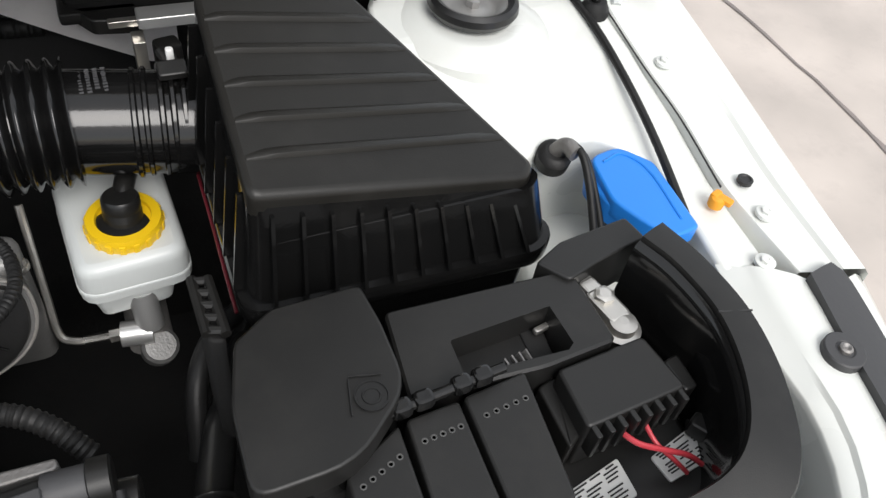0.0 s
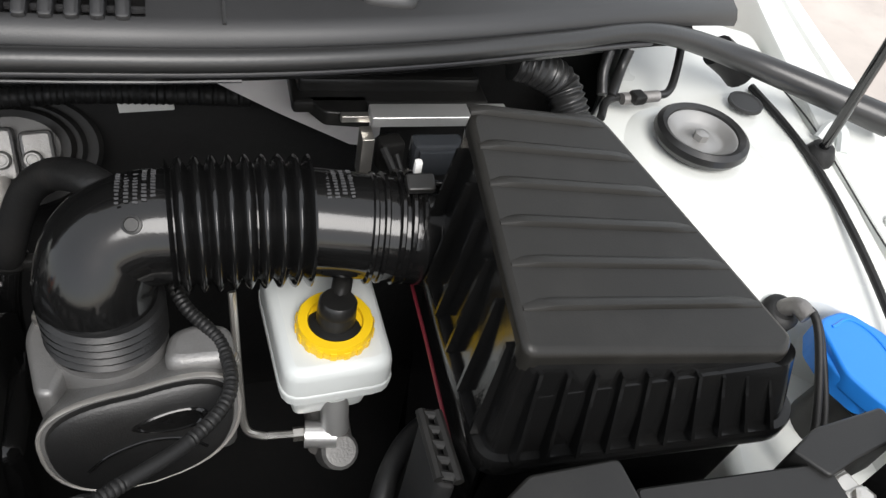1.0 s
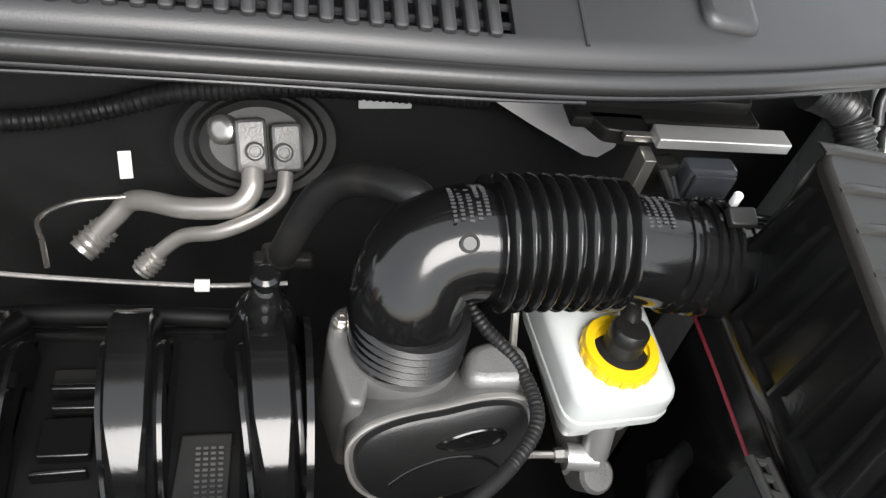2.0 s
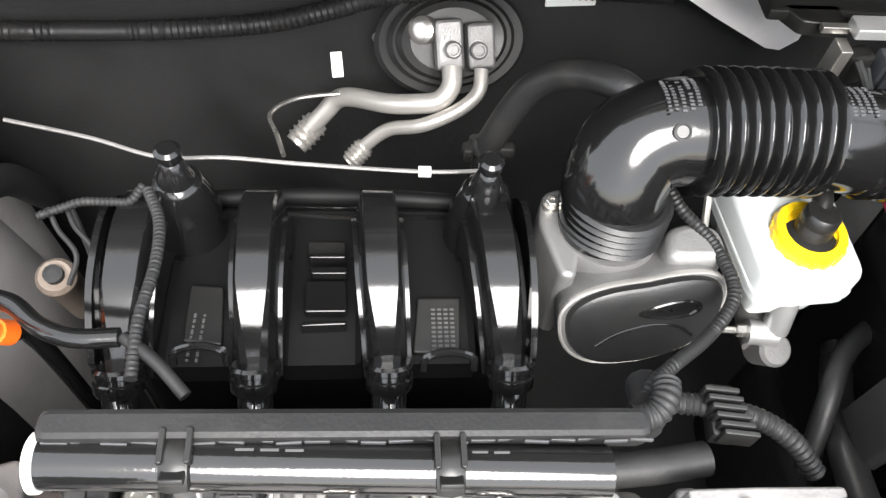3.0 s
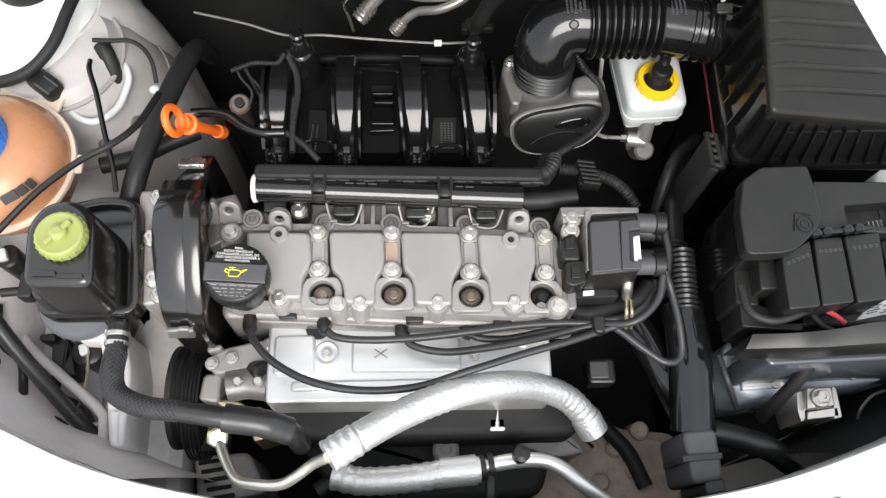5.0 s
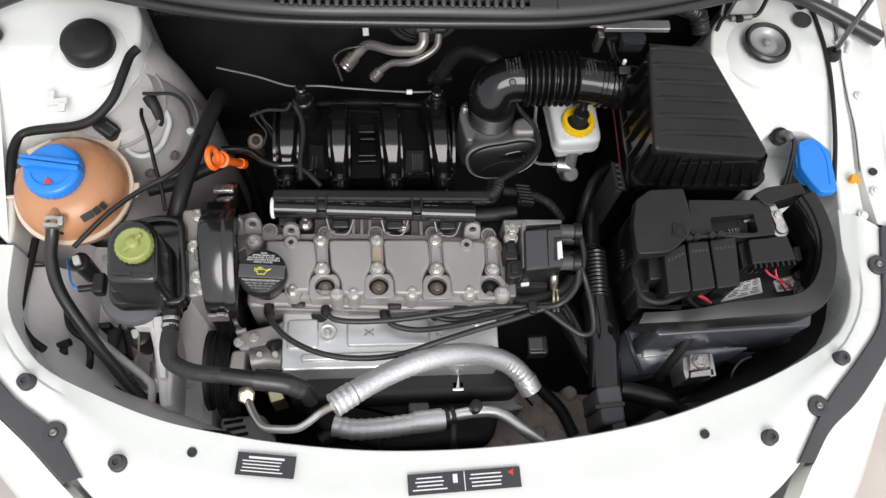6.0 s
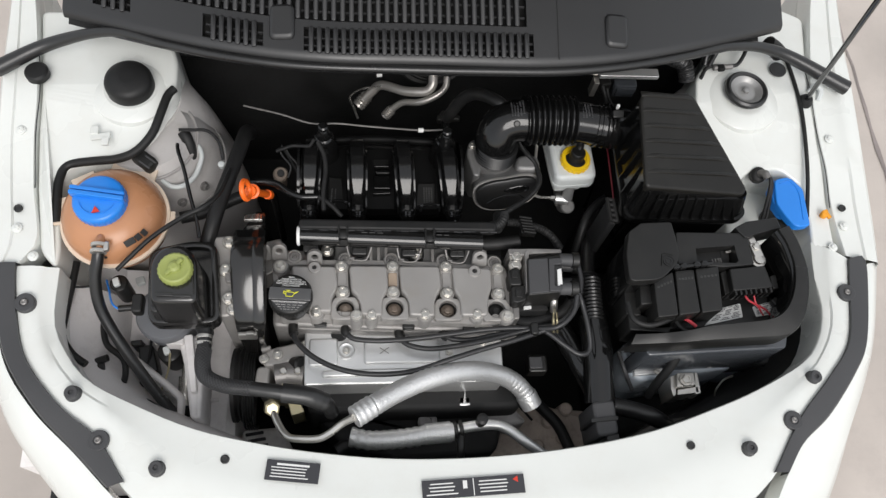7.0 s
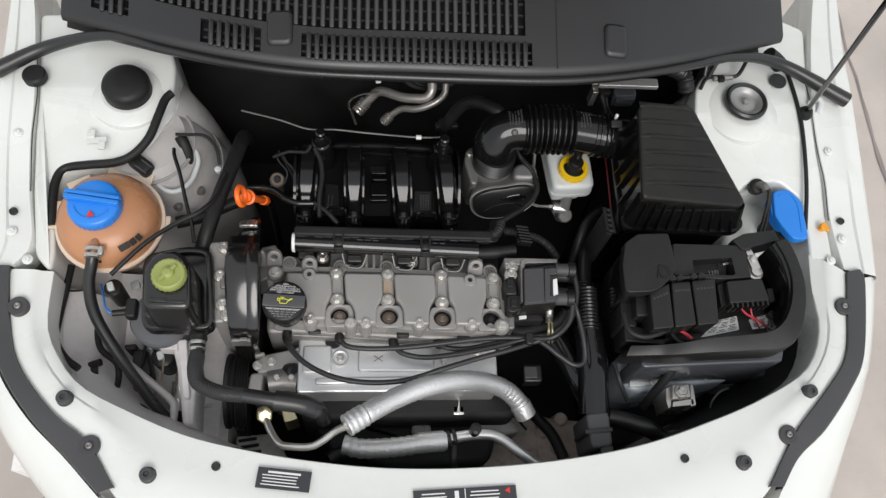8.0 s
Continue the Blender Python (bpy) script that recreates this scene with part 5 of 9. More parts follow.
# ladder-shaped bracket and red tape beside the box
lad = thing("ladder_bracket", "black ladder-shaped plastic bracket beside the filter box", "bracket", (0.403, 0.154, 0.780))
LA, LB, LC, LD = [Vector(q) for q in [(0.335, 0.141, 0.880), (0.344, 0.139, 0.880), (0.346, 0.096, 0.880), (0.336, 0.099, 0.880)]]
for a0, b0 in ((LA, LD), (LB, LC)):
    bm = B()
    tube(bm, [a0, b0], 0.0032, n=8)
    part("side", bm, BLACK, lad)
for k in range(5):
    bm = B()
    p0, p1 = LA.lerp(LD, 0.05 + 0.22 * k), LB.lerp(LC, 0.05 + 0.22 * k)
    tube(bm, [p0, p1], 0.0028, n=8)
    part("rung", bm, BLACK, lad)
bm = B()
slab(bm, [(q.x, q.y) for q in (LA, LB, LC, LD)], 0.76, 0.873, edge=0.003, corner=0.004)
part("backing", bm, DARK, lad)
bm = B()
tube(bm, [(0.3585, 0.256, 0.852), (0.3585, 0.210, 0.850), (0.3580, 0.160, 0.847), (0.3580, 0.135, 0.845)], 0.0013, n=8)
single("red_tape", bm, MAROON, "dark red strip of cable tape", "tape")

# ---------------------------------------------------------------- intake hose
hose = thing("intake_hose", "shiny black intake hose with a bellows and an elbow", "hose", (0.260, 0.275, 0.860))
bm = B()
tube(bm, [(0.385, 0.263, 0.890), (0.360, 0.266, 0.892), (0.325, 0.271, 0.895), (0.284, 0.275, 0.899)], 0.034, n=32, step=8, rfun=lambda i, s: 0.0345)
part("outlet_pipe", bm, GLOSS, hose)
bm = B()
tube(bm, [(0.288, 0.275, 0.899), (0.261, 0.275, 0.900), (0.233, 0.275, 0.900), (0.205, 0.274, 0.900)], 0.04, n=36, step=40, rfun=ribbed(0.0354, 0.0066, 0.0094, 0.6))
part("bellows", bm, GLOSS, hose, "ribbed bellows")
bm = B()
tube(bm, [(0.210, 0.274, 0.900), (0.190, 0.274, 0.899), (0.171, 0.269, 0.892), (0.162, 0.258, 0.876), (0.162, 0.250, 0.856), (0.164, 0.247, 0.838)], 0.036, n=32, step=8, rfun=lambda i, s: 0.0352 - 0.02 * max(0, s - 0.05))
elbow = part("elbow", bm, GLOSS, hose)
for k in range(5):
    bm = B()
    lathe(bm, (0.1645, 0.2485 - 0.0006 * k, 0.866 - 0.0060 * k), [(0.0335, -0.0022), (0.0362, 0), (0.0335, 0.0022)], axis=(0.05, 0.12, 1), n=36)
    part("elbow_ring", bm, SATIN, hose)
for k, (x, r) in enumerate(((0.326, 0.0365), (0.333, 0.0365), (0.343, 0.038), (0.350, 0.038), (0.357, 0.0365))):
    bm = B()
    lathe(bm, (x, 0.2705, 0.8945), [(r - 0.002, -0.0022), (r, -0.001), (r, 0.001), (r - 0.002, 0.0022)], axis=(1, -0.1, -0.05), n=36)
    part("clamp_ring", bm, GLOSS, hose)
bm = B()
block(bm, (0.354, 0.277, 0.940), (0.005, 0.005, 0.010), (0, 0, 0))
part("white_clip", bm, WHITE, hose)
bm = B()
block(bm, (0.353, 0.264, 0.938), (0.018, 0.012, 0.006), (20, 0, 0))
part("clamp_lug", bm, BLACK, hose)
bm = B()
lathe(bm, (0.187, 0.2505, 0.9265), [(0.0055, -0.003), (0.0055, 0.0012), (0.0042, 0.0016), (0.0038, 0.0008)], axis=(-0.1, -0.65, 0.75), n=16)
part("round_mark", bm, BLACK, hose)
# raised, unreadable relief on the elbow and the pipe
random.seed(41)
for i in range(9):
    x = 0.1795 + 0.0048 * i if i < 5 else 0.298 + 0.0048 * (i - 5)
    u = min(1, (x - 0.176) / 0.016)
    c = Vector((x, 0.2695 + 0.0045 * u, 0.893 + 0.006 * u)) if i < 5 else Vector((x, 0.2735, 0.8972))
    r = 0.0357 / math.cos(radians(34 * (1 - u))) + 0.0004 if i < 5 else 0.0345
    for k in range(11):
        a = radians(-24 + 4.2 * k)
        if random.random() < 0.14:
            continue
        n = Vector((0, -math.sin(a), math.cos(a)))
        bm = B()
        block(bm, c + n * (r + 0.0001), (random.uniform(0.0022, 0.0031), 0.0015, 0.0009), (math.degrees(a), 0, random.uniform(-12, 12)), edge=0.0002)
        part("relief_mark", bm, GREYRUBBER, hose)
bm = B()
tube(bm, [(0.176, 0.290, 0.906), (0.164, 0.300, 0.913), (0.147, 0.318, 0.905), (0.130, 0.333, 0.890), (0.115, 0.340, 0.870), (0.104, 0.341, 0.845), (0.096, 0.341, 0.820), (0.090, 0.343, 0.800)], 0.0105, n=16)
breather = single("breather_hose", bm, RUBBER, "matt black rubber breather hose into the elbow", "hose")
bm = B()
c = Vector((0.091, 0.345, 0.803))
lathe(bm, c, [(0.0125, -0.006), (0.0135, 0), (0.0125, 0.006)], axis=(0.1, 0.5, 0.8), n=18)
block(bm, c + Vector((0.016, -0.004, 0.0)), (0.014, 0.01, 0.01))
block(bm, c + Vector((-0.014, -0.006, 0.0)), (0.008, 0.012, 0.012))
part("hose_clamp", bm, BLACK, breather)
bm = B()
tube(bm, [c, c + Vector((-0.004, -0.018, -0.03)), c + Vector((-0.006, -0.03, -0.09))], 0.009, n=12)
part("valve", bm, GLOSS, breather)

# ---------------------------------------------------------------- throttle unit
tb = thing("throttle_valve_unit", "oval cast aluminium throttle unit with a black lid", "throttle", (0.180, 0.209, 0.740))
TBM = pose(0.183, 0.197, 0.813, 66, -3, 6)


def oval(s, z):
    pts = []
    for i in range(40):
        a = math.tau * i / 40
        u = math.copysign(abs(math.cos(a)) ** 0.7, math.cos(a)) * 0.058 * s
        v = math.copysign(abs(math.sin(a)) ** 0.85, math.sin(a)) * (0.026 if math.sin(a) > 0 else 0.042) * s
        pts.append(TBM @ Vector((u, v + 0.12 * u * (u > 0) - 0.0, z)))
    return pts


bm = B()
loft(bm, [oval(s, z) for s, z in ((0.80, -0.045), (0.93, -0.016), (0.985, -0.004), (1.0, 0.0), (1.0, 0.006), (0.97, 0.008))])
part("housing", bm, GREYCAST, tb)
bm = B()
loft(bm, [oval(s, z) for s, z in ((0.92, 0.004), (0.925, 0.010), (0.905, 0.013), (0.83, 0.0145), (0.3, 0.0148))])
lidp = part("lid", bm, SATIN, tb, "black plastic lid")
bm = B()
loft(bm, [oval(s, z) for s, z in ((0.99, 0.003), (1.012, 0.006), (1.010, 0.0085), (0.990, 0.0095), (0.972, 0.0088), (0.965, 0.005))], False, False)
part("rim", bm, PIPEALU, tb, "bare cast rim round the lid")
# an arched ridge and a sunken eye-shaped field on the lid
bm = B()
tube(bm, [TBM @ Vector(q) for q in ((-0.034, -0.019, 0.0145), (-0.020, -0.010, 0.0155), (0.002, -0.006, 0.0155), (0.022, -0.010, 0.0155), (0.034, -0.020, 0.0145))], 0.0011, n=8)
part("lid_ridge", bm, GLOSS, lidp)
bm = B()
loft(bm, [[TBM @ Vector((0.016 + 0.022 * r * math.cos(a), 0.004 + (0.007 * r + 0.002 * math.cos(a)) * math.sin(a), z)) for a in (math.tau * k / 24 for k in range(24))] for r, z in ((1.0, 0.013), (1.0, 0.0156), (0.86, 0.0162), (0.80, 0.0150), (0.3, 0.0148))])
part("lid_mark", bm, GLOSS, lidp)
bm = B()
lathe(bm, (0.164, 0.246, 0.815), [(0.034, -0.07), (0.0355, 0.0), (0.0355, 0.018), (0.034, 0.022)], n=36)
part("throat", bm, GREYCAST, tb)
for q in [(0.126, 0.262, 0.838), (0.236, 0.222, 0.832)]:
    placed("bolt", SMALLBOLT, upright(q), tb)
bm = B()
slab(bm, [(0.196, 0.212), (0.200, 0.238), (0.217, 0.244), (0.238, 0.240), (0.240, 0.212)], 0.74, 0.846, edge=0.010, corner=0.012)
part("motor_hump", bm, GREYCAST, tb)
bm = B()
slab(bm, [(0.116, 0.250), (0.122, 0.275), (0.140, 0.280), (0.146, 0.240), (0.136, 0.205), (0.126, 0.206)], 0.76, 0.836, edge=0.005, corner=0.008)
part("side_lug", bm, GREYCAST, tb)

# ---------------------------------------------------------------- brake fluid reservoir on its cylinder
res = thing("brake_fluid_reservoir", "milky white brake fluid reservoir with a yellow cap", "reservoir", (0.304, 0.251, 0.760))
bm = B()
slab(bm, [(0.268, 0.200), (0.341, 0.205), (0.336, 0.300), (0.259, 0.300)], 0.803, lambda x, y: 0.834 + 0.04 * (y - 0.2), edge=0.013, corner=0.014, draft=0.001)
tank = part("tank", bm, MILKY, res)
bm = B()
slab(bm, [(0.2665, 0.1985), (0.3425, 0.2035), (0.3375, 0.302), (0.2575, 0.302)], 0.8085, 0.8125, edge=0.0018, corner=0.015)
part("seam", bm, MILKY, tank)
bm = B()
slab(bm, [(0.271, 0.203), (0.331, 0.208), (0.328, 0.29), (0.265, 0.29)], 0.778, 0.806, edge=0.003, corner=0.013, draft=-0.005)
part("sump", bm, MILKY, tank)
CC = Vector((0.304, 0.237, 0.829))
bm = B()
lathe(bm, CC, [(0.021, -0.006), (0.0215, 0), (0.0245, 0.001), (0.0255, 0.003), (0.0258, 0.012), (0.0245, 0.0155), (0.0185, 0.0155), (0.0178, 0.013)], n=40)
cap = part("cap", bm, YELLOW, res, "yellow knurled cap")
for k in range(18):
    a = math.tau * k / 18
    bm = B()
    block(bm, (CC.x + 0.0256 * math.cos(a), CC.y + 0.0256 * math.sin(a), CC.z + 0.0068), (0.0016, 0.0042, 0.011), (0, 0, math.degrees(a)), edge=0.0007)
    part("grip_rib", bm, YELLOW, cap)
bm = B()
lathe(bm, (CC.x, CC.y, CC.z + 0.011), [(0.0180, 0), (0.0178, 0.002), (0.0128, 0.003), (0.0122, 0.006), (0.0130, 0.0065), (0.0122, 0.009), (0.0130, 0.0095), (0.0122, 0.012), (0.0128, 0.0125), (0.0125, 0.020), (0.011, 0.022), (0.004, 0.0225)], n=28, axis=(0.05, 0.12, 1))
part("level_sensor", bm, BLACK, cap, "black level sensor plug")
bm = B()
tube(bm, [(CC.x + 0.002, CC.y + 0.006, CC.z + 0.026), (CC.x + 0.006, CC.y + 0.018, CC.z + 0.030), (CC.x + 0.010, CC.y + 0.035, CC.z + 0.026)], 0.007, n=10)
part("sensor_lead", bm, BLACK, cap)
mc = thing("brake_cylinder", "silver brake master cylinder with a steel pipe", "brake cylinder", (0.303, 0.223, 0.720))
bm = B()
tube(bm, [(0.303, 0.202, 0.742), (0.303, 0.320, 0.750)], 0.016, n=20)
part("barrel", bm, DULLCAST, mc)
bm = B()
tube(bm, [(0.284, 0.205, 0.757), (0.306, 0.202, 0.757)], 0.0095, n=16)
tube(bm, [(0.304, 0.215, 0.790), (0.305, 0.205, 0.760)], 0.010, n=14)
part("port_boss", bm, ALU, mc)
bm = B()
lathe(bm, (0.308, 0.196, 0.744), [(0.0135, -0.02), (0.0135, 0.003), (0.011, 0.006), (0.004, 0.006)], axis=(0.1, -0.5, 0.85), n=18)
part("end_plug", bm, GREYCAST, mc)
bm = B()
tube(bm, [(0.283, 0.206, 0.757), (0.265, 0.207, 0.757), (0.253, 0.208, 0.758), (0.244, 0.214, 0.762), (0.242, 0.233, 0.785), (0.240, 0.270, 0.840)], 0.0028, n=8)
part("brake_pipe", bm, STEEL, mc)
bm = B()
tube(bm, [(0.284, 0.206, 0.757), (0.276, 0.206, 0.757)], 0.0052, n=6)
part("union_nut", bm, STEEL, mc)

# ---------------------------------------------------------------- control unit behind the box
ecu = thing("control_unit", "flat silver-edged control unit by the firewall", "control unit", (0.350, 0.380, 0.880))
bm = B()
block(bm, (0.365, 0.412, 0.902), (0.15, 0.05, 0.010), edge=0.003)
part("plate", bm, BLACK, ecu)
bm = B()
block(bm, (0.365, 0.420, 0.910), (0.14, 0.04, 0.016), edge=0.004)
part("cover", bm, BLACK, ecu)
bm = B()
block(bm, (0.396, 0.362, 0.876), (0.040, 0.018, 0.030), edge=0.003)
block(bm, (0.396, 0.351, 0.878), (0.033, 0.004, 0.022), edge=0.001)
part("connector", bm, CASING, ecu)
bm = B()
block(bm, (0.360, 0.364, 0.878), (0.020, 0.016, 0.026), (0, 0, 12), edge=0.003)
part("connector", bm, BLACK, ecu)
for line, r in (([(0.352, 0.352, 0.892), (0.357, 0.340, 0.884), (0.363, 0.330, 0.872), (0.374, 0.322, 0.858)], 0.0032), ([(0.362, 0.352, 0.886), (0.366, 0.340, 0.876), (0.376, 0.332, 0.862)], 0.0026)):
    bm = B()
    tube(bm, line, r, n=8)
    part("lead", bm, RUBBER, ecu)
bm = B()
slab(bm, [(0.336, 0.368), (0.345, 0.368), (0.345, 0.352), (0.336, 0.352)], 0.862, 0.900, edge=0.001, corner=0.001)
slab(bm, [(0.322, 0.372), (0.350, 0.372), (0.350, 0.366), (0.322, 0.366)], 0.905, 0.910, edge=0.001, corner=0.001)
part("bracket", bm, STEEL, ecu, "bright bent steel bracket")
bm = B()
slab(bm, [(0.300, 0.395), (0.345, 0.395), (0.345, 0.372), (0.312, 0.376)], 0.895, 0.907, edge=0.002, corner=0.003)
part("mounting_foot", bm, BLACK, ecu)
bm = B()
slab(bm, [(0.342, 0.373), (0.446, 0.373), (0.446, 0.356), (0.342, 0.356)], 0.9085, 0.9165, edge=0.0015, corner=0.002)
part("edge_bar", bm, ALU, ecu, "bright metal edge")
bm = B()
tube(bm, [(0.444, 0.371, 0.955), (0.464, 0.368, 0.950), (0.482, 0.366, 0.940), (0.488, 0.356, 0.930), (0.492, 0.348, 0.920)], 0.014, n=16, step=20, rfun=ribbed(0.0125, 0.0018, 0.005))
single("loom_conduit", bm, HOSER, "black corrugated loom tube by the control unit", "conduit")
wp = thing("washer_pipe", "thin black pipe clipped to the strut tower", "pipe", (0.563, 0.385, 0.915))
bm = B()
tube(bm, [(0.614, 0.426, 0.945), (0.607, 0.407, 0.928), (0.593, 0.386, 0.919), (0.578, 0.382, 0.917), (0.538, 0.379, 0.916), (0.521, 0.357, 0.914)], 0.0034, n=10)
part("pipe", bm, HOSER, wp)
bm = B()
tube(bm, [(0.546, 0.376, 0.918), (0.580, 0.380, 0.918)], 0.0048, n=10)
part("metal_sleeve", bm, DULLCAST, wp, "bare metal sleeve")
bm = B()
block(bm, (0.558, 0.374, 0.921), (0.012, 0.012, 0.008), (0, 0, 10), edge=0.002)
part("clip", bm, BLACK, wp)
for line in ([(0.537, 0.403, 0.945), (0.533, 0.395, 0.930), (0.531, 0.382, 0.918)], [(0.555, 0.405, 0.945), (0.550, 0.399, 0.930), (0.538, 0.380, 0.918)]):
    bm = B()
    tube(bm, line, 0.0045, n=10)
    part("hose", bm, HOSER, wp)
bm = B()
tube(bm, [(0.643, 0.414, 0.940), (0.660, 0.411, 0.930), (0.673, 0.408, 0.920)], 0.014, n=14)
part("grommet", bm, RUBBER, wp)
# ---------------------------------------------------------------- strut mounts
m = thing("strut_mount", "strut top with black rubber ring and steel cup", "strut mount", (STRUTS[0][0], STRUTS[0][1], 0.91))
bm = B()
lathe(bm, (STRUTS[0][0], STRUTS[0][1], 0.908), [(0.030, 0.0), (0.035, 0.002), (0.0378, 0.007), (0.0368, 0.012), (0.0330, 0.0148), (0.0290, 0.0130), (0.0270, 0.003)], n=40)
part("ring", bm, HOSER, m)
bm = B()
lathe(bm, (STRUTS[0][0], STRUTS[0][1], 0.908), [(0.0285, 0.0005), (0.0282, 0.0112), (0.0260, 0.0106), (0.0210, 0.0052), (0.016, 0.0036), (0.010, 0.0044), (0.004, 0.0052)], n=36)
part("cup", bm, GALV, m)
bm = B()
lathe(bm, (STRUTS[0][0], STRUTS[0][1], 0.908), [(0.006, 0.004), (0.006, 0.0105), (0.0025, 0.0115)], n=6)
part("nut", bm, GALV, m)
# drain hole as a flush disc, the dark inside painted black
bm = B()
lathe(bm, (0.670, 0.383, 0.909), [(0.0150, -0.002), (0.0150, 0.0009), (0.0135, 0.0010), (0.012, 0.0004)], n=28)
part("drain_plug", bm, INK, body, "round black disc standing for a dark drain hole")
m = thing("strut_mount", "strut top under a domed black rubber cap", "strut mount", (STRUTS[1][0], STRUTS[1][1], 0.91))
bm = B()
lathe(bm, (STRUTS[1][0], STRUTS[1][1], 0.905), [(0.037, 0.0), (0.037, 0.016), (0.0345, 0.022), (0.028, 0.026), (0.012, 0.028)], n=40)
part("cap", bm, RUBBER, m)
bm = B()
lathe(bm, (-0.566, 0.341, 0.912), [(0.018, -0.004), (0.018, 0.006), (0.015, 0.009), (0.004, 0.009)], n=24)
part("plug", bm, RUBBER, body, "round black rubber plug")

# washer filler with blue lid
wash = thing("washer_filler", "bright blue washer bottle lid on a black neck", "washer cap", (0.665, 0.155, 0.800))
bm = B()
slab(bm, [(0.635, 0.182, 0.872), (0.664, 0.188, 0.872), (0.683, 0.164, 0.872), (0.679, 0.096, 0.872), (0.653, 0.091, 0.872), (0.639, 0.113, 0.872), (0.629, 0.137, 0.872)], 0.858, 0.872, edge=0.004, corner=[0.006, 0.012, 0.012, 0.004, 0.004, 0.01, 0.01])
lid_w = part("lid", bm, BLUE, wash)
bm = B()
slab(bm, [(0.628, 0.168, 0.864), (0.640, 0.186, 0.864), (0.645, 0.182, 0.864), (0.639, 0.139, 0.864), (0.646, 0.116, 0.864), (0.637, 0.120, 0.864), (0.628, 0.141, 0.864)], 0.848, 0.866, edge=0.003, corner=0.004)
part("lid_tab", bm, BLUE, lid_w)
bm = B()
tube(bm, [(0.643, 0.174, 0.872), (0.662, 0.178, 0.872), (0.673, 0.156, 0.872), (0.669, 0.106, 0.872)], 0.0012, n=6)
part("moulded_ridge", bm, BLUE, lid_w)
bm = B()
lathe(bm, (0.665, 0.140, 0.800), [(0.026, -0.06), (0.026, 0.04), (0.029, 0.043), (0.028, 0.050), (0.02, 0.052)], axis=(0.05, -0.1, 1), n=28)
part("neck", bm, BLACK, wash)
# sensor plug in the wing with its lead
sen = thing("wing_sensor", "black sensor plug and lead in the inner wing", "sensor", (0.615, 0.198, 0.860))
S0 = Vector((0.610, 0.192, 0.868))
bm = B()
lathe(bm, S0, [(0.0135, -0.006), (0.0135, 0.005), (0.011, 0.008), (0.008, 0.009)], axis=(-0.1, -0.3, 1), n=24)
part("grommet", bm, RUBBER, sen)
bm = B()
tube(bm, [S0 + Vector((0, 0, 0.006)), S0 + Vector((0.004, -0.006, 0.016)), S0 + Vector((0.007, -0.016, 0.016))], 0.0065, n=12)
part("plug", bm, DULLCAST, sen)
bm = B()
tube(bm, [S0 + Vector(q) for q in ((0.004, -0.006, 0.018), (0.010, -0.018, 0.018), (0.010, -0.04, 0.0), (0.006, -0.07, -0.03), (0.002, -0.09, -0.06))], 0.003, n=10)
part("lead", bm, RUBBER, sen)
bm = B()
tube(bm, [S0 + Vector(q) for q in ((0.006, -0.004, 0.016), (0.014, -0.018, 0.014), (0.016, -0.04, -0.004), (0.013, -0.07, -0.03), (0.008, -0.09, -0.06))], 0.0024, n=10)
part("lead", bm, RUBBER, sen)
bm = B()
lathe(bm, (0.712, 0.118, 0.868), [(0.006, -0.006), (0.0065, 0.0), (0.0055, 0.002), (0.003, 0.003)], n=10)
block(bm, Vector((0.714, 0.116, 0.868)) + Vector((0.002, 0, 0.001)), (0.007, 0.014, 0.004), (0, 0, 25))
block(bm, Vector((0.713, 0.122, 0.868)), (0.010, 0.006, 0.007), (0, 0, 20))
single("panel_clip", bm, TAGO, "orange-yellow plastic panel clip in the fender gap", "clip")
FB = shared("painted_bolt", hexbolt(0.0045, 0.0035, 1.7), PAINT)
for p in [(0.714, 0.059, 0.863), (0.741, 0.096, 0.868), (0.740, 0.250, 0.894), (-0.545, 0.050, 0.863), (-0.573, 0.094, 0.868), (-0.582, 0.249, 0.894)]:
    placed("painted_bolt", FB, upright(p), body)

# ---------------------------------------------------------------- battery, its cover and fuse boxes
bat = thing("battery", "black car battery with a white printed label", "battery", (0.500, 0.001, 0.640))
bm = B()
slab(bm, [(0.385, -0.080), (0.585, -0.075), (0.590, 0.085), (0.385, 0.085)], 0.64, 0.858, edge=0.006, corner=0.01)
part("case", bm, BLACK, bat)
for poly in ([(0.500, -0.044, 0.860), (0.534, -0.036, 0.860), (0.534, -0.059, 0.860), (0.468, -0.072, 0.860)], [(0.553, -0.042, 0.860), (0.598, -0.030, 0.860), (0.589, -0.054, 0.860), (0.556, -0.059, 0.860)]):
    bm = B()
    slab(bm, poly, 0.857, 0.8595, edge=0.0005, corner=0.002)
    lab = part("paper_label", bm, LABELW, bat)
    ca, cb, cc, cd = [Vector(q) for q in poly]
    for i in range(9):
        f = 0.08 + i * 0.10
        p0, p1 = ca.lerp(cd, f), cb.lerp(cc, f)
        for k in range(3):
            if (i * 3 + k) % 5 == 4:
                continue
            bm = B()
            mid, d = p0.lerp(p1, 0.2 + 0.3 * k), p1 - p0
            block(bm, (mid.x, mid.y, 0.8600), (d.length * (0.26 - 0.05 * ((i + k) % 3)), 0.0009, 0.0006), (0, 0, math.degrees(math.atan2(d.y, d.x))), edge=0.0001)
            part("print_bar", bm, INK, lab)
tp, tq = Vector((0.562, 0.025, 0.892)), Vector((0.557, 0.057, 0.892))
bm = B()
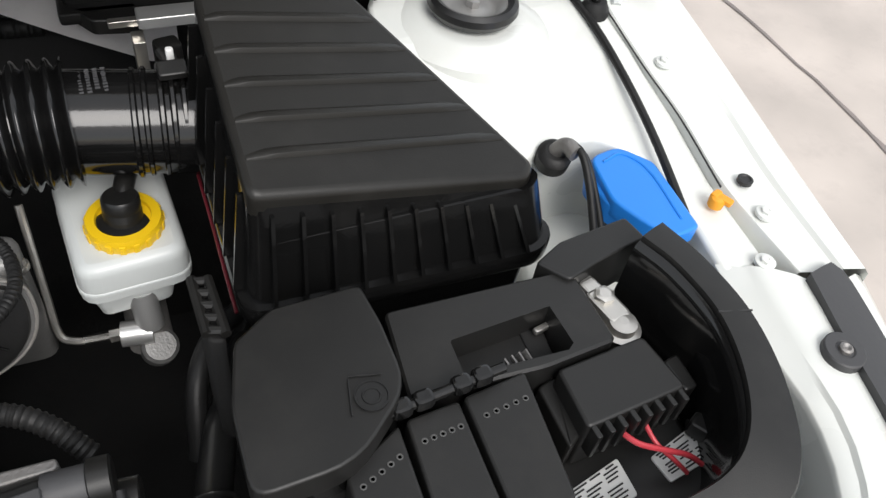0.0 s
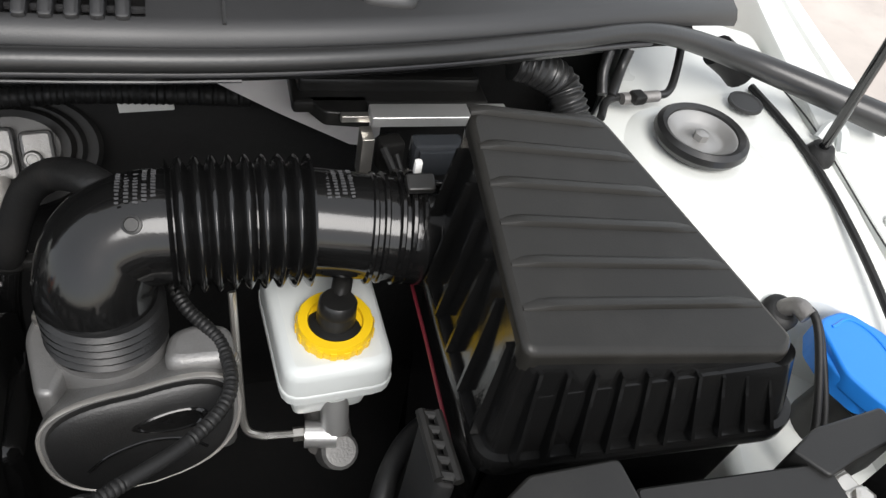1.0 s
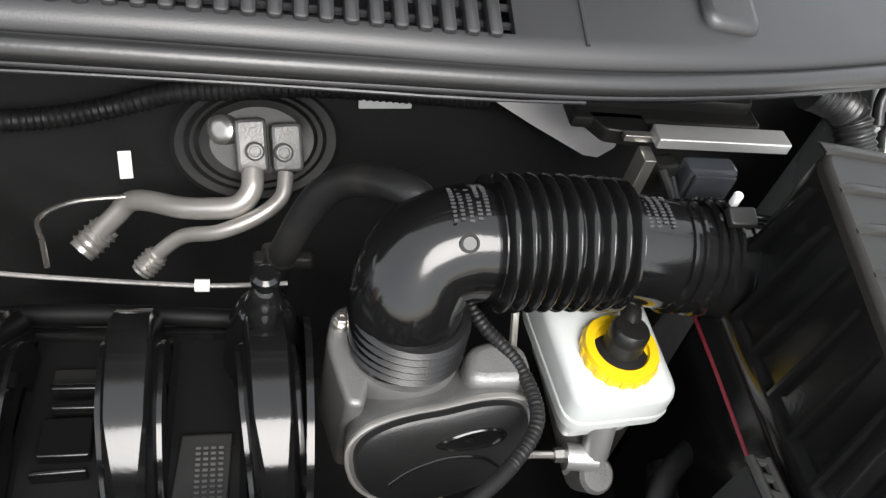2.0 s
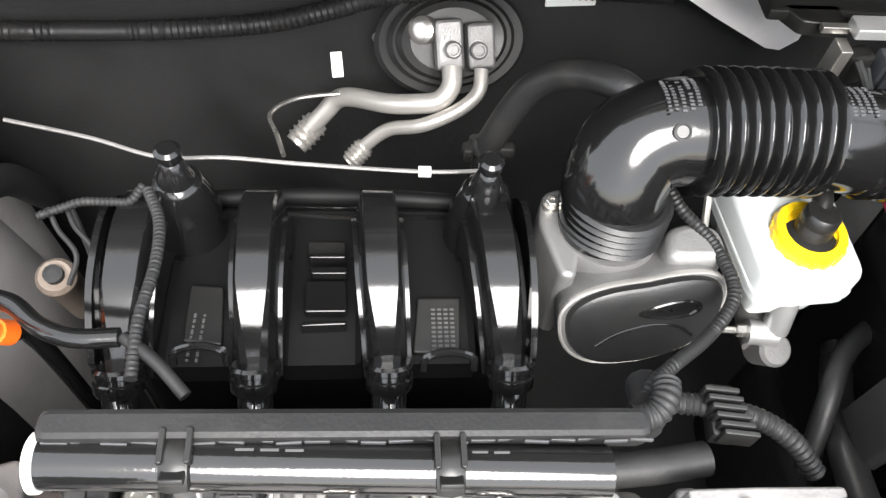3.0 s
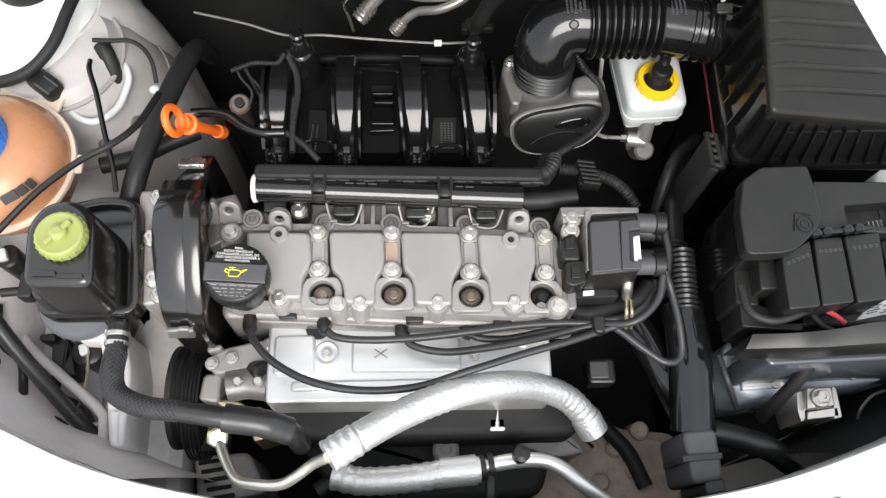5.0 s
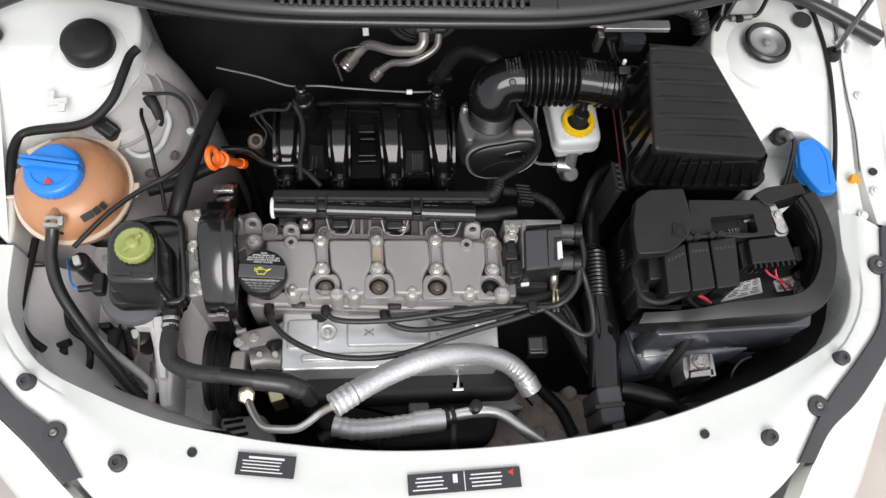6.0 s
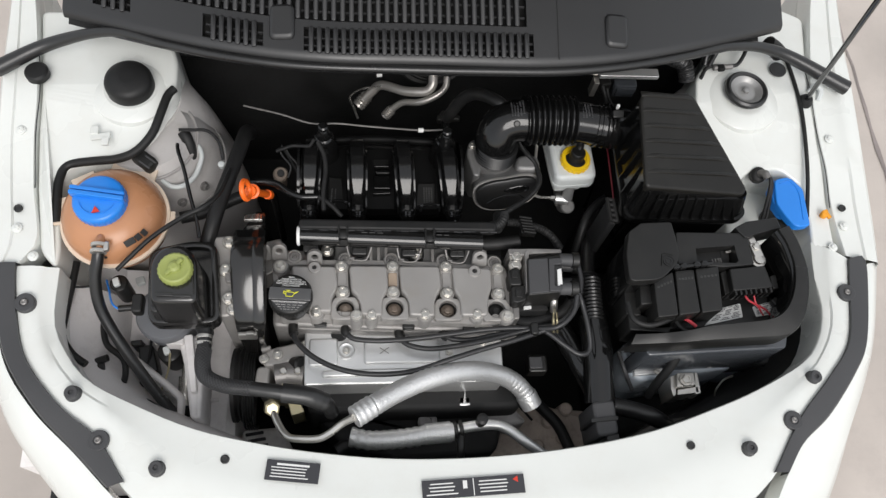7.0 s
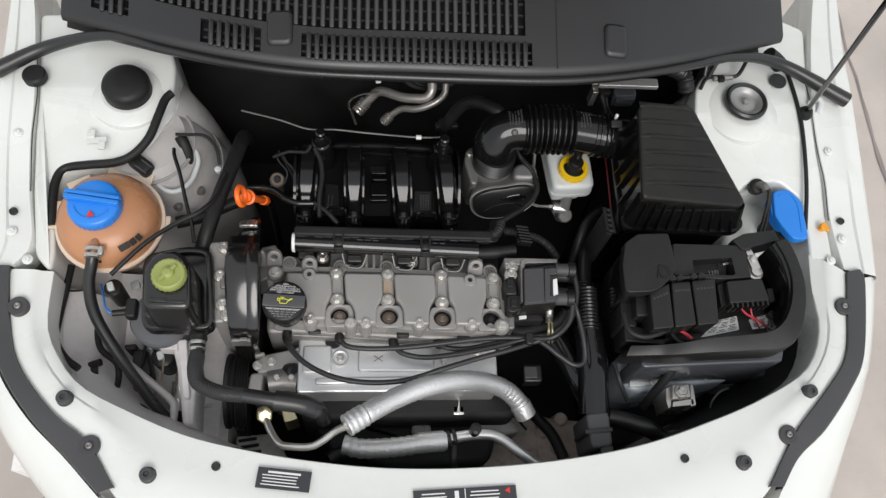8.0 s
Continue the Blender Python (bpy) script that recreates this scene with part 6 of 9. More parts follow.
lathe(bm, tp, [(0.011, -0.03), (0.011, -0.006), (0.0125, -0.004), (0.0125, 0.0), (0.009, 0.001), (0.0085, 0.006), (0.003, 0.007)], n=24)
part("terminal", bm, STEEL, bat)
d = tq - tp
ang = math.degrees(math.atan2(d.y, d.x))
for f, size in ((0.45, (0.026, 0.016, 0.010)), (0.85, (0.018, 0.012, 0.008)), (1.15, (0.014, 0.010, 0.006))):
    bm = B()
    block(bm, tp.lerp(tq, f) + Vector((0, 0, 0.002)), size, (0, 0, ang + 8 * f), edge=0.002)
    part("clamp", bm, STEEL, bat)
bm = B()
lathe(bm, tp.lerp(tq, 0.6) + Vector((0, 0, 0.004)), [(0.0065, 0), (0.0065, 0.006), (0.004, 0.007)], n=6)
part("clamp_nut", bm, STEEL, bat)
for line, r in (([(0.527, -0.030, 0.888), (0.533, -0.042, 0.889), (0.547, -0.048, 0.884), (0.564, -0.053, 0.876), (0.574, -0.058, 0.868)], 0.0017), ([(0.544, -0.033, 0.888), (0.546, -0.044, 0.884), (0.555, -0.053, 0.876), (0.564, -0.059, 0.866)], 0.0014)):
    bm = B()
    tube(bm, line, r, n=8)
    part("wire", bm, RED, bat, "thin red wire")
bm = B()
tube(bm, [(0.582, -0.033, 0.865), (0.592, -0.038, 0.865), (0.595, -0.046, 0.865)], 0.003, n=8)
block(bm, (0.589, -0.042, 0.868), (0.012, 0.022, 0.012), (0, 0, 35))
part("cable_end", bm, BLACK, bat)

cover = thing("battery_cover", "black plastic battery tray cover with a curved duct rim", "battery cover", (0.501, 0.022, 0.750))
bm = B()
edge_out = fillet(ccw([(0.428, 0.068), (0.546, 0.066), (0.547, 0.012), (0.500, 0.008), (0.422, 0.012)]), 0.004, 5)
window = fillet(ccw([(0.455, 0.040), (0.521, 0.046), (0.522, 0.014), (0.455, 0.013)]), 0.005, 5)
near = [min(window, key=lambda w: (w - q).length) for q in edge_out]
loft(bm, [[(q.x, q.y, 0.86) for q in edge_out], [(q.x, q.y, 0.9035) for q in edge_out], [(q.x, q.y, 0.905) for q in inset(edge_out, 0.0015)], [(q.x, q.y, 0.905) for q in near], [(q.x, q.y, 0.860) for q in near]], False, False)
part("bridge", bm, BLACK, cover)
bm = B()
slab(bm, [(0.526, 0.074), (0.548, 0.085), (0.600, 0.092), (0.604, 0.073), (0.562, 0.063), (0.540, 0.056)], 0.87, 0.908, edge=0.0025, corner=0.003)
part("rear_arm", bm, BLACK, cover)
bm = B()
slab(bm, [(0.462, 0.050, 0.885), (0.520, 0.058, 0.885), (0.516, 0.017, 0.885), (0.460, 0.019, 0.885)], 0.85, 0.884, edge=0.001, corner=0.003)
part("window_floor", bm, BLACK, cover)
bm = B()
slab(bm, [(0.505, 0.047, 0.886), (0.520, 0.049, 0.886), (0.517, 0.018, 0.886), (0.504, 0.018, 0.886)], 0.85, 0.8855, edge=0.001, corner=0.002)
part("window_socket", bm, DARK, cover)
bm = B()
block(bm, (0.517, 0.040, 0.890), (0.012, 0.004, 0.004), (0, 0, 12))
part("bright_contact", bm, STEEL, cover)
for k in range(4):
    bm = B()
    block(bm, Vector((0.487, 0.023, 0.890)) + Vector((0.0042 * k, 0.0006 * k, 0.0)), (0.0012, 0.008, 0.005), (8, 14 * k - 20, 10), edge=0.0004)
    part("bright_tab", bm, DULLCAST, cover)
RIM_IN = [(0.588, 0.062, 0.925), (0.597, 0.037, 0.925), (0.600, -0.000, 0.925), (0.592, -0.036, 0.922), (0.577, -0.064, 0.916), (0.554, -0.078, 0.910), (0.512, -0.082, 0.904), (0.459, -0.085, 0.898), (0.428, -0.089, 0.892), (0.390, -0.090, 0.882), (0.351, -0.088, 0.872)]
RIM_OUT = [(0.608, 0.069, 0.925), (0.617, 0.037, 0.925), (0.620, -0.005, 0.925), (0.615, -0.045, 0.920), (0.601, -0.083, 0.912), (0.577, -0.103, 0.904), (0.527, -0.105, 0.898), (0.457, -0.106, 0.890), (0.414, -0.107, 0.884), (0.391, -0.105, 0.876), (0.343, -0.103, 0.866)]
bm = B()
strip(bm, RIM_IN, RIM_OUT, [(0.0, -0.09), (0.0, -0.003), (0.04, 0.0), (0.5, 0.0008), (0.95, 0.0), (1.0, -0.003), (1.02, -0.02), (1.0, -0.042)], n=70)
rim = part("rim", bm, BLACK, cover, sharp=30)
bm = B()
strip(bm, [Vector(q) - Vector((0.005, 0.002, 0.006)) for q in RIM_IN[:7]], [Vector(q) - Vector((0, 0, 0.002)) for q in RIM_IN[:7]], [(0.0, -0.07), (0.0, -0.003), (0.3, 0.0), (0.8, 0.0), (1.0, -0.003)], n=40)
part("inner_lip", bm, GLOSS, cover)
bm = B()
tube(bm, [RIM_IN[2], RIM_OUT[2]], 0.0007, n=6)
part("rim_joint", bm, INK, rim)
bm = B()
slab(bm, [(0.375, -0.088, 0.830), (0.616, -0.082, 0.830), (0.608, -0.104, 0.830), (0.509, -0.107, 0.830), (0.379, -0.112, 0.830)], 0.70, 0.835, edge=0.004, corner=0.006)
ledge = part("front_ledge", bm, CASING, cover)
LUGS = [(0.391, -0.091, 0.845), (0.594, -0.086, 0.845)]
for i in range(6):
    bm = B()
    block(bm, Vector(LUGS[0]).lerp(Vector(LUGS[1]), i / 5), (0.012, 0.008, 0.02), edge=0.002)
    part("lug", bm, BLACK, ledge)

fuse = thing("fuse_box", "black fuse box with a rounded plain lid", "fuse box", (0.374, 0.022, 0.840))
LIDF = [(0.336, 0.024, 0.922), (0.345, 0.060, 0.922), (0.367, 0.075, 0.922), (0.416, 0.077, 0.922), (0.419, 0.050, 0.922), (0.419, 0.011, 0.922), (0.384, -0.020, 0.922), (0.335, -0.022, 0.922)]
bm = B()
slab(bm, LIDF, 0.905, 0.923, edge=0.003, corner=[0.010, 0.016, 0.014, 0.004, 0.004, 0.003, 0.004, 0.004])
lidf = part("lid", bm, BLACK, fuse)
bm = B()
cxy = sum((Vector(q).xy for q in LIDF), Vector((0, 0))) / len(LIDF)
slab(bm, [cxy + (Vector(q).xy - cxy) * 0.92 for q in LIDF], 0.80, 0.908, edge=0.002, corner=0.008)
part("body", bm, GLOSS, fuse)
for poly, z0, z1 in (([(0.364, -0.011, 0.885), (0.385, -0.010, 0.885), (0.382, -0.045, 0.885), (0.361, -0.046, 0.885)], 0.82, 0.886), ([(0.348, 0.001, 0.860), (0.373, 0.000, 0.860), (0.368, -0.056, 0.860), (0.344, -0.052, 0.860)], 0.80, 0.862), ([(0.349, -0.045, 0.870), (0.389, -0.059, 0.870), (0.417, -0.065, 0.870), (0.411, -0.083, 0.870), (0.348, -0.077, 0.870)], 0.80, 0.858)):
    bm = B()
    slab(bm, poly, z0, z1, edge=0.003, corner=0.004)
    part("carrier", bm, BLACK, fuse)
em = Vector((0.400, 0.010, 0.924))
bm = B()
LM = Matrix.Translation(em) @ pose(0, 0, 0, 0, 0, -12)
lathe(bm, (0, 0, 0), [(0.0085, -0.002), (0.0085, 0.0005), (0.0079, 0.0005), (0.0076, -0.0004), (0.0050, -0.0004), (0.0047, 0.0004), (0.0040, 0.0004), (0.0037, -0.0004)], n=28)
block(bm, (-0.002, 0.0115, 0.0), (0.016, 0.0007, 0.0012), edge=0.0003)
block(bm, (-0.0105, 0.0, 0.0), (0.0007, 0.020, 0.0012), edge=0.0003)
turned(bm, LM)
part("lid_emblem", bm, SATIN, lidf)
# three relay blocks in a row with a hinge bar
for poly in ([(0.379, -0.017, 0.905), (0.412, 0.001, 0.905), (0.409, -0.070, 0.905), (0.377, -0.073, 0.905)], [(0.416, 0.002, 0.905), (0.446, 0.004, 0.905), (0.444, -0.066, 0.905), (0.411, -0.070, 0.905)], [(0.449, 0.005, 0.905), (0.487, 0.009, 0.905), (0.480, -0.063, 0.905), (0.447, -0.067, 0.905)]):
    rel = thing("relay_block", "plain black relay cover in the fuse carrier", "relay", (poly[0][0], poly[0][1], 0.85), "relay covers in a row")
    bm = B()
    slab(bm, poly, 0.85, 0.905, edge=0.002, corner=0.003)
    top = part("cover", bm, BLACK, rel)
    a, b, c, d = [Vector(q) for q in poly]
    e0 = a.lerp(b, 0.2) + (d - a) * 0.2
    e1 = a.lerp(b, 0.85) + (c - b) * 0.2
    for k in range(5):
        bm = B()
        q = e0.lerp(e1, k / 4)
        lathe(bm, (q.x, q.y, 0.905), [(0.0018, -0.001), (0.0018, 0.0003), (0.0012, 0.0004), (0.0009, 0.0)], n=10)
        part("relief_dot", bm, DULLRELIEF, top)
HB = [Vector(q) for q in [(0.406, 0.004, 0.912), (0.474, 0.011, 0.912)]]
hb = thing("hinge_bar", "shiny black hinge bar with clips behind the relays", "hinge", HB[0])
bm = B()
tube(bm, HB, 0.003, n=10)
part("bar", bm, GLOSS, hb)
for f in (0.12, 0.3, 0.62, 0.8):
    bm = B()
    block(bm, HB[0].lerp(HB[1], f), (0.011, 0.009, 0.009), (0, 0, 4), edge=0.002)
    part("clip", bm, GLOSS, hb)
hold = thing("fuse_holder", "black fuse holder with a comb of contacts on the battery", "fuse holder", (0.558, 0.008, 0.860))
HP = [(0.506, 0.006, 0.902), (0.565, 0.011, 0.902), (0.571, -0.026, 0.902), (0.505, -0.031, 0.902)]
bm = B()
slab(bm, HP, 0.86, 0.902, edge=0.002, corner=0.0035)
part("cover", bm, BLACK, hold)
fa, fb = Vector(HP[3]), Vector(HP[2])
for i in range(8):
    bm = B()
    q = fa.lerp(fb, (i + 0.5) / 8)
    block(bm, (q.x, q.y - 0.003, 0.890), (0.0035, 0.008, 0.022), (0, 0, 5), edge=0.001)
    part("contact", bm, BLACK, hold)
bm = B()
slab(bm, [(0.497, 0.006, 0.890), (0.510, 0.010, 0.890), (0.509, -0.026, 0.890), (0.497, -0.033, 0.890)], 0.85, 0.888, edge=0.002, corner=0.003)
part("holder_side", bm, BLACK, hold)
bm = B()
slab(bm, [(0.577, -0.001, 0.880), (0.588, 0.001, 0.880), (0.588, -0.022, 0.880), (0.578, -0.023, 0.880)], 0.85, 0.888, edge=0.002, corner=0.003)
part("holder_side", bm, BLACK, hold)

# cables in front of the battery
bm = B()
tube(bm, [(0.343, -0.040, 0.880), (0.347, -0.067, 0.882), (0.366, -0.077, 0.882), (0.388, -0.074, 0.882), (0.413, -0.064, 0.881)], 0.0045, n=10)
single("battery_cable", bm, RUBBER, "black cable looping out of the fuse box", "cable")
bm = B()
tube(bm, [(0.415, -0.059, 0.868), (0.425, -0.078, 0.869), (0.441, -0.089, 0.870)], 0.004, n=10)
single("battery_cable", bm, RUBBER, "short black cable over the tray's edge", "cable")
bm = B()
tube(bm, [(0.426, -0.062, 0.874), (0.439, -0.071, 0.875), (0.447, -0.079, 0.875)], 0.0028, n=8)
single("red_wire", bm, RED, "short red wire end by the relays", "wire")
bm = B()
tube(bm, [(0.437, -0.086, 0.838), (0.442, -0.097, 0.812), (0.433, -0.116, 0.786), (0.419, -0.135, 0.751), (0.415, -0.146, 0.716)], 0.0075, n=12)
single("battery_cable", bm, RUBBER, "thick black cable hanging in front of the battery", "cable")
lamp = thing("headlamp_housing", "grey-blue plastic back of the headlamp", "headlamp", (0.543, -0.060, 0.600))
bm = B()
slab(bm, [(0.375, -0.059, 0.735), (0.420, -0.050, 0.735), (0.669, -0.048, 0.735), (0.641, -0.100, 0.735), (0.595, -0.099, 0.735), (0.573, -0.094, 0.735), (0.561, -0.107, 0.735), (0.392, -0.127, 0.735), (0.374, -0.103, 0.735)], 0.60, 0.735, edge=0.012, corner=0.016)
shell = part("shell", bm, LAMP, lamp)
bm = B()
slab(bm, [(0.388, -0.110, 0.738), (0.437, -0.108, 0.738), (0.438, -0.115, 0.738), (0.387, -0.118, 0.738)], 0.72, 0.741, edge=0.002, corner=0.002)
part("edge_rib", bm, ALU, lamp, "pale edge of the housing")
bm = B()
slab(bm, [(0.498, -0.100, 0.738), (0.564, -0.097, 0.738), (0.564, -0.105, 0.738), (0.499, -0.107, 0.738)], 0.72, 0.741, edge=0.002, corner=0.002)
part("edge_rib", bm, ALU, lamp, "pale edge of the housing")
bm = B()
slab(bm, [(0.588, -0.072, 0.740), (0.653, -0.063, 0.740), (0.651, -0.102, 0.740), (0.600, -0.109, 0.740), (0.585, -0.097, 0.740)], 0.70, 0.742, edge=0.006, corner=0.01)
part("dark_cap", bm, BLACK, lamp, "black bulb cap")
bm = B()
tube(bm, [(0.366, -0.077, 0.740), (0.372, -0.109, 0.740), (0.394, -0.132, 0.700)], 0.0035, n=8)
part("wire", bm, GREYRUBBER, lamp)
for x, y, z in [(0.427, -0.111, 0.738), (0.520, -0.102, 0.738)]:
    placed("screw", SMALLBOLT, upright((x, y, 0.7405)), shell)
bk = thing("steel_bracket", "bright steel bracket with a bolt ahead of the battery", "bracket", (0.490, -0.124, 0.700))
bm = B()
slab(bm, [(0.450, -0.122, 0.765), (0.479, -0.121, 0.765), (0.479, -0.143, 0.765), (0.446, -0.146, 0.765)], 0.70, 0.766, edge=0.003, corner=0.003)
part("plate", bm, STEEL, bk)
for poly in ([(0.442, -0.125, 0.755), (0.453, -0.122, 0.755), (0.447, -0.155, 0.755), (0.442, -0.159, 0.755), (0.440, -0.146, 0.755)], [(0.485, -0.118, 0.755), (0.490, -0.120, 0.755), (0.490, -0.154, 0.755), (0.480, -0.156, 0.755)], [(0.451, -0.147, 0.750), (0.487, -0.142, 0.750), (0.487, -0.153, 0.750), (0.449, -0.156, 0.750)]):
    bm = B()
    slab(bm, poly, 0.70, 0.756, edge=0.002, corner=0.002)
    part("flange", bm, STEEL, bk)
placed("bolt", BOLT, upright((0.462, -0.134, 0.767)) @ Matrix.Scale(1.2, 4), bk)
bm = B()
tube(bm, [(0.443, -0.133, 0.700), (0.445, -0.143, 0.700), (0.459, -0.147, 0.700)], 0.003, n=8)
part("hook", bm, STEEL, bk)
bm = B()
tube(bm, [(0.537, -0.151, 0.700), (0.536, -0.139, 0.715), (0.550, -0.124, 0.720), (0.568, -0.117, 0.720)], 0.0018, n=6)
single("thin_wire", bm, STEEL, "pale thin wire behind the headlamp", "wire")
bm = B()
slab(bm, [(0.596, -0.110, 0.700), (0.669, -0.099, 0.700), (0.687, -0.090, 0.700), (0.633, -0.140, 0.700), (0.566, -0.153, 0.700)], 0.60, 0.70, edge=0.01, corner=0.012)
single("lamp_cover", bm, DARK, "dark cover low behind the headlamp", "cover")
bm = B()
lathe(bm, (0.653, -0.104, 0.750), [(0.020, -0.06), (0.020, -0.004), (0.016, 0.0), (0.004, 0.001)], axis=(-0.3, 0.2, 1), n=24)
single("washer_pump", bm, DULLCAST, "grey round plug in the bay corner", "plug")
# ---------------------------------------------------------------- coolant tank
ct = thing("coolant_tank", "brown-tinted round coolant tank with a blue cap", "coolant tank", (-0.439, 0.114, 0.780))
TC = Vector((-0.435, 0.113, 0.862))
AX = Vector((-0.02, -0.06, 1)).normalized()
TM = Matrix.Translation(TC) @ axes(AX).to_4x4()
bm = B()
lathe(bm, TC, [(0.0273, -0.075), (0.0546, -0.060), (0.0710, -0.03), (0.0755, 0.0)], axis=AX, n=56)
part("lower_half", bm, TAN, ct)
bm = B()
lathe(bm, TC, [(0.0760, 0.0), (0.0755, 0.010), (0.0714, 0.024), (0.0628, 0.036), (0.0510, 0.045), (0.0400, 0.049), (0.0346, 0.050)], axis=AX, n=56)
upper = part("upper_half", bm, TAN, ct)
bm = B()
lathe(bm, TC, [(0.0737, -0.003), (0.0805, -0.003), (0.0814, 0.0), (0.0805, 0.003), (0.0737, 0.003)], axis=AX, n=56, cap=False)
seam = part("seam", bm, CREAM, ct)
for x, y, sx, sy, turn in ((-0.079, 0.012, 0.028, 0.046, 10), (0.081, 0.0, 0.013, 0.022, 0), (0.018, 0.078, 0.07, 0.028, -12), (-0.055, 0.067, 0.036, 0.014, 30)):
    bm = B()
    block(bm, TC + Vector((x, y, 0.0)), (sx, sy, 0.005), (-3, 1, turn), edge=0.002)
    part("mounting_ear", bm, CREAM, ct)
bm = B()
KC = Vector((-0.442, 0.114, 0.905))
lathe(bm, KC, [(0.0309, -0.012), (0.0355, -0.004), (0.0378, 0.0), (0.0378, 0.018), (0.0364, 0.022), (0.0328, 0.0245), (0.0137, 0.025)], axis=AX, n=56)
cap = part("cap", bm, BLUE, ct, "blue screw cap with a grip bar")
for off, h, w in ((0.0085, 0.012, 0.006), (0.0, 0.016, 0.007)):
    bm = B()
    block(bm, KC + AX * 0.027 + Vector((0, off + 0.001, 0)), (0.078, w, h), (3, 1, -8), edge=0.0025)
    part("grip_bar", bm, BLUE, cap)
for k in range(32):
    a = math.tau * k / 32
    bm = B()
    block(bm, (0, 0, 0), (0.0014, 0.0026, 0.014), edge=0.0005)
    turned(bm, Matrix.Translation(KC + AX * 0.010) @ axes(AX).to_4x4() @ pose(0.0376 * math.cos(a), 0.0376 * math.sin(a), 0, 0, 0, math.degrees(a)))
    part("grip_rib", bm, BLUE, cap)
bm = B()
arc = [KC + AX * 0.0252 + Vector((0.026 * math.cos(a), 0.026 * math.sin(a), 0)) for a in (radians(195 + 10 * k) for k in range(15))]
tube(bm, arc, 0.0006, n=6, step=2)
part("moulded_arc", bm, BLUE, cap)
bm = B()
lathe(bm, KC + AX * 0.0252 + Vector((0.0, -0.021, 0.001)), [(0.0065, -0.001), (0.0065, 0.0006), (0.003, 0.0006)], axis=AX, n=3)
part("warning_mark", bm, WARN, cap)
# dark moulded print on the tank
for i, (px, r, size) in enumerate(((-38, 0.0645, (0.010, 0.016)), (-26, 0.0655, (0.010, 0.009)), (-17, 0.067, (0.010, 0.008)), (-75, 0.072, (0.004, 0.012)))):
    a = radians(px)
    bm = B()
    block(bm, (0, 0, 0), (size[0], size[1], 0.002), edge=0.0006)
    turned(bm, TM @ pose(r * math.cos(a), r * math.sin(a), 0.036 - (0.013 if i == 3 else 0), 0, 0, px) @ pose(0, 0, 0, 0, 48 if i < 3 else 66, 0))
    part("print_bar", bm, INK, upper)
NZ = Vector((-0.439, 0.054, 0.905))
bm = B()
tube(bm, [NZ + Vector((0, 0.016, -0.008)), NZ, NZ + Vector((0.001, -0.014, 0.0))], 0.0065, n=14)
part("nozzle", bm, TAN, upper)

ch = thing("coolant_hose", "black rubber coolant hose from the tank down past the rail", "hose", (-0.376, -0.047, 0.750))
LINE = [NZ + Vector((0, -0.004, 0))] + [Vector(q) for q in [(-0.442, 0.032, 0.895), (-0.450, 0.009, 0.870), (-0.449, -0.023, 0.830), (-0.426, -0.065, 0.785), (-0.390, -0.116, 0.730), (-0.354, -0.159, 0.680), (-0.338, -0.185, 0.640)]]
bm = B()
tube(bm, LINE, 0.0086, n=18, step=10)
part("hose", bm, HOSER, ch)
bm = B()
for k in (0, 1):
    lathe(bm, NZ + Vector((0, -0.006 - 0.010 * k, 0)), [(0.0105, -0.003), (0.0118, -0.002), (0.0118, 0.002), (0.0105, 0.003)], axis=(0, -1, -0.1), n=20)
block(bm, NZ + Vector((0.012, -0.010, 0.004)), (0.008, 0.014, 0.008))
part("spring_clamp", bm, STEEL, ch)
bm = B()
tube(bm, [(-0.473, -0.006, 0.740), (-0.468, -0.035, 0.740), (-0.459, -0.053, 0.740), (-0.436, -0.072, 0.740), (-0.429, -0.095, 0.740), (-0.444, -0.118, 0.700)], 0.005, n=10)
single("thin_hose", bm, RUBBER, "thin black hose beside the coolant hose", "hose")

# ---------------------------------------------------------------- fluid reservoir with the green cap
ps = thing("steering_fluid_reservoir", "black box-shaped fluid reservoir with an olive green cap", "reservoir", (-0.329, 0.002, 0.700))
RIM = [(-0.372, -0.057, 0.860), (-0.269, -0.057, 0.860), (-0.281, 0.071, 0.860), (-0.318, 0.076, 0.860), (-0.382, 0.060, 0.860)]
bm = B()
slab(bm, RIM, 0.846, 0.852, edge=0.003, corner=0.016)
tray = part("tray", bm, POLISH, ps)
bm = B()
ring = fillet(ccw([q[:2] for q in RIM]), 0.018, 5)
loft(bm, [[(q.x, q.y, z) for q in inset(ring, d)] for d, z in ((0.0, 0.835), (0.0, 0.858), (0.001, 0.861), (0.003, 0.862), (0.0075, 0.862), (0.0095, 0.861), (0.0105, 0.857), (0.0125, 0.848))], False, False)
part("rim", bm, POLISH, tray, "wide shiny rim")
bm = B()
slab(bm, [(-0.370, -0.044, 0.840), (-0.282, -0.045, 0.840), (-0.291, 0.069, 0.840), (-0.324, 0.077, 0.840), (-0.380, 0.062, 0.840)], 0.74, 0.848, edge=0.004, corner=0.014, draft=-0.02)
part("lower_box", bm, POLISH, ps)
bm = B()
slab(bm, [(-0.353, -0.051, 0.930), (-0.289, -0.052, 0.930), (-0.296, 0.019, 0.930), (-0.317, 0.038, 0.930), (-0.346, 0.033, 0.930), (-0.359, 0.010, 0.930)], 0.845, 0.934, edge=0.007, corner=0.012, draft=0.006)
hump = part("upper_box", bm, POLISH, ps)
bm = B()
slab(bm, [(-0.359, -0.051, 0.900), (-0.298, -0.051, 0.900), (-0.297, -0.040, 0.900), (-0.364, -0.040, 0.900)], 0.845, 0.895, edge=0.006, corner=0.005, draft=0.004)
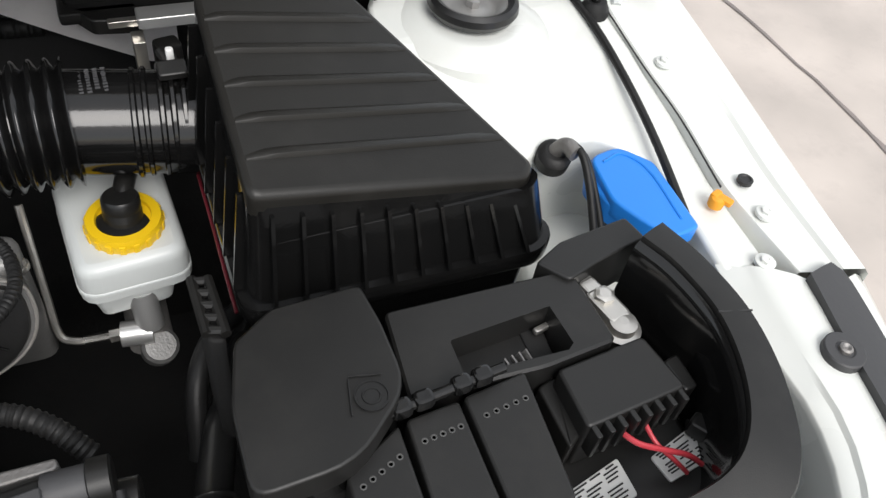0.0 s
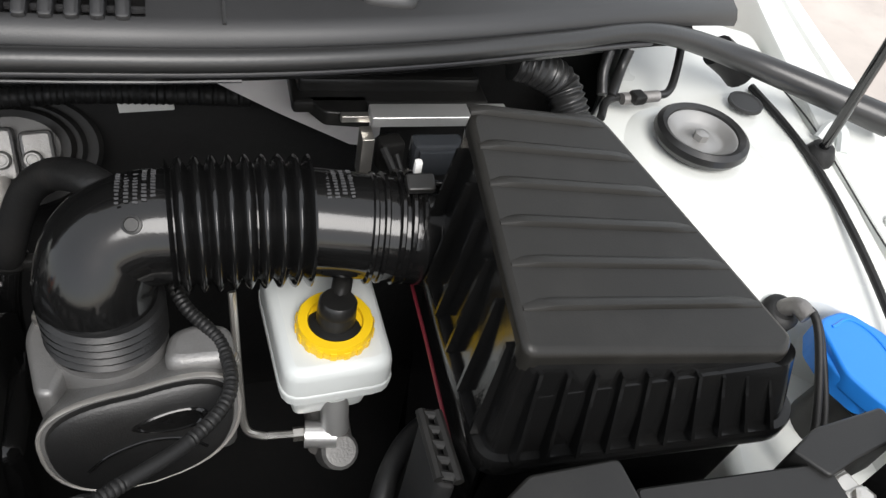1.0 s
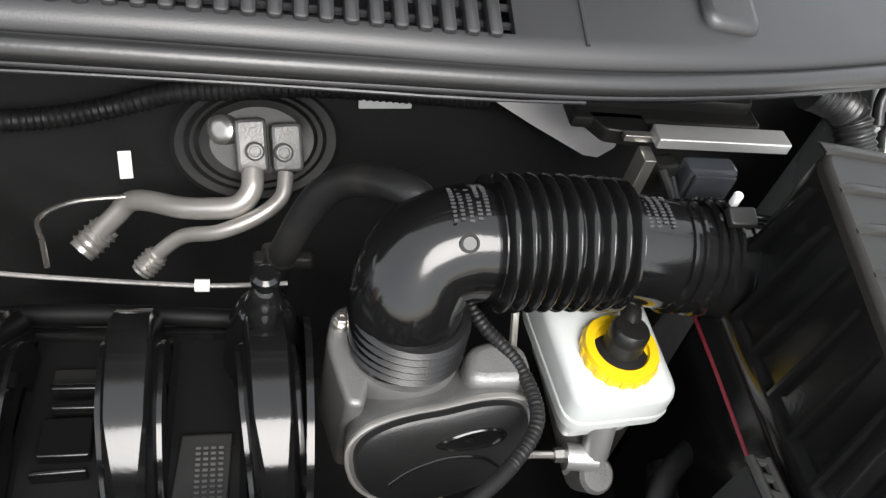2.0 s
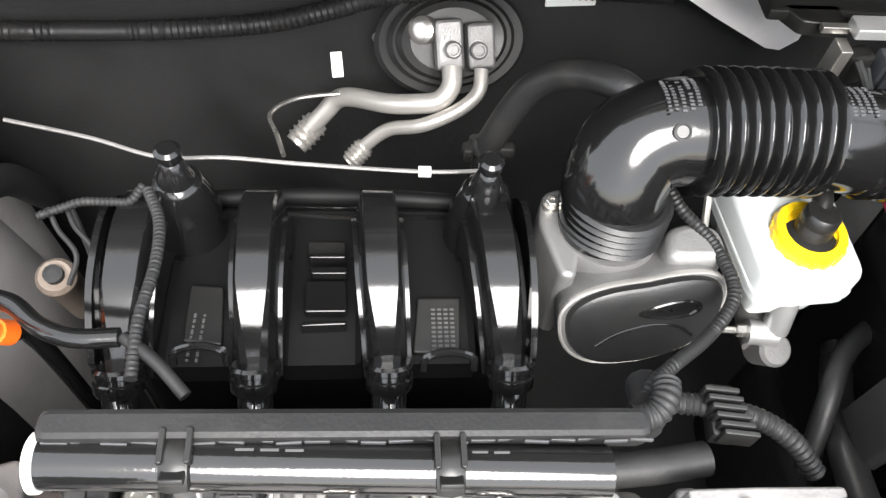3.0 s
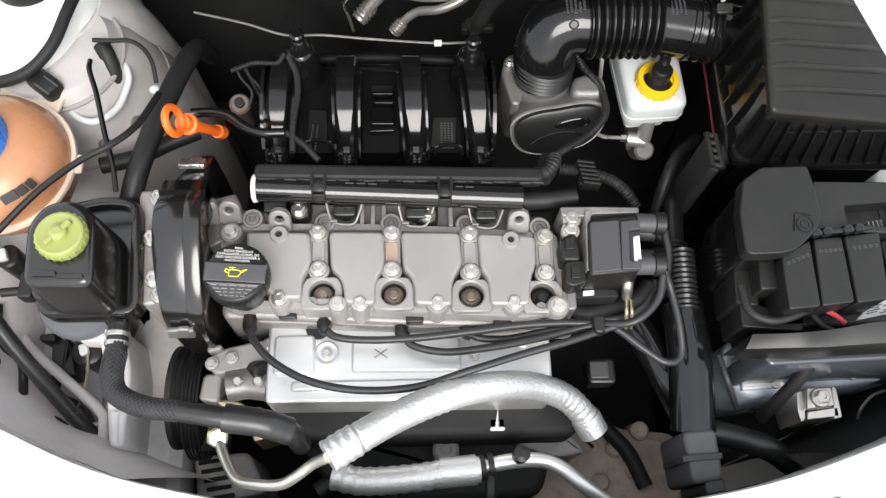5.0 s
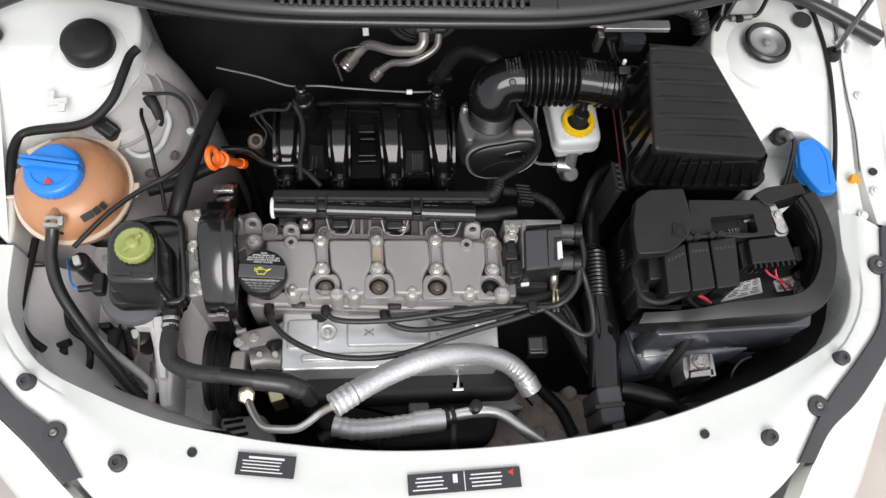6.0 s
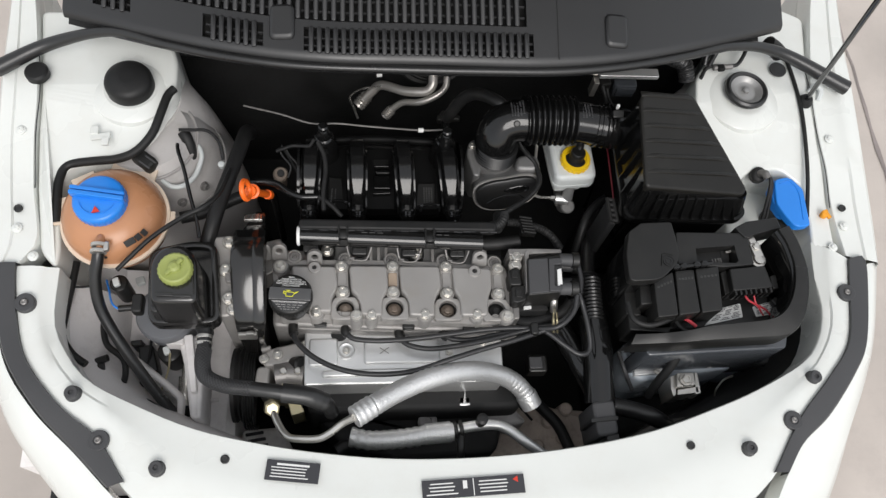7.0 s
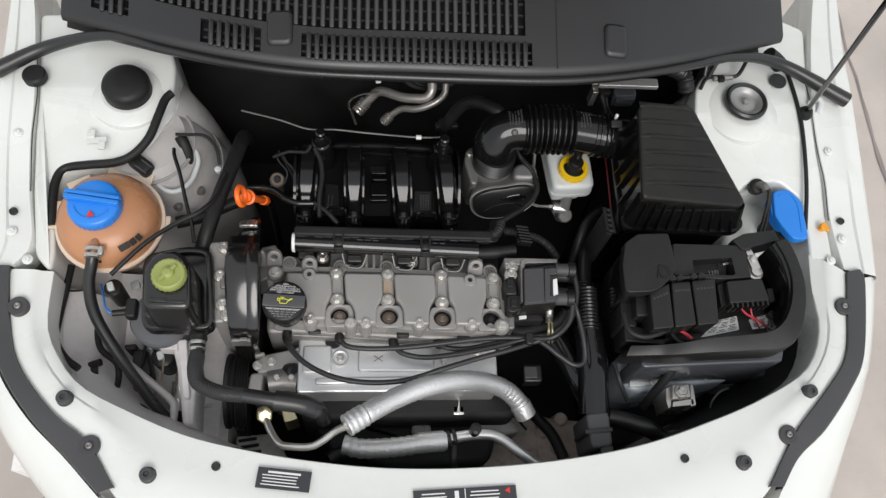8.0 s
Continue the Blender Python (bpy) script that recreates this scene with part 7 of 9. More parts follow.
part("front_step", bm, POLISH, hump)
for poly in ([(-0.344, -0.043, 0.937), (-0.322, -0.043, 0.937), (-0.323, -0.038, 0.937), (-0.345, -0.037, 0.937)], [(-0.321, -0.045, 0.937), (-0.297, -0.045, 0.937), (-0.298, -0.041, 0.937), (-0.322, -0.041, 0.937)]):
    bm = B()
    slab(bm, poly, 0.93, 0.9365, edge=0.001, corner=0.001)
    part("rib", bm, POLISH, hump)
GC = Vector((-0.321, -0.005, 0.944))
bm = B()
lathe(bm, (GC.x, GC.y, 0.930), [(0.020, 0), (0.0225, 0.003), (0.0235, 0.006), (0.0235, 0.013), (0.022, 0.0165), (0.020, 0.0175), (0.016, 0.0165), (0.006, 0.0165)], n=40)
cap = part("cap", bm, GREEN, ps, "olive green screw cap")
bm = B()
block(bm, (GC.x, GC.y, 0.949), (0.030, 0.005, 0.006), (0, 0, 48), edge=0.002)
lathe(bm, (GC.x, GC.y, 0.946), [(0.009, 0), (0.008, 0.005), (0.004, 0.007)], n=16)
part("grip", bm, GREEN, cap)
for k in range(22):
    a = math.tau * k / 22
    bm = B()
    block(bm, (GC.x + 0.0236 * math.cos(a), GC.y + 0.0236 * math.sin(a), 0.9395), (0.0014, 0.0024, 0.007), (0, 0, math.degrees(a)), edge=0.0004)
    part("grip_rib", bm, GREEN, cap)
bm = B()
lathe(bm, (-0.297, -0.056, 0.840), [(0.011, -0.03), (0.011, 0.004), (0.009, 0.006)], n=14)
part("outlet", bm, BLACK, ps)

# engine mount under the reservoir
md = thing("mount_disc", "grey round engine mount under the reservoir", "mount", (-0.340, -0.030, 0.600))
MC = Vector((-0.371, -0.007, 0.765))
bm = B()
lathe(bm, MC, [(0.036, -0.10), (0.042, -0.03), (0.046, -0.012), (0.046, 0.0), (0.043, 0.005), (0.026, 0.006)], n=40)
part("disc", bm, DISC, md)
bm = B()
slab(bm, [(-0.354, -0.045, 0.745), (-0.326, -0.031, 0.745), (-0.312, -0.084, 0.745), (-0.310, -0.170, 0.745), (-0.326, -0.169, 0.745), (-0.342, -0.083, 0.745)], 0.60, 0.74, edge=0.006, corner=0.012)
arm = part("arm", bm, PRIMER, md, "pale painted mount arm")
bm = B()
slab(bm, [(-0.343, -0.040, 0.755), (-0.329, -0.038, 0.755), (-0.316, -0.132, 0.755), (-0.326, -0.132, 0.755)], 0.70, 0.755, edge=0.004, corner=0.004)
part("arm_rib", bm, PRIMER, arm)
bm = B()
slab(bm, [(-0.369, -0.045, 0.750), (-0.344, -0.039, 0.750), (-0.343, -0.053, 0.750), (-0.372, -0.052, 0.750)], 0.70, 0.748, edge=0.003, corner=0.003)
part("arm_lip", bm, PRIMER, arm)

pc = thing("plug_connector", "black electrical plug on the reservoir", "connector", (-0.398, -0.019, 0.830))
bm = B()
block(bm, (-0.396, -0.016, 0.830), (0.016, 0.03, 0.02), edge=0.003)
part("housing", bm, BLACK, pc)
bm = B()
tube(bm, [(-0.424, -0.022, 0.830), (-0.402, -0.020, 0.830)], 0.005, n=10)
part("boot", bm, BLACK, pc)
bm = B()
tube(bm, [(-0.400, -0.019, 0.830), (-0.420, -0.023, 0.830), (-0.434, -0.014, 0.830), (-0.444, 0.010, 0.820), (-0.453, 0.032, 0.810)], 0.0016, n=6)
part("wire", bm, BLUE, pc, "thin blue wire")

# braided hose from the reservoir
ph = thing("braided_hose", "black braided hose from the reservoir across the engine's front", "hose", (-0.267, -0.113, 0.740))
LINE = [(-0.294, -0.062, 0.840), (-0.293, -0.091, 0.842), (-0.293, -0.114, 0.845), (-0.286, -0.133, 0.845), (-0.259, -0.147, 0.848), (-0.221, -0.153, 0.850), (-0.178, -0.160, 0.850), (-0.141, -0.165, 0.845), (-0.117, -0.171, 0.830), (-0.108, -0.180, 0.800)]
bm = B()
tube(bm, LINE, 0.0108, n=18, step=14, rfun=ribbed(0.0106, 0.0003, 0.003))
hose = part("hose", bm, HOSER, ph)
def braid(bm, line, r, pitch=0.02, strands=7):
    """Crossed threads wound round a hose."""
    path = spline(line, 24)
    length, up = [0.0], Vector((0.1, 0.2, 0.97))
    frames_of = []
    for i, p in enumerate(path):
        if i:
            length.append(length[-1] + (p - path[i - 1]).length)
        d = (path[min(i + 1, len(path) - 1)] - path[max(i - 1, 0)]).normalized()
        a = (up - d * up.dot(d)).normalized()
        frames_of.append((p, a, d.cross(a)))
        up = a
    for hand in (1, -1):
        for k in range(strands):
            pts = []
            for (p, a, b), s in zip(frames_of, length):
                w = hand * s / pitch * math.tau + k * math.tau / strands
                pts.append(p + (a * math.cos(w) + b * math.sin(w)) * r)
            rows = [[q + Vector((0, 0, 0.0005)), q + Vector((0.0007, 0, -0.0003)), q + Vector((-0.0007, 0, -0.0003))] for q in pts]
            loft(bm, rows)
    return bm
bm = braid(B(), LINE[1:6], 0.0109, 0.055, 12)
tagged(part("braid", bm, GREYRUBBER, hose, "grey woven braid"), kind="stuff")
bm = B()
tube(bm, LINE[6:9], 0.0145, n=18, step=10, rfun=ribbed(0.0138, 0.0004, 0.004))
part("sleeve", bm, HOSER, ph)
for k in (0.010, 0.020):
    bm = B()
    lathe(bm, Vector(LINE[0]) + Vector((0, -k, 0)), [(0.0112, -0.003), (0.0122, -0.002), (0.0122, 0.002), (0.0112, 0.003)], axis=(0, -1, 0), n=20)
    part("clamp", bm, STEEL, ph)
bm = B()
for k in range(6):
    block(bm, Vector(LINE[0]) + Vector((0.001, -0.032 - 0.006 * k, 0.0105)), (0.003, 0.004, 0.0008), edge=0.0002)
tagged(part("print_bar", bm, WHITE, hose), kind="stuff")

# low things by the left rail
st = thing("steel_strut", "steel tube with a sleeve beside the engine mount", "tube", (-0.354, -0.120, 0.660))
bm = B()
tube(bm, [(-0.346, -0.033, 0.700), (-0.344, -0.091, 0.700), (-0.351, -0.158, 0.660)], 0.008, n=14)
part("tube", bm, STEEL, st)
bm = B()
tube(bm, [(-0.347, -0.090, 0.690), (-0.348, -0.135, 0.680)], 0.0115, n=18)
part("sleeve", bm, STEEL, st)
bm = B()
tube(bm, [(-0.347, -0.131, 0.680), (-0.351, -0.147, 0.670)], 0.0125, n=18)
part("boot", bm, BLACK, st)
for c, r, h in (((-0.432, 0.024, 0.820), 0.0135, 0.028), ((-0.372, -0.055, 0.720), 0.018, 0.03), ((-0.412, -0.135, 0.680), 0.036, 0.03)):
    pg = thing("plug_connector", "small black electrical plug low in the bay", "connector", c, "plugs low in the bay")
    bm = B()
    lathe(bm, c, [(r * 0.9, -h * 2), (r, -0.008), (r, -0.002), (r * 0.85, 0.0), (r * 0.2, 0.001)], n=20)
    part("housing", bm, BLACK, pg)
    if r < 0.03:
        bm = B()
        block(bm, Vector(c) + Vector((-0.002, -0.001 if h < 0.032 else 0.024, 0.004)), (0.010, 0.014, 0.008), (0, 0, 20), edge=0.002)
        part("white_insert", bm, MILKY, pg)
bm = B()
tube(bm, [(-0.367, -0.062, 0.730), (-0.372, -0.084, 0.710), (-0.389, -0.114, 0.680), (-0.409, -0.124, 0.660)], 0.0018, n=6)
single("thin_wire", bm, GOLD, "thin yellowish wire from a low plug", "wire")
for poly, z0, z1 in (([(-0.428, -0.034, 0.690), (-0.405, -0.035, 0.690), (-0.393, -0.078, 0.690), (-0.422, -0.082, 0.690)], 0.655, 0.69), ([(-0.440, -0.030, 0.700), (-0.420, -0.028, 0.700), (-0.419, -0.038, 0.700), (-0.437, -0.039, 0.700)], 0.66, 0.70), ([(-0.481, -0.072, 0.670), (-0.451, -0.071, 0.670), (-0.442, -0.111, 0.670), (-0.470, -0.109, 0.670)], 0.64, 0.67), ([(-0.522, -0.074, 0.660), (-0.497, -0.059, 0.660), (-0.489, -0.069, 0.660), (-0.512, -0.084, 0.660)], 0.63, 0.66)):
    bm = B()
    slab(bm, poly, z0, z1, edge=0.003, corner=0.004)
    single("relay_box", bm, BLACK, "small black box bolted low in the bay", "relay", "black boxes low in the bay")
for p in [(-0.395, -0.034, 0.700), (-0.452, -0.112, 0.675), (-0.511, -0.072, 0.665), (-0.420, -0.103, 0.665)]:
    placed("bolt", SMALLBOLT, upright(p), body)
bm = B()
tube(bm, [(-0.412, -0.085, 0.700), (-0.421, -0.114, 0.680), (-0.435, -0.130, 0.660)], 0.004, n=8)
single("thin_hose", bm, RUBBER, "thin black hose low in the bay", "hose")
bm = B()
tube(bm, [(-0.473, 0.009, 0.700), (-0.469, -0.015, 0.700), (-0.446, -0.047, 0.700), (-0.405, -0.081, 0.700), (-0.357, -0.121, 0.700), (-0.349, -0.138, 0.700), (-0.354, -0.167, 0.680)], 0.0062, n=12)
single("thin_pipe", bm, PRIMER, "pale painted pipe running down beside the coolant hose", "pipe")
bm = B()
block(bm, (-0.419, 0.054, 0.750), (0.014, 0.014, 0.01), (0, 0, 20))
single("white_plug", bm, MILKY, "small white plug end low in the bay", "connector")

# loom along the bay's side wall
wm = thing("side_loom", "black taped loom along the pale side wall of the bay", "wiring loom", (-0.505, 0.067, 0.800))
bm = B()
tube(bm, [(-0.505, 0.067, 0.800), (-0.507, 0.027, 0.800), (-0.510, -0.018, 0.800), (-0.509, -0.054, 0.800), (-0.492, -0.081, 0.800), (-0.470, -0.098, 0.800)], 0.0055, n=10, step=20, rfun=ribbed(0.0052, 0.0007, 0.0045))
part("conduit", bm, RUBBER, wm)
bm = B()
tube(bm, [(-0.510, 0.026, 0.800), (-0.495, 0.027, 0.795), (-0.479, 0.031, 0.790)], 0.0018, n=8)
part("branch_wire", bm, RUBBER, wm)
bm = B()
tube(bm, [(-0.482, -0.083, 0.750), (-0.468, -0.079, 0.752), (-0.454, -0.075, 0.755)], 0.0058, n=12)
part("plug", bm, BLACK, wm)
bm = B()
tube(bm, [(-0.406, -0.025, 0.700), (-0.407, -0.047, 0.695), (-0.412, -0.077, 0.685), (-0.420, -0.108, 0.675)], 0.0022, n=8)
single("thin_wire", bm, RUBBER, "thin black wire hanging from the low boxes", "wire")
# along the strut tower
bm = B()
tube(bm, [(-0.335, 0.258, 0.845), (-0.326, 0.252, 0.845), (-0.320, 0.235, 0.844), (-0.323, 0.216, 0.842), (-0.329, 0.199, 0.840), (-0.342, 0.184, 0.840), (-0.356, 0.178, 0.842), (-0.371, 0.183, 0.844), (-0.385, 0.198, 0.848), (-0.391, 0.212, 0.852)], 0.0042, n=12)
single("white_tube", bm, MILKY, "pale curved plastic tube beside the strut tower", "tube")
bm = B()
tube(bm, [(-0.350, 0.258, 0.885), (-0.332, 0.259, 0.883), (-0.311, 0.261, 0.880), (-0.297, 0.255, 0.874), (-0.287, 0.240, 0.868), (-0.283, 0.220, 0.857)], 0.0026, n=8)
single("wheel_sensor_wire", bm, RUBBER, "thin black wire looping beside the tower", "wire")
bm = B()
lathe(bm, (-0.286, 0.214, 0.850), [(0.005, -0.003), (0.0055, 0.004), (0.003, 0.005)], n=12)
single("wire_tip", bm, MILKY, "white tip of the looping wire", "clip")
rod = thing("thin_rod", "thin black rod in a socket beside the tower", "rod", (-0.326, 0.096, 0.820))
bm = B()
tube(bm, [(-0.351, 0.234, 0.880), (-0.347, 0.217, 0.886), (-0.337, 0.189, 0.882), (-0.326, 0.147, 0.873), (-0.315, 0.110, 0.865), (-0.310, 0.082, 0.858)], 0.0030, n=10)
part("rod", bm, GLOSS, rod)
bm = B()
tube(bm, [(-0.346, 0.263, 0.870), (-0.340, 0.252, 0.865), (-0.336, 0.240, 0.852), (-0.338, 0.228, 0.836)], 0.0095, n=14)
part("socket", bm, RUBBER, rod)
bm = B()
block(bm, (-0.342, 0.213, 0.836), (0.007, 0.014, 0.008), (0, 0, 20), edge=0.003)
part("white_insert", bm, MILKY, rod)
bm = B()
tube(bm, [(-0.303, 0.074, 0.835), (-0.292, 0.110, 0.852), (-0.279, 0.160, 0.858), (-0.266, 0.211, 0.856), (-0.258, 0.262, 0.840), (-0.258, 0.310, 0.800), (-0.262, 0.350, 0.730)], 0.0120, n=16)
hh = thing("heater_hose", "thick grey-black rubber heater hose towards the firewall", "hose", (-0.292, 0.110, 0.852))
part("hose", bm, RUBBER, hh)
tcl = thing("trim_clip", "black clip block on the wing edge", "clip", (-0.395, 0.205, 0.875))
bm = B()
block(bm, (-0.400, 0.209, 0.865), (0.040, 0.024, 0.03), (0, 0, -38), edge=0.005)
part("housing", bm, BLACK, tcl)
bm = B()
for k in (-1, 1):
    block(bm, Vector((-0.393, 0.201, 0.881)) + Vector((0.004 * k, 0.005 * k, 0)), (0.022, 0.0025, 0.002), (0, 0, -38), edge=0.0008)
part("ridge", bm, GREYRUBBER, tcl)
WB = Vector((-0.463, 0.236, 0.897))
bm = B()
block(bm, WB, (0.030, 0.010, 0.005), (0, 0, 8), edge=0.002)
block(bm, WB + Vector((-0.009, 0.010, 0.002)), (0.012, 0.014, 0.005), edge=0.002)
block(bm, WB + Vector((0.009, -0.010, 0.002)), (0.011, 0.014, 0.005), edge=0.002)
part("wing_bracket", bm, PAINT, body, "small white bracket welded on the wing")

# seams, studs and wires on the wheel house
WX, WY = -0.405, 0.262
for z, r in ((0.853, 0.078), (0.775, 0.1105)):
    bm = B()
    tube(bm, [(WX + r * math.cos(a), WY + r * math.sin(a), z) for a in (radians(-130 + 10 * k) for k in range(20))], 0.0028, n=8, step=2)
    part("seam", bm, DUSTY, body)
for a, z, r in ((-60, 0.80, 0.102), (-35, 0.80, 0.102), (-10, 0.74, 0.117)):
    placed("bolt", DARKBOLT, upright((WX + r * math.cos(radians(a)), WY + r * math.sin(radians(a)), z), (math.cos(radians(a)), math.sin(radians(a)), 0.4)), body)

# dipstick
dip = thing("oil_dipstick", "orange plastic dipstick handle with a ring", "dipstick", (-0.219, 0.142, 0.830))
D0, D1 = Vector((-0.233, 0.124, 0.933)), Vector((-0.210, 0.170, 0.832))
d = (D1 - D0).normalized()
u = Vector((0, 1, 0)) - d * d.y
u.normalize()
bm = B()
tube(bm, [D0 + d * (0.017 * math.cos(a)) + u * (0.0135 * math.sin(a)) for a in (math.tau * k / 28 for k in range(29))], 0.0040, n=10, step=2)
part("ring", bm, ORANGE, dip)
bm = B()
tube(bm, [D0 + d * 0.018, D0 + d * 0.026, D0 + d * 0.044], 0.0085, n=14)
lathe(bm, D0 + d * 0.030, [(0.0085, -0.003), (0.0115, -0.002), (0.0115, 0.002), (0.0085, 0.003)], axis=d, n=18)
tube(bm, [D0 + d * 0.04, D0 + d * 0.10], 0.0058, n=12)
tube(bm, [D0 + d * 0.100, D1], 0.0078, n=12)
part("grip", bm, ORANGE, dip)
bm = B()
tube(bm, [D1, D1 + Vector((0.004, 0.01, -0.03)), D1 + Vector((0.006, 0.015, -0.2))], 0.006, n=10)
part("guide_tube", bm, GLOSS, dip)
# ---------------------------------------------------------------- ignition coil and leads
coil = thing("ignition_coil", "dark grey ignition coil block with four lead towers", "ignition coil", (0.242, 0.043, 0.800))
bm = B()
slab(bm, [(0.193, 0.037, 0.880), (0.247, 0.043, 0.880), (0.244, -0.021, 0.880), (0.189, -0.026, 0.880)], 0.82, 0.878, edge=0.003, corner=0.005, draft=0.002)
blockc = part("block", bm, BLACK, coil)
bm = B()
slab(bm, [(0.194, 0.033, 0.884), (0.225, 0.035, 0.884), (0.222, -0.021, 0.884), (0.191, -0.024, 0.884)], 0.87, 0.881, edge=0.0015, corner=0.002)
part("top_plate", bm, GREYRUBBER, blockc)
bm = B()
slab(bm, [(0.226, 0.033, 0.884), (0.246, 0.035, 0.884), (0.246, 0.024, 0.884), (0.234, 0.023, 0.884), (0.231, -0.012, 0.884), (0.243, -0.012, 0.884), (0.242, -0.021, 0.884), (0.222, -0.021, 0.884)], 0.87, 0.8825, edge=0.0015, corner=0.002)
part("raised_frame", bm, GREYRUBBER, blockc)
bm = B()
slab(bm, [(0.234, 0.022, 0.884), (0.246, 0.023, 0.884), (0.243, -0.011, 0.884), (0.232, -0.012, 0.884)], 0.86, 0.8795, edge=0.001, corner=0.001)
part("recess", bm, INK, blockc)
bm = B()
slab(bm, [(0.238, 0.016, 0.890), (0.245, 0.018, 0.890), (0.244, -0.011, 0.890), (0.236, -0.013, 0.890)], 0.855, 0.880, edge=0.001, corner=0.0015)
part("white_tag", bm, WHITE, blockc)
for ends, r in (([(0.245, 0.036, 0.870), (0.275, 0.035, 0.870)], 0.0105), ([(0.240, -0.012, 0.870), (0.268, -0.012, 0.870)], 0.0105), ([(0.254, 0.039, 0.840), (0.284, 0.036, 0.840)], 0.0095), ([(0.252, 0.008, 0.840), (0.279, 0.008, 0.840)], 0.0095)):
    bm = B()
    tube(bm, ends, r, n=16)
    tower = part("tower", bm, GREYRUBBER, blockc)
    bm = B()
    e0, e1 = Vector(ends[0]), Vector(ends[1])
    lathe(bm, e1 - (e1 - e0).normalized() * 0.004, [(r, -0.006), (r * 1.18, -0.005), (r * 1.18, 0.005), (r, 0.006)], axis=e1 - e0, n=18)
    part("collar", bm, BLACK, tower)
bm = B()
slab(bm, [(0.166, 0.057, 0.868), (0.202, 0.057, 0.868), (0.252, 0.056, 0.868), (0.252, 0.049, 0.868), (0.202, 0.048, 0.868), (0.197, 0.045, 0.868), (0.167, 0.046, 0.868)], 0.82, 0.868, edge=0.003, corner=0.003)
part("bracket", bm, DULLCAST, coil, "cast bracket behind the coil")
bm = B()
slab(bm, [(0.171, 0.052, 0.858), (0.187, 0.052, 0.858), (0.185, 0.023, 0.858), (0.170, 0.022, 0.858)], 0.80, 0.858, edge=0.003, corner=0.004)
pad = part("bolt_pad", bm, CAST, coil)
for x, y, z in [(0.179, 0.045, 0.860), (0.177, 0.032, 0.860)]:
    placed("bolt", BOLT, pose(x, y, 0.858) @ Matrix.Scale(1.15, 4), pad)
bm = B()
slab(bm, [(0.192, 0.051, 0.860), (0.198, 0.051, 0.860), (0.193, -0.018, 0.860), (0.188, -0.018, 0.860)], 0.80, 0.872, edge=0.002, corner=0.002)
part("side_plate", bm, DULLCAST, coil, "bright side plate of the coil")
for poly, z1 in (([(0.164, 0.019, 0.866), (0.171, 0.025, 0.866), (0.182, 0.025, 0.866), (0.184, -0.004, 0.866), (0.165, -0.004, 0.866)], 0.866), ([(0.168, -0.004, 0.862), (0.190, -0.002, 0.862), (0.190, -0.027, 0.862), (0.175, -0.032, 0.862), (0.167, -0.029, 0.862)], 0.862)):
    bm = B()
    slab(bm, poly, 0.80, z1, edge=0.003, corner=0.004)
    plug = part("plug", bm, BLACK, coil, "black plug with a clip")
    cx, cy = sum(q[0] for q in poly) / len(poly), sum(q[1] for q in poly) / len(poly)
    bm = B()
    block(bm, (cx, cy + 0.002, z1 + 0.001), (0.010, 0.014, 0.004), edge=0.0008)
    part("clip", bm, BLACK, plug)
    for k in (-1, 1):
        bm = B()
        block(bm, (cx + 0.0025 * k, cy + 0.004, z1 + 0.0031), (0.0018, 0.003, 0.0006), edge=0.0002)
        part("slot", bm, INK, plug)
bm = B()
slab(bm, [(0.177, -0.023, 0.830), (0.228, -0.025, 0.830), (0.230, -0.034, 0.830), (0.180, -0.035, 0.830)], 0.78, 0.832, edge=0.003, corner=0.003)
lower = part("lower_bracket", bm, DARK, coil)
bm = B()
slab(bm, [(0.190, -0.028, 0.835), (0.202, -0.027, 0.835), (0.202, -0.032, 0.835), (0.190, -0.033, 0.835)], 0.82, 0.836, edge=0.001, corner=0.001)
part("white_clip", bm, WHITE, lower)
for ends, mat, r in (([(0.240, -0.010, 0.840), (0.238, -0.024, 0.840), (0.241, -0.030, 0.820)], STEEL, 0.006), ([(0.241, -0.034, 0.820), (0.239, -0.049, 0.820), (0.245, -0.057, 0.790)], GOLD, 0.0022), ([(0.246, -0.034, 0.820), (0.245, -0.049, 0.820), (0.251, -0.057, 0.790)], GOLD, 0.0018)):
    bm = B()
    tube(bm, ends, r, n=10)
    part("terminal_wire", bm, mat, lower)
bm = B()
tube(bm, [(0.180, -0.035, 0.800), (0.200, -0.040, 0.800), (0.226, -0.035, 0.800), (0.257, -0.025, 0.800), (0.273, -0.008, 0.800)], 0.009, n=12)
part("cable", bm, RUBBER, coil)
bm = B()
tube(bm, [(0.192, -0.043, 0.790), (0.218, -0.047, 0.790), (0.249, -0.041, 0.790), (0.271, -0.027, 0.790), (0.284, -0.002, 0.790)], 0.006, n=12)
part("cable", bm, HOSER, coil)

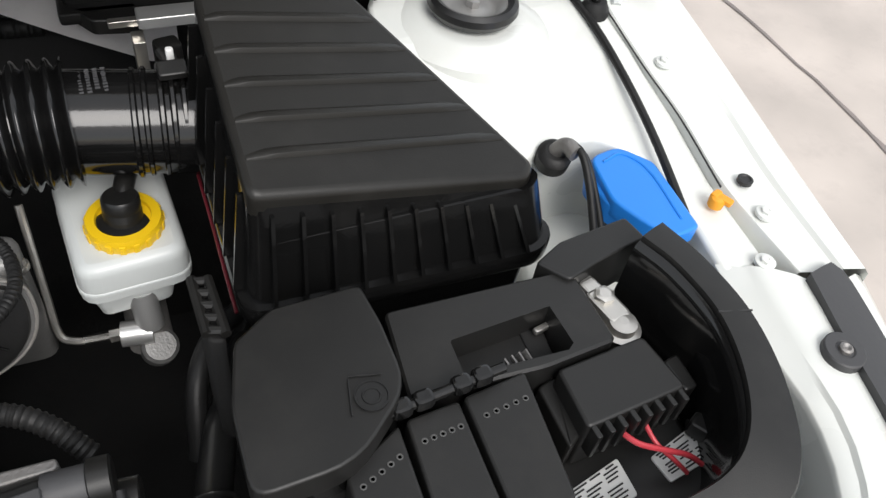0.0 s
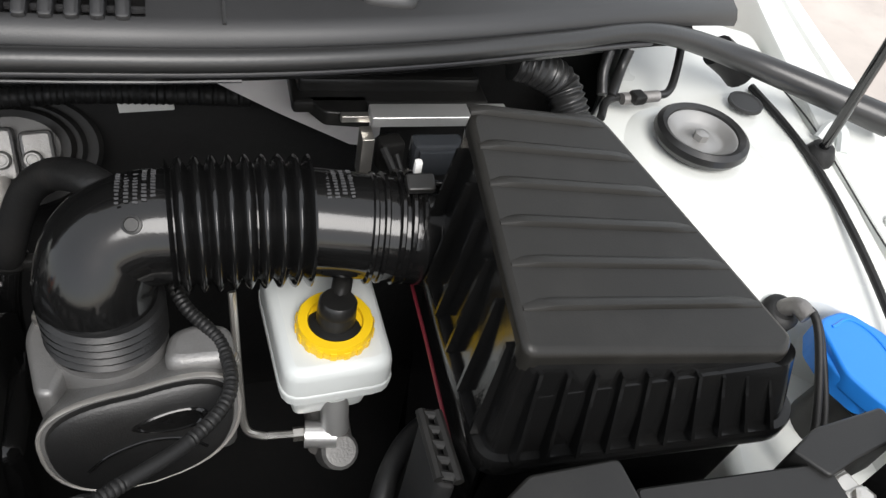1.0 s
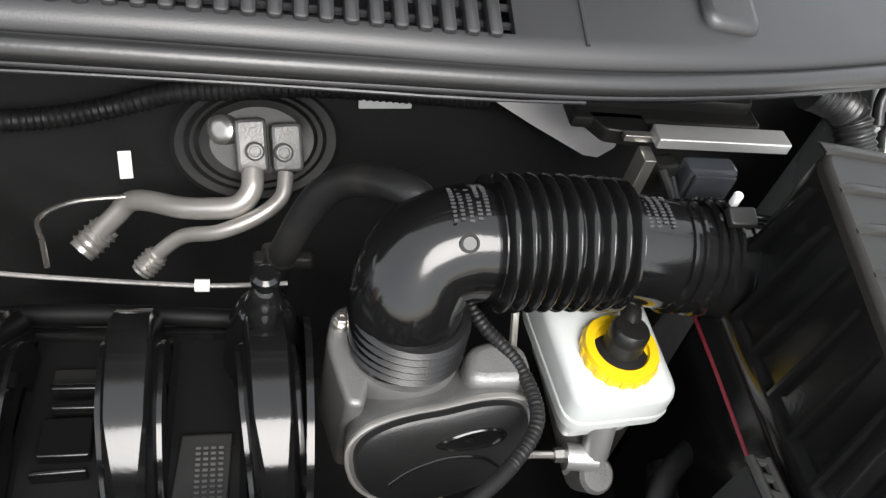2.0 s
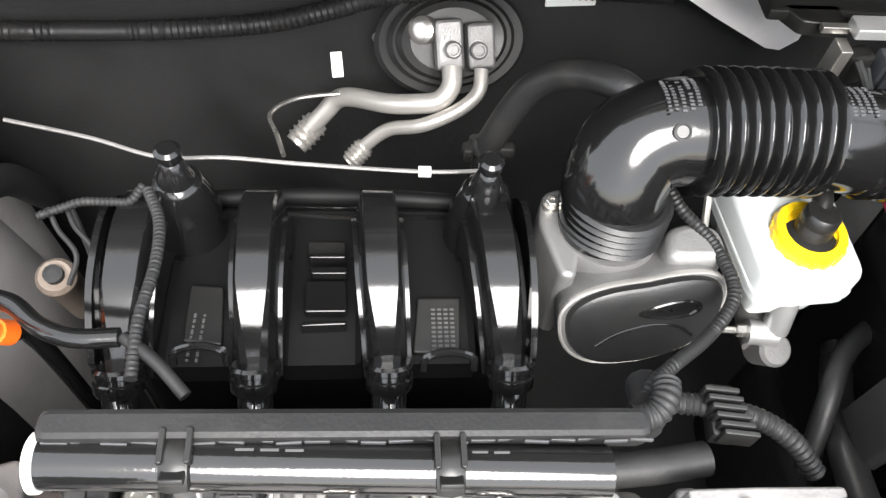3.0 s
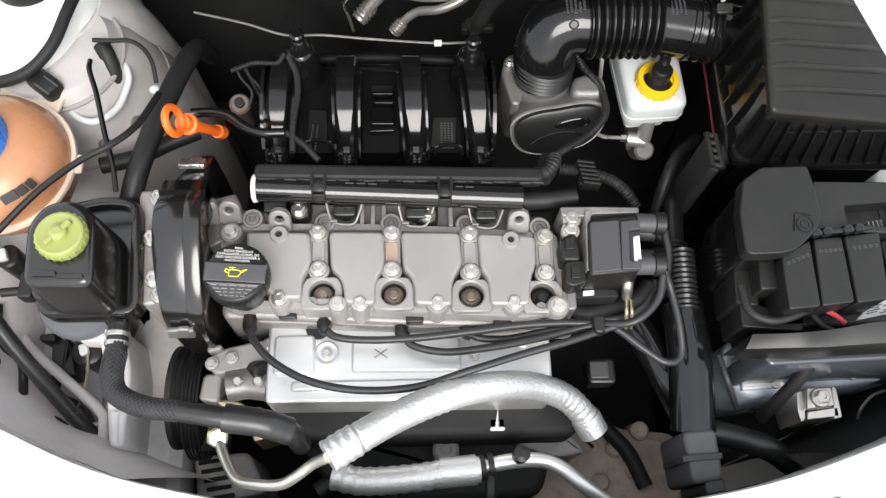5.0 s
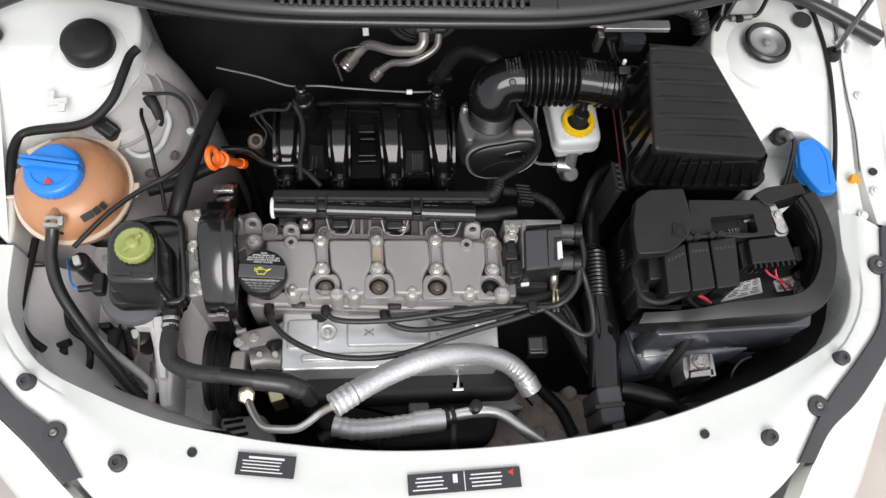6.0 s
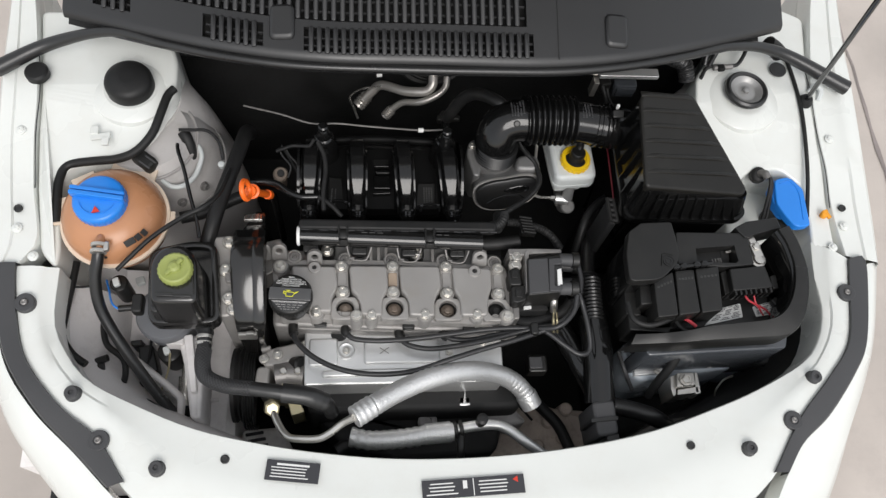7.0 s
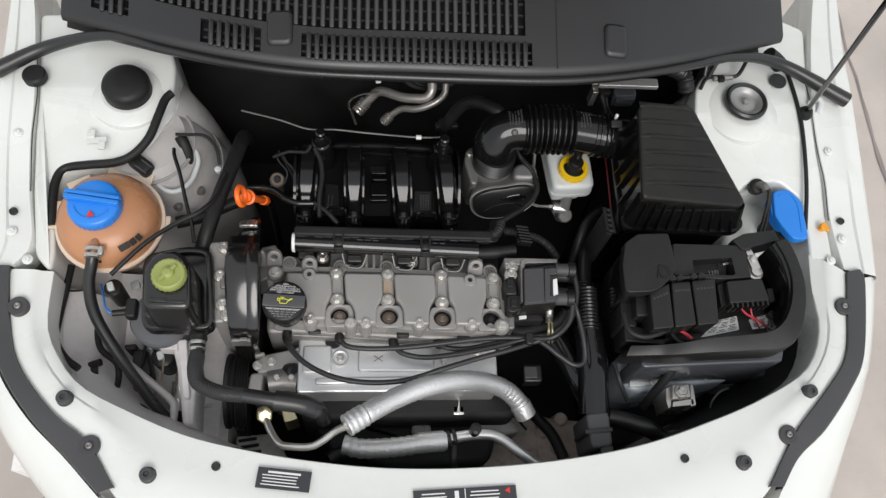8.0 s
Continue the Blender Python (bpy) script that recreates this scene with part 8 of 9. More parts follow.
LEADS = ([(-0.168, -0.054, 0.810), (-0.162, -0.072, 0.815), (-0.135, -0.101, 0.825), (-0.093, -0.123, 0.832), (-0.043, -0.132, 0.835), (0.012, -0.130, 0.840), (0.066, -0.115, 0.845), (0.120, -0.099, 0.845), (0.169, -0.086, 0.845), (0.210, -0.073, 0.845), (0.247, -0.062, 0.850), (0.270, -0.034, 0.855), (0.279, 0.000, 0.862), (0.277, 0.028, 0.866)],
         [(-0.088, -0.058, 0.814), (-0.075, -0.070, 0.815), (-0.039, -0.074, 0.815), (0.014, -0.072, 0.815), (0.070, -0.067, 0.819), (0.127, -0.063, 0.828), (0.179, -0.064, 0.837), (0.216, -0.070, 0.841), (0.246, -0.092, 0.838), (0.270, -0.107, 0.835), (0.287, -0.100, 0.835), (0.286, -0.069, 0.846), (0.278, -0.033, 0.857), (0.270, -0.018, 0.870)],
         [(-0.005, -0.066, 0.810), (0.008, -0.080, 0.811), (0.042, -0.087, 0.811), (0.088, -0.084, 0.816), (0.145, -0.077, 0.829), (0.197, -0.068, 0.841), (0.235, -0.069, 0.855), (0.261, -0.048, 0.862), (0.268, -0.023, 0.870)],
         [(0.065, -0.065, 0.810), (0.080, -0.072, 0.810), (0.109, -0.073, 0.810), (0.146, -0.070, 0.824), (0.198, -0.065, 0.837)])
for line in LEADS:
    lead = thing("ignition_lead", "black rubber ignition lead looping over the heat shield", "ignition lead", line[0], "ignition leads")
    bm = B()
    tube(bm, line, 0.0042, n=10, step=8)
    part("cable", bm, LEADK, lead)
    bm = B()
    a, b = Vector(line[0]), Vector(line[1])
    tube(bm, [a + Vector((0, 0.012, -0.004)), a, a.lerp(b, 0.35)], 0.0075, n=12)
    part("boot", bm, BLACK, lead)
bm = B()
block(bm, Vector((0.200, -0.070, 0.846)), (0.012, 0.02, 0.016), edge=0.003)
single("lead_holder", bm, BLACK, "black clip bundling the leads", "clip")

# ---------------------------------------------------------------- silver air conditioning hoses
ac = thing("silver_hose", "thick hose wrapped in silver insulating foil", "hose", (0.048, -0.127, 0.700), "silver hoses")
LINE = [(-0.075, -0.201, 0.862), (-0.050, -0.185, 0.858), (-0.006, -0.160, 0.850), (0.044, -0.139, 0.840), (0.091, -0.126, 0.820), (0.137, -0.121, 0.790), (0.175, -0.128, 0.765), (0.200, -0.146, 0.745), (0.211, -0.163, 0.735)]
bm = B()
tube(bm, LINE, 0.0155, n=20, step=12, rfun=lambda i, s: 0.0152 + 0.0006 * math.sin(s * 700) + (0.001 if s < 0.03 else 0))
part("wrap", bm, FOIL, ac)
bm = B()
tube(bm, LINE[7:9], 0.0172, n=20, step=8, rfun=ribbed(0.0162, 0.0012, 0.006))
part("end_sleeve", bm, FOIL, ac)
bm = B()
tube(bm, [LINE[0]] + [(-0.091, -0.205, 0.845), (-0.109, -0.215, 0.830), (-0.126, -0.221, 0.820), (-0.153, -0.219, 0.810), (-0.172, -0.213, 0.800), (-0.186, -0.194, 0.790), (-0.197, -0.170, 0.785)], 0.0055, n=12)
part("pipe", bm, STEEL, ac, "bare bent metal pipe")
bm = B()
lathe(bm, (-0.198, -0.167, 0.785), [(0.012, -0.012), (0.012, 0.006), (0.009, 0.008)], axis=(0.2, -0.4, 0.8), n=6)
part("union", bm, GOLD, ac)
ac2 = thing("silver_hose", "silver foil hose joined to a bare metal pipe", "hose", (0.048, -0.167, 0.660), "silver hoses")
bm = B()
tube(bm, [(-0.081, -0.204, 0.738), (-0.049, -0.211, 0.739), (0.004, -0.209, 0.739), (0.049, -0.203, 0.738), (0.080, -0.201, 0.738)], 0.0155, n=20, step=12, rfun=lambda i, s: 0.0150 + 0.0008 * math.sin(s * 500))
part("wrap", bm, FOIL, ac2)
bm = B()
tube(bm, [(0.036, -0.204, 0.738), (0.076, -0.201, 0.738)], 0.0165, n=20, step=1)
part("sleeve", bm, FOIL, ac2)
bm = B()
tube(bm, [(0.076, -0.200, 0.738), (0.112, -0.193, 0.738), (0.148, -0.192, 0.737), (0.170, -0.201, 0.738), (0.196, -0.222, 0.739), (0.234, -0.245, 0.723)], 0.0085, n=14)
part("pipe", bm, ALU, ac2)
for p in ((0.092, -0.197, 0.738), (0.083, -0.199, 0.738)):
    bm = B()
    lathe(bm, p, [(0.0135, -0.003), (0.0145, 0), (0.0135, 0.003)], axis=(1, 0.15, 0), n=20)
    part("clamp", bm, BLACK, ac2)
bm = B()
lathe(bm, (0.123, -0.189, 0.737), [(0.008, -0.002), (0.008, 0.016), (0.009, 0.017), (0.009, 0.034), (0.004, 0.036)], n=16)
part("service_port", bm, BLACK, ac2, "black service port cap")
bm = B()
tube(bm, [(0.092, -0.200, 0.738), (0.090, -0.232, 0.740), (0.090, -0.254, 0.706)], 0.006, n=10)
part("strap", bm, BLACK, ac2)

# white bracket clip below the hose
bm = B()
block(bm, (0.102, -0.128, 0.724), (0.019, 0.011, 0.012), edge=0.002)
block(bm, (0.103, -0.150, 0.719), (0.019, 0.015, 0.012), edge=0.002)
tube(bm, [(0.104, -0.130, 0.720), (0.103, -0.154, 0.721)], 0.005, n=8)
single("pipe_clip", bm, ALU, "pale metal pipe clip", "clip")

# alternator side: pump bracket, pulley, belt
alt = thing("pump_bracket", "cast aluminium pump bracket beside the belt", "bracket", (-0.197, -0.092, 0.600))
for poly, z1 in (([(-0.221, -0.078, 0.765), (-0.203, -0.067, 0.765), (-0.146, -0.055, 0.765), (-0.138, -0.084, 0.765), (-0.165, -0.084, 0.765), (-0.178, -0.091, 0.765), (-0.199, -0.096, 0.765), (-0.214, -0.097, 0.765)], 0.765), ([(-0.227, -0.093, 0.750), (-0.206, -0.092, 0.750), (-0.208, -0.126, 0.750), (-0.231, -0.122, 0.750)], 0.752), ([(-0.220, -0.068, 0.760), (-0.205, -0.065, 0.760), (-0.204, -0.071, 0.760), (-0.219, -0.075, 0.760)], 0.775)):
    bm = B()
    slab(bm, poly, 0.64, z1, edge=0.005, corner=0.006)
    part("bracket", bm, CAST, alt)
bm = B()
tube(bm, [(-0.198, -0.108, 0.755), (-0.175, -0.105, 0.755), (-0.153, -0.108, 0.755)], 0.0175, n=20)
pump = part("pump_body", bm, DULLCAST, alt)
bm = B()
lathe(bm, (-0.162, -0.094, 0.765), [(0.012, -0.01), (0.012, 0.006), (0.009, 0.009), (0.003, 0.009)], axis=(0.6, -0.2, 0.7), n=18)
part("pump_plug", bm, BLACK, pump)
for c in [(-0.184, -0.107, 0.772), (-0.162, -0.107, 0.772)]:
    bm = B()
    lathe(bm, c, [(0.006, -0.004), (0.006, 0.003), (0.004, 0.005)], n=12)
    part("screw", bm, STEEL, pump)
for poly, z1 in (([(-0.214, -0.120, 0.745), (-0.187, -0.123, 0.745), (-0.179, -0.128, 0.745), (-0.181, -0.133, 0.745), (-0.207, -0.128, 0.745)], 0.745), ([(-0.193, -0.129, 0.735), (-0.164, -0.127, 0.735), (-0.161, -0.132, 0.735), (-0.191, -0.135, 0.735)], 0.735), ([(-0.184, -0.133, 0.700), (-0.166, -0.131, 0.700), (-0.154, -0.156, 0.700), (-0.175, -0.162, 0.700)], 0.705)):
    bm = B()
    slab(bm, poly, 0.64, z1, edge=0.003, corner=0.003)
    part("gold_plate", bm, GOLD, alt, "yellow passivated plate")
for x, y, z in [(-0.194, -0.079, 0.766), (-0.153, -0.064, 0.766), (-0.215, -0.085, 0.766)]:
    placed("bolt", SMALLBOLT, pose(x, y, 0.7655) @ Matrix.Scale(1.3, 4), alt)
bm = B()
slab(bm, [(-0.264, -0.165, 0.620), (-0.196, -0.161, 0.620), (-0.172, -0.211, 0.620), (-0.255, -0.223, 0.620)], 0.5, 0.62, edge=0.006, corner=0.01)
grille = part("alternator", bm, DUSTY, alt, "dusty slotted alternator casing")
for k in range(5):
    bm = B()
    block(bm, Vector((-0.242, -0.172, 0.622)).lerp(Vector((-0.225, -0.214, 0.622)), k / 4), (0.03, 0.005, 0.004), (0, 0, 8), edge=0.001)
    part("slot", bm, DARK, grille)
AT = Vector((0.003, -0.029, 0.034))
belt = thing("belt_drive", "black ribbed belt on a dark pulley", "belt", (-0.244, -0.098, 0.550))
bm = B()
lathe(bm, (-0.259, -0.078, 0.660), [(0.055, -0.012), (0.06, -0.012), (0.06, -0.008), (0.055, -0.006), (0.06, -0.002), (0.055, 0.002), (0.06, 0.006), (0.06, 0.012), (0.02, 0.014)], axis=(-1, 0, 0), n=40)
part("pulley", bm, DARK, belt)
bm = B()
for k in range(5):
    loft(bm, [[(-0.250 + 0.004 * k + s * 0.0017, -0.085 - 0.064 * math.cos(a) * r, 0.66 + 0.064 * math.sin(a) * r) for s, r in ((-1, 1), (0, 1.03), (1, 1))] for a in (radians(-40 + 10 * i) for i in range(20))], closed=False)
part("belt", bm, RUBBER, belt)
AT = Vector((0, 0, 0))
comp = thing("compressor", "dark dusty compressor low at the engine's front", "compressor", (-0.001, -0.157, 0.500))
bm = B()
slab(bm, [(-0.168, -0.127, 0.660), (0.124, -0.136, 0.660), (0.177, -0.167, 0.660), (0.160, -0.225, 0.660), (-0.079, -0.235, 0.660), (-0.106, -0.189, 0.660)], 0.5, 0.66, edge=0.012, corner=0.02)
part("body", bm, DARK, comp)
for c, r in (((0.046, -0.170, 0.675), 0.016), ((0.088, -0.138, 0.670), 0.009), ((-0.040, -0.146, 0.665), 0.010)):
    bm = B()
    lathe(bm, c, [(r, -0.02), (r, 0.0), (r * 0.8, 0.004), (r * 0.4, 0.004), (r * 0.35, 0.001)], n=20)
    part("boss", bm, DUSTY, comp)
bm = B()
slab(bm, [(0.123, -0.137, 0.670), (0.191, -0.148, 0.670), (0.216, -0.176, 0.670), (0.175, -0.182, 0.670), (0.122, -0.160, 0.670)], 0.55, 0.672, edge=0.006, corner=0.012)
part("end_plate", bm, DUSTY, comp)
gb = thing("gearbox_housing", "dusty grey-brown gearbox housing deep beside the engine", "gearbox", (0.321, -0.137, 0.450))
bm = B()
slab(bm, [(0.159, -0.158), (0.195, -0.126), (0.251, -0.124), (0.287, -0.138), (0.353, -0.143), (0.351, -0.238), (0.147, -0.237)], 0.42, lambda x, y: 0.60 + 0.012 * noise.noise((x * 30, y * 30, 2.0)), edge=0.010, corner=0.016)
part("case", bm, BROWN, gb)
for k, c in enumerate([(0.267, -0.162, 0.600), (0.302, -0.141, 0.600), (0.290, -0.190, 0.600), (0.244, -0.204, 0.600)]):
    bm = B()
    lathe(bm, c, [(0.014, -0.03), (0.012, 0.004), (0.009, 0.007), (0.004, 0.005)], n=18)
    part("boss", bm, BROWN, gb)
bm = B()
tube(bm, [(0.235, -0.113, 0.610), (0.259, -0.142, 0.610), (0.282, -0.170, 0.610), (0.299, -0.212, 0.610)], 0.010, n=12)
part("rib", bm, DARK, gb)
bm = B()
tube(bm, [(0.117, -0.136, 0.660), (0.166, -0.134, 0.660), (0.200, -0.142, 0.660), (0.230, -0.166, 0.640)], 0.0022, n=8)
single("thin_wire", bm, RUBBER, "thin black wire below the silver hose", "wire")
bm = B()
tube(bm, [(-0.103, -0.217, 0.680), (-0.085, -0.208, 0.680), (-0.052, -0.212, 0.680), (-0.013, -0.222, 0.680)], 0.012, n=14)
single("rubber_hose", bm, RUBBER, "black hose below the silver hose", "hose")

# ---------------------------------------------------------------- right of the engine
pipe = thing("coolant_pipe", "black plastic coolant pipe between engine and battery", "pipe", (0.343, -0.043, 0.700))
bm = B()
tube(bm, [(0.376, 0.207, 0.720), (0.355, 0.163, 0.730), (0.334, 0.107, 0.750), (0.316, 0.031, 0.780), (0.312, -0.032, 0.790)], 0.012, n=18)
part("neck", bm, HOSER, pipe)
bm = B()
tube(bm, [(0.318, 0.049, 0.775), (0.316, 0.018, 0.775), (0.314, -0.023, 0.785)], 0.017, n=22, step=34, rfun=ribbed(0.0145, 0.0028, 0.0056))
part("corrugated_sleeve", bm, HOSER, pipe)
bm = B()
tube(bm, [(0.314, -0.028, 0.785), (0.317, -0.077, 0.780), (0.317, -0.120, 0.770), (0.316, -0.167, 0.760)], 0.0245, n=24)
part("wide_section", bm, GLOSS, pipe)
bm = B()
slab(bm, [(0.295, -0.170, 0.785), (0.332, -0.167, 0.785), (0.333, -0.221, 0.785), (0.299, -0.225, 0.785)], 0.70, 0.785, edge=0.006, corner=0.008)
hs = part("sensor_housing", bm, GREYRUBBER, pipe)
bm = B()
slab(bm, [(0.290, -0.197, 0.788), (0.333, -0.194, 0.788), (0.333, -0.200, 0.788), (0.290, -0.203, 0.788)], 0.72, 0.789, edge=0.001, corner=0.001)
part("groove", bm, INK, hs)
bm = B()
slab(bm, [(0.313, -0.222, 0.780), (0.334, -0.219, 0.780), (0.334, -0.234, 0.780), (0.313, -0.236, 0.780)], 0.70, 0.782, edge=0.004, corner=0.004)
part("latch", bm, BLACK, hs)
bm = B()
tube(bm, [(0.257, -0.015, 0.740), (0.281, -0.056, 0.740), (0.305, -0.108, 0.740), (0.329, -0.145, 0.720)], 0.021, n=18)
single("radiator_hose", bm, GLOSS, "thick shiny black radiator hose below the coil", "hose")
bm = B()
tube(bm, [(0.354, -0.160, 0.710), (0.391, -0.170, 0.710), (0.422, -0.182, 0.710), (0.459, -0.197, 0.680)], 0.0145, n=18)
single("radiator_hose", bm, HOSER, "black hose towards the radiator", "hose")
bm = B()
block(bm, (0.229, -0.090, 0.713), (0.032, 0.030, 0.03), edge=0.003)
ox = single("sensor_plug", bm, BLACK, "dark square sensor plug below the leads", "connector")
bm = B()
block(bm, Vector((0.225, -0.090, 0.730)), (0.022, 0.020, 0.006), edge=0.002)
part("face", bm, GREYRUBBER, ox)
# corrugated loom from the rail's end round the throttle body
bm = B()
tube(bm, [(0.148, 0.095, 0.862), (0.158, 0.114, 0.865), (0.174, 0.128, 0.860), (0.211, 0.157, 0.849), (0.234, 0.187, 0.847), (0.231, 0.225, 0.844), (0.211, 0.251, 0.851), (0.202, 0.271, 0.859)], 0.0044, n=12, step=30, rfun=ribbed(0.0040, 0.0007, 0.0034))
single("loom_conduit", bm, RUBBER, "black corrugated wiring conduit round the throttle body", "conduit")
bm = B()
tube(bm, [(0.173, 0.112, 0.850), (0.196, 0.109, 0.850), (0.226, 0.103, 0.845), (0.246, 0.091, 0.840), (0.263, 0.076, 0.825)], 0.0065, n=14, step=24, rfun=ribbed(0.0058, 0.0011, 0.004))
lc = single("loom_conduit", bm, RUBBER, "black corrugated wiring conduit behind the coil", "conduit")
for k in range(6):
    bm = B()
    block(bm, Vector((0.200, 0.113, 0.858)) + Vector((0.001 * k, -0.0052 * k, 0)), (0.020, 0.0032, 0.016), (0, 0, -8), edge=0.0008)
    part("comb_rib", bm, BLACK, lc)
bm = B()
block(bm, (0.202, 0.104, 0.850), (0.016, 0.032, 0.014), (0, 0, -8), edge=0.002)
part("joint", bm, BLACK, lc)
bm = B()
tube(bm, [(0.161, 0.123, 0.850), (0.157, 0.105, 0.860), (0.150, 0.094, 0.865)], 0.011, n=12)
single("hose_stub", bm, RUBBER, "black rubber hose stub at the rail's end", "hose")
bm = B()
tube(bm, [(0.117, 0.074, 0.845), (0.158, 0.076, 0.845), (0.190, 0.080, 0.845)], 0.010, n=12)
single("hose_stub", bm, RUBBER, "black hose under the rail's end", "hose")
bm = B()
tube(bm, [(0.318, 0.110, 0.720), (0.327, 0.146, 0.760), (0.350, 0.182, 0.767), (0.388, 0.210, 0.760)], 0.008, n=12)
single("hose_stub", bm, RUBBER, "black hose below the brake cylinder", "hose")

# left end of the intake: black pipes and wires
bm = B()
tube(bm, [(-0.234, 0.169, 0.875), (-0.211, 0.170, 0.875), (-0.192, 0.165, 0.875), (-0.175, 0.151, 0.876), (-0.156, 0.143, 0.877), (-0.131, 0.143, 0.877)], 0.0055, n=12)
single("vacuum_pipe", bm, GLOSS, "shiny black vacuum pipe to the manifold", "pipe")
bm = B()
tube(bm, [(-0.132, 0.244, 0.874), (-0.122, 0.220, 0.875), (-0.119, 0.188, 0.878), (-0.122, 0.151, 0.880), (-0.121, 0.118, 0.878)], 0.0034, n=12, step=30, rfun=ribbed(0.0031, 0.0006, 0.0030))
single("rubber_hose", bm, RUBBER, "thin black corrugated hose down the manifold", "hose")
bm = B()
tube(bm, [(-0.129, 0.143, 0.877), (-0.110, 0.128, 0.878), (-0.093, 0.110, 0.874)], 0.0036, n=12)
single("rubber_hose", bm, RUBBER, "short black hose beside the runner", "hose")
bm = B()
tube(bm, [(-0.194, 0.263, 0.832), (-0.184, 0.245, 0.833), (-0.170, 0.218, 0.835), (-0.166, 0.207, 0.836)], 0.002, n=8)
single("thin_wire", bm, RUBBER, "thin dark wire beside the manifold", "wire")
bm = B()
tube(bm, [(-0.353, 0.142, 0.804), (-0.314, 0.153, 0.804), (-0.278, 0.174, 0.802), (-0.246, 0.190, 0.801)], 0.010, n=12)
single("rubber_hose", bm, RUBBER, "black hose below the dipstick", "hose")
bm = B()
tube(bm, [(-0.418, 0.020, 0.880), (-0.377, 0.054, 0.9), (-0.347, 0.071, 0.915), (-0.317, 0.083, 0.93), (-0.29, 0.096, 0.935), (-0.272, 0.124, 0.925), (-0.263, 0.178, 0.9)], 0.0036, n=10)
single("thin_hose", bm, RUBBER, "thin black vent hose by the tank", "hose")

# wiring and a sensor behind the manifold's end
wl = thing("sensor_loom", "black corrugated sensor wiring beside the manifold's end", "wiring loom", (-0.186, 0.241, 0.860))
bm = B()
tube(bm, [(-0.200, 0.236, 0.858), (-0.186, 0.241, 0.860), (-0.174, 0.245, 0.861), (-0.157, 0.245, 0.861), (-0.146, 0.246, 0.861), (-0.139, 0.256, 0.864)], 0.0028, n=10, step=24, rfun=ribbed(0.0025, 0.0006, 0.0028))
part("conduit", bm, RUBBER, wl)
for line in ([(-0.186, 0.246, 0.856), (-0.179, 0.232, 0.853), (-0.168, 0.220, 0.850), (-0.163, 0.208, 0.845), (-0.166, 0.197, 0.838)], [(-0.196, 0.244, 0.856), (-0.190, 0.232, 0.850), (-0.177, 0.216, 0.845), (-0.181, 0.200, 0.836)]):
    bm = B()
    tube(bm, line, 0.0017, n=8)
    part("wire", bm, RUBBER, wl)
sp = thing("round_sensor", "dusty round sensor cap in the dark behind the dipstick", "sensor", (-0.197, 0.220, 0.80))
bm = B()
lathe(bm, (-0.197, 0.220, 0.800), [(0.011, -0.05), (0.011, 0.020), (0.0125, 0.022), (0.0125, 0.027), (0.010, 0.030), (0.004, 0.030)], axis=(0.1, -0.3, 1), n=24)
part("body", bm, PLUGM, sp)
bm = B()
lathe(bm, (-0.194, 0.211, 0.830), [(0.006, -0.002), (0.006, 0.004), (0.003, 0.005)], axis=(0.1, -0.3, 1), n=12)
part("pin", bm, DARK, sp)
# catch plate under the lip of the front panel
latch = thing("bonnet_catch", "black bonnet catch in its slot at the panel's front edge", "catch", (0.085, -0.345, 0.82))
bm = B()
slab(bm, [(0.068, -0.336), (0.102, -0.337), (0.104, -0.366), (0.066, -0.365)], 0.82, 0.8385, edge=0.003, corner=0.004)
part("plate", bm, DARK, latch)
bm = B()
tube(bm, [(0.076, -0.352, 0.838), (0.078, -0.345, 0.843), (0.092, -0.345, 0.843), (0.094, -0.353, 0.838)], 0.0022, n=8)
part("hook", bm, DULLCAST, latch)

# throttle cable with a white tag
tc = thing("throttle_cable", "thin grey cable with a white tag across the firewall", "cable", (-0.002, 0.321, 0.820))
bm = B()
tube(bm, [(-0.263, 0.352, 0.817), (-0.199, 0.334, 0.819), (-0.148, 0.316, 0.820), (-0.101, 0.316, 0.820), (-0.046, 0.310, 0.821), (0.041, 0.304, 0.821), (0.095, 0.306, 0.821)], 0.0016, n=8)
part("cable", bm, DULLCAST, tc)
bm = B()
tube(bm, [(0.037, 0.304, 0.821), (0.046, 0.304, 0.821)], 0.0042, n=10)
part("tag", bm, WHITE, tc)

# air conditioning pipes at the firewall
AT = Vector((-0.003, 0.030, -0.028))
acp = thing("firewall_pipes", "pair of bare metal pipes from the firewall flange", "pipes", (-0.003, 0.452, 0.800))
FL = Vector((0.083, 0.419, 0.840))
bm = B()
tube(bm, [(0.0745, 0.410, 0.822), (0.0735, 0.396, 0.813), (0.063, 0.389, 0.803), (0.042, 0.392, 0.796), (0.019, 0.401, 0.787), (-0.019, 0.426, 0.768), (-0.037, 0.423, 0.750), (-0.062, 0.411, 0.724)], 0.0088, n=16)
part("pipe", bm, PIPEALU, acp)
bm = B()
tube(bm, [(0.100, 0.408, 0.822), (0.097, 0.392, 0.812), (0.080, 0.379, 0.803), (0.050, 0.374, 0.789), (0.022, 0.386, 0.770), (0.003, 0.385, 0.752), (-0.012, 0.379, 0.735)], 0.0062, n=14)
part("pipe", bm, PIPEALU, acp)
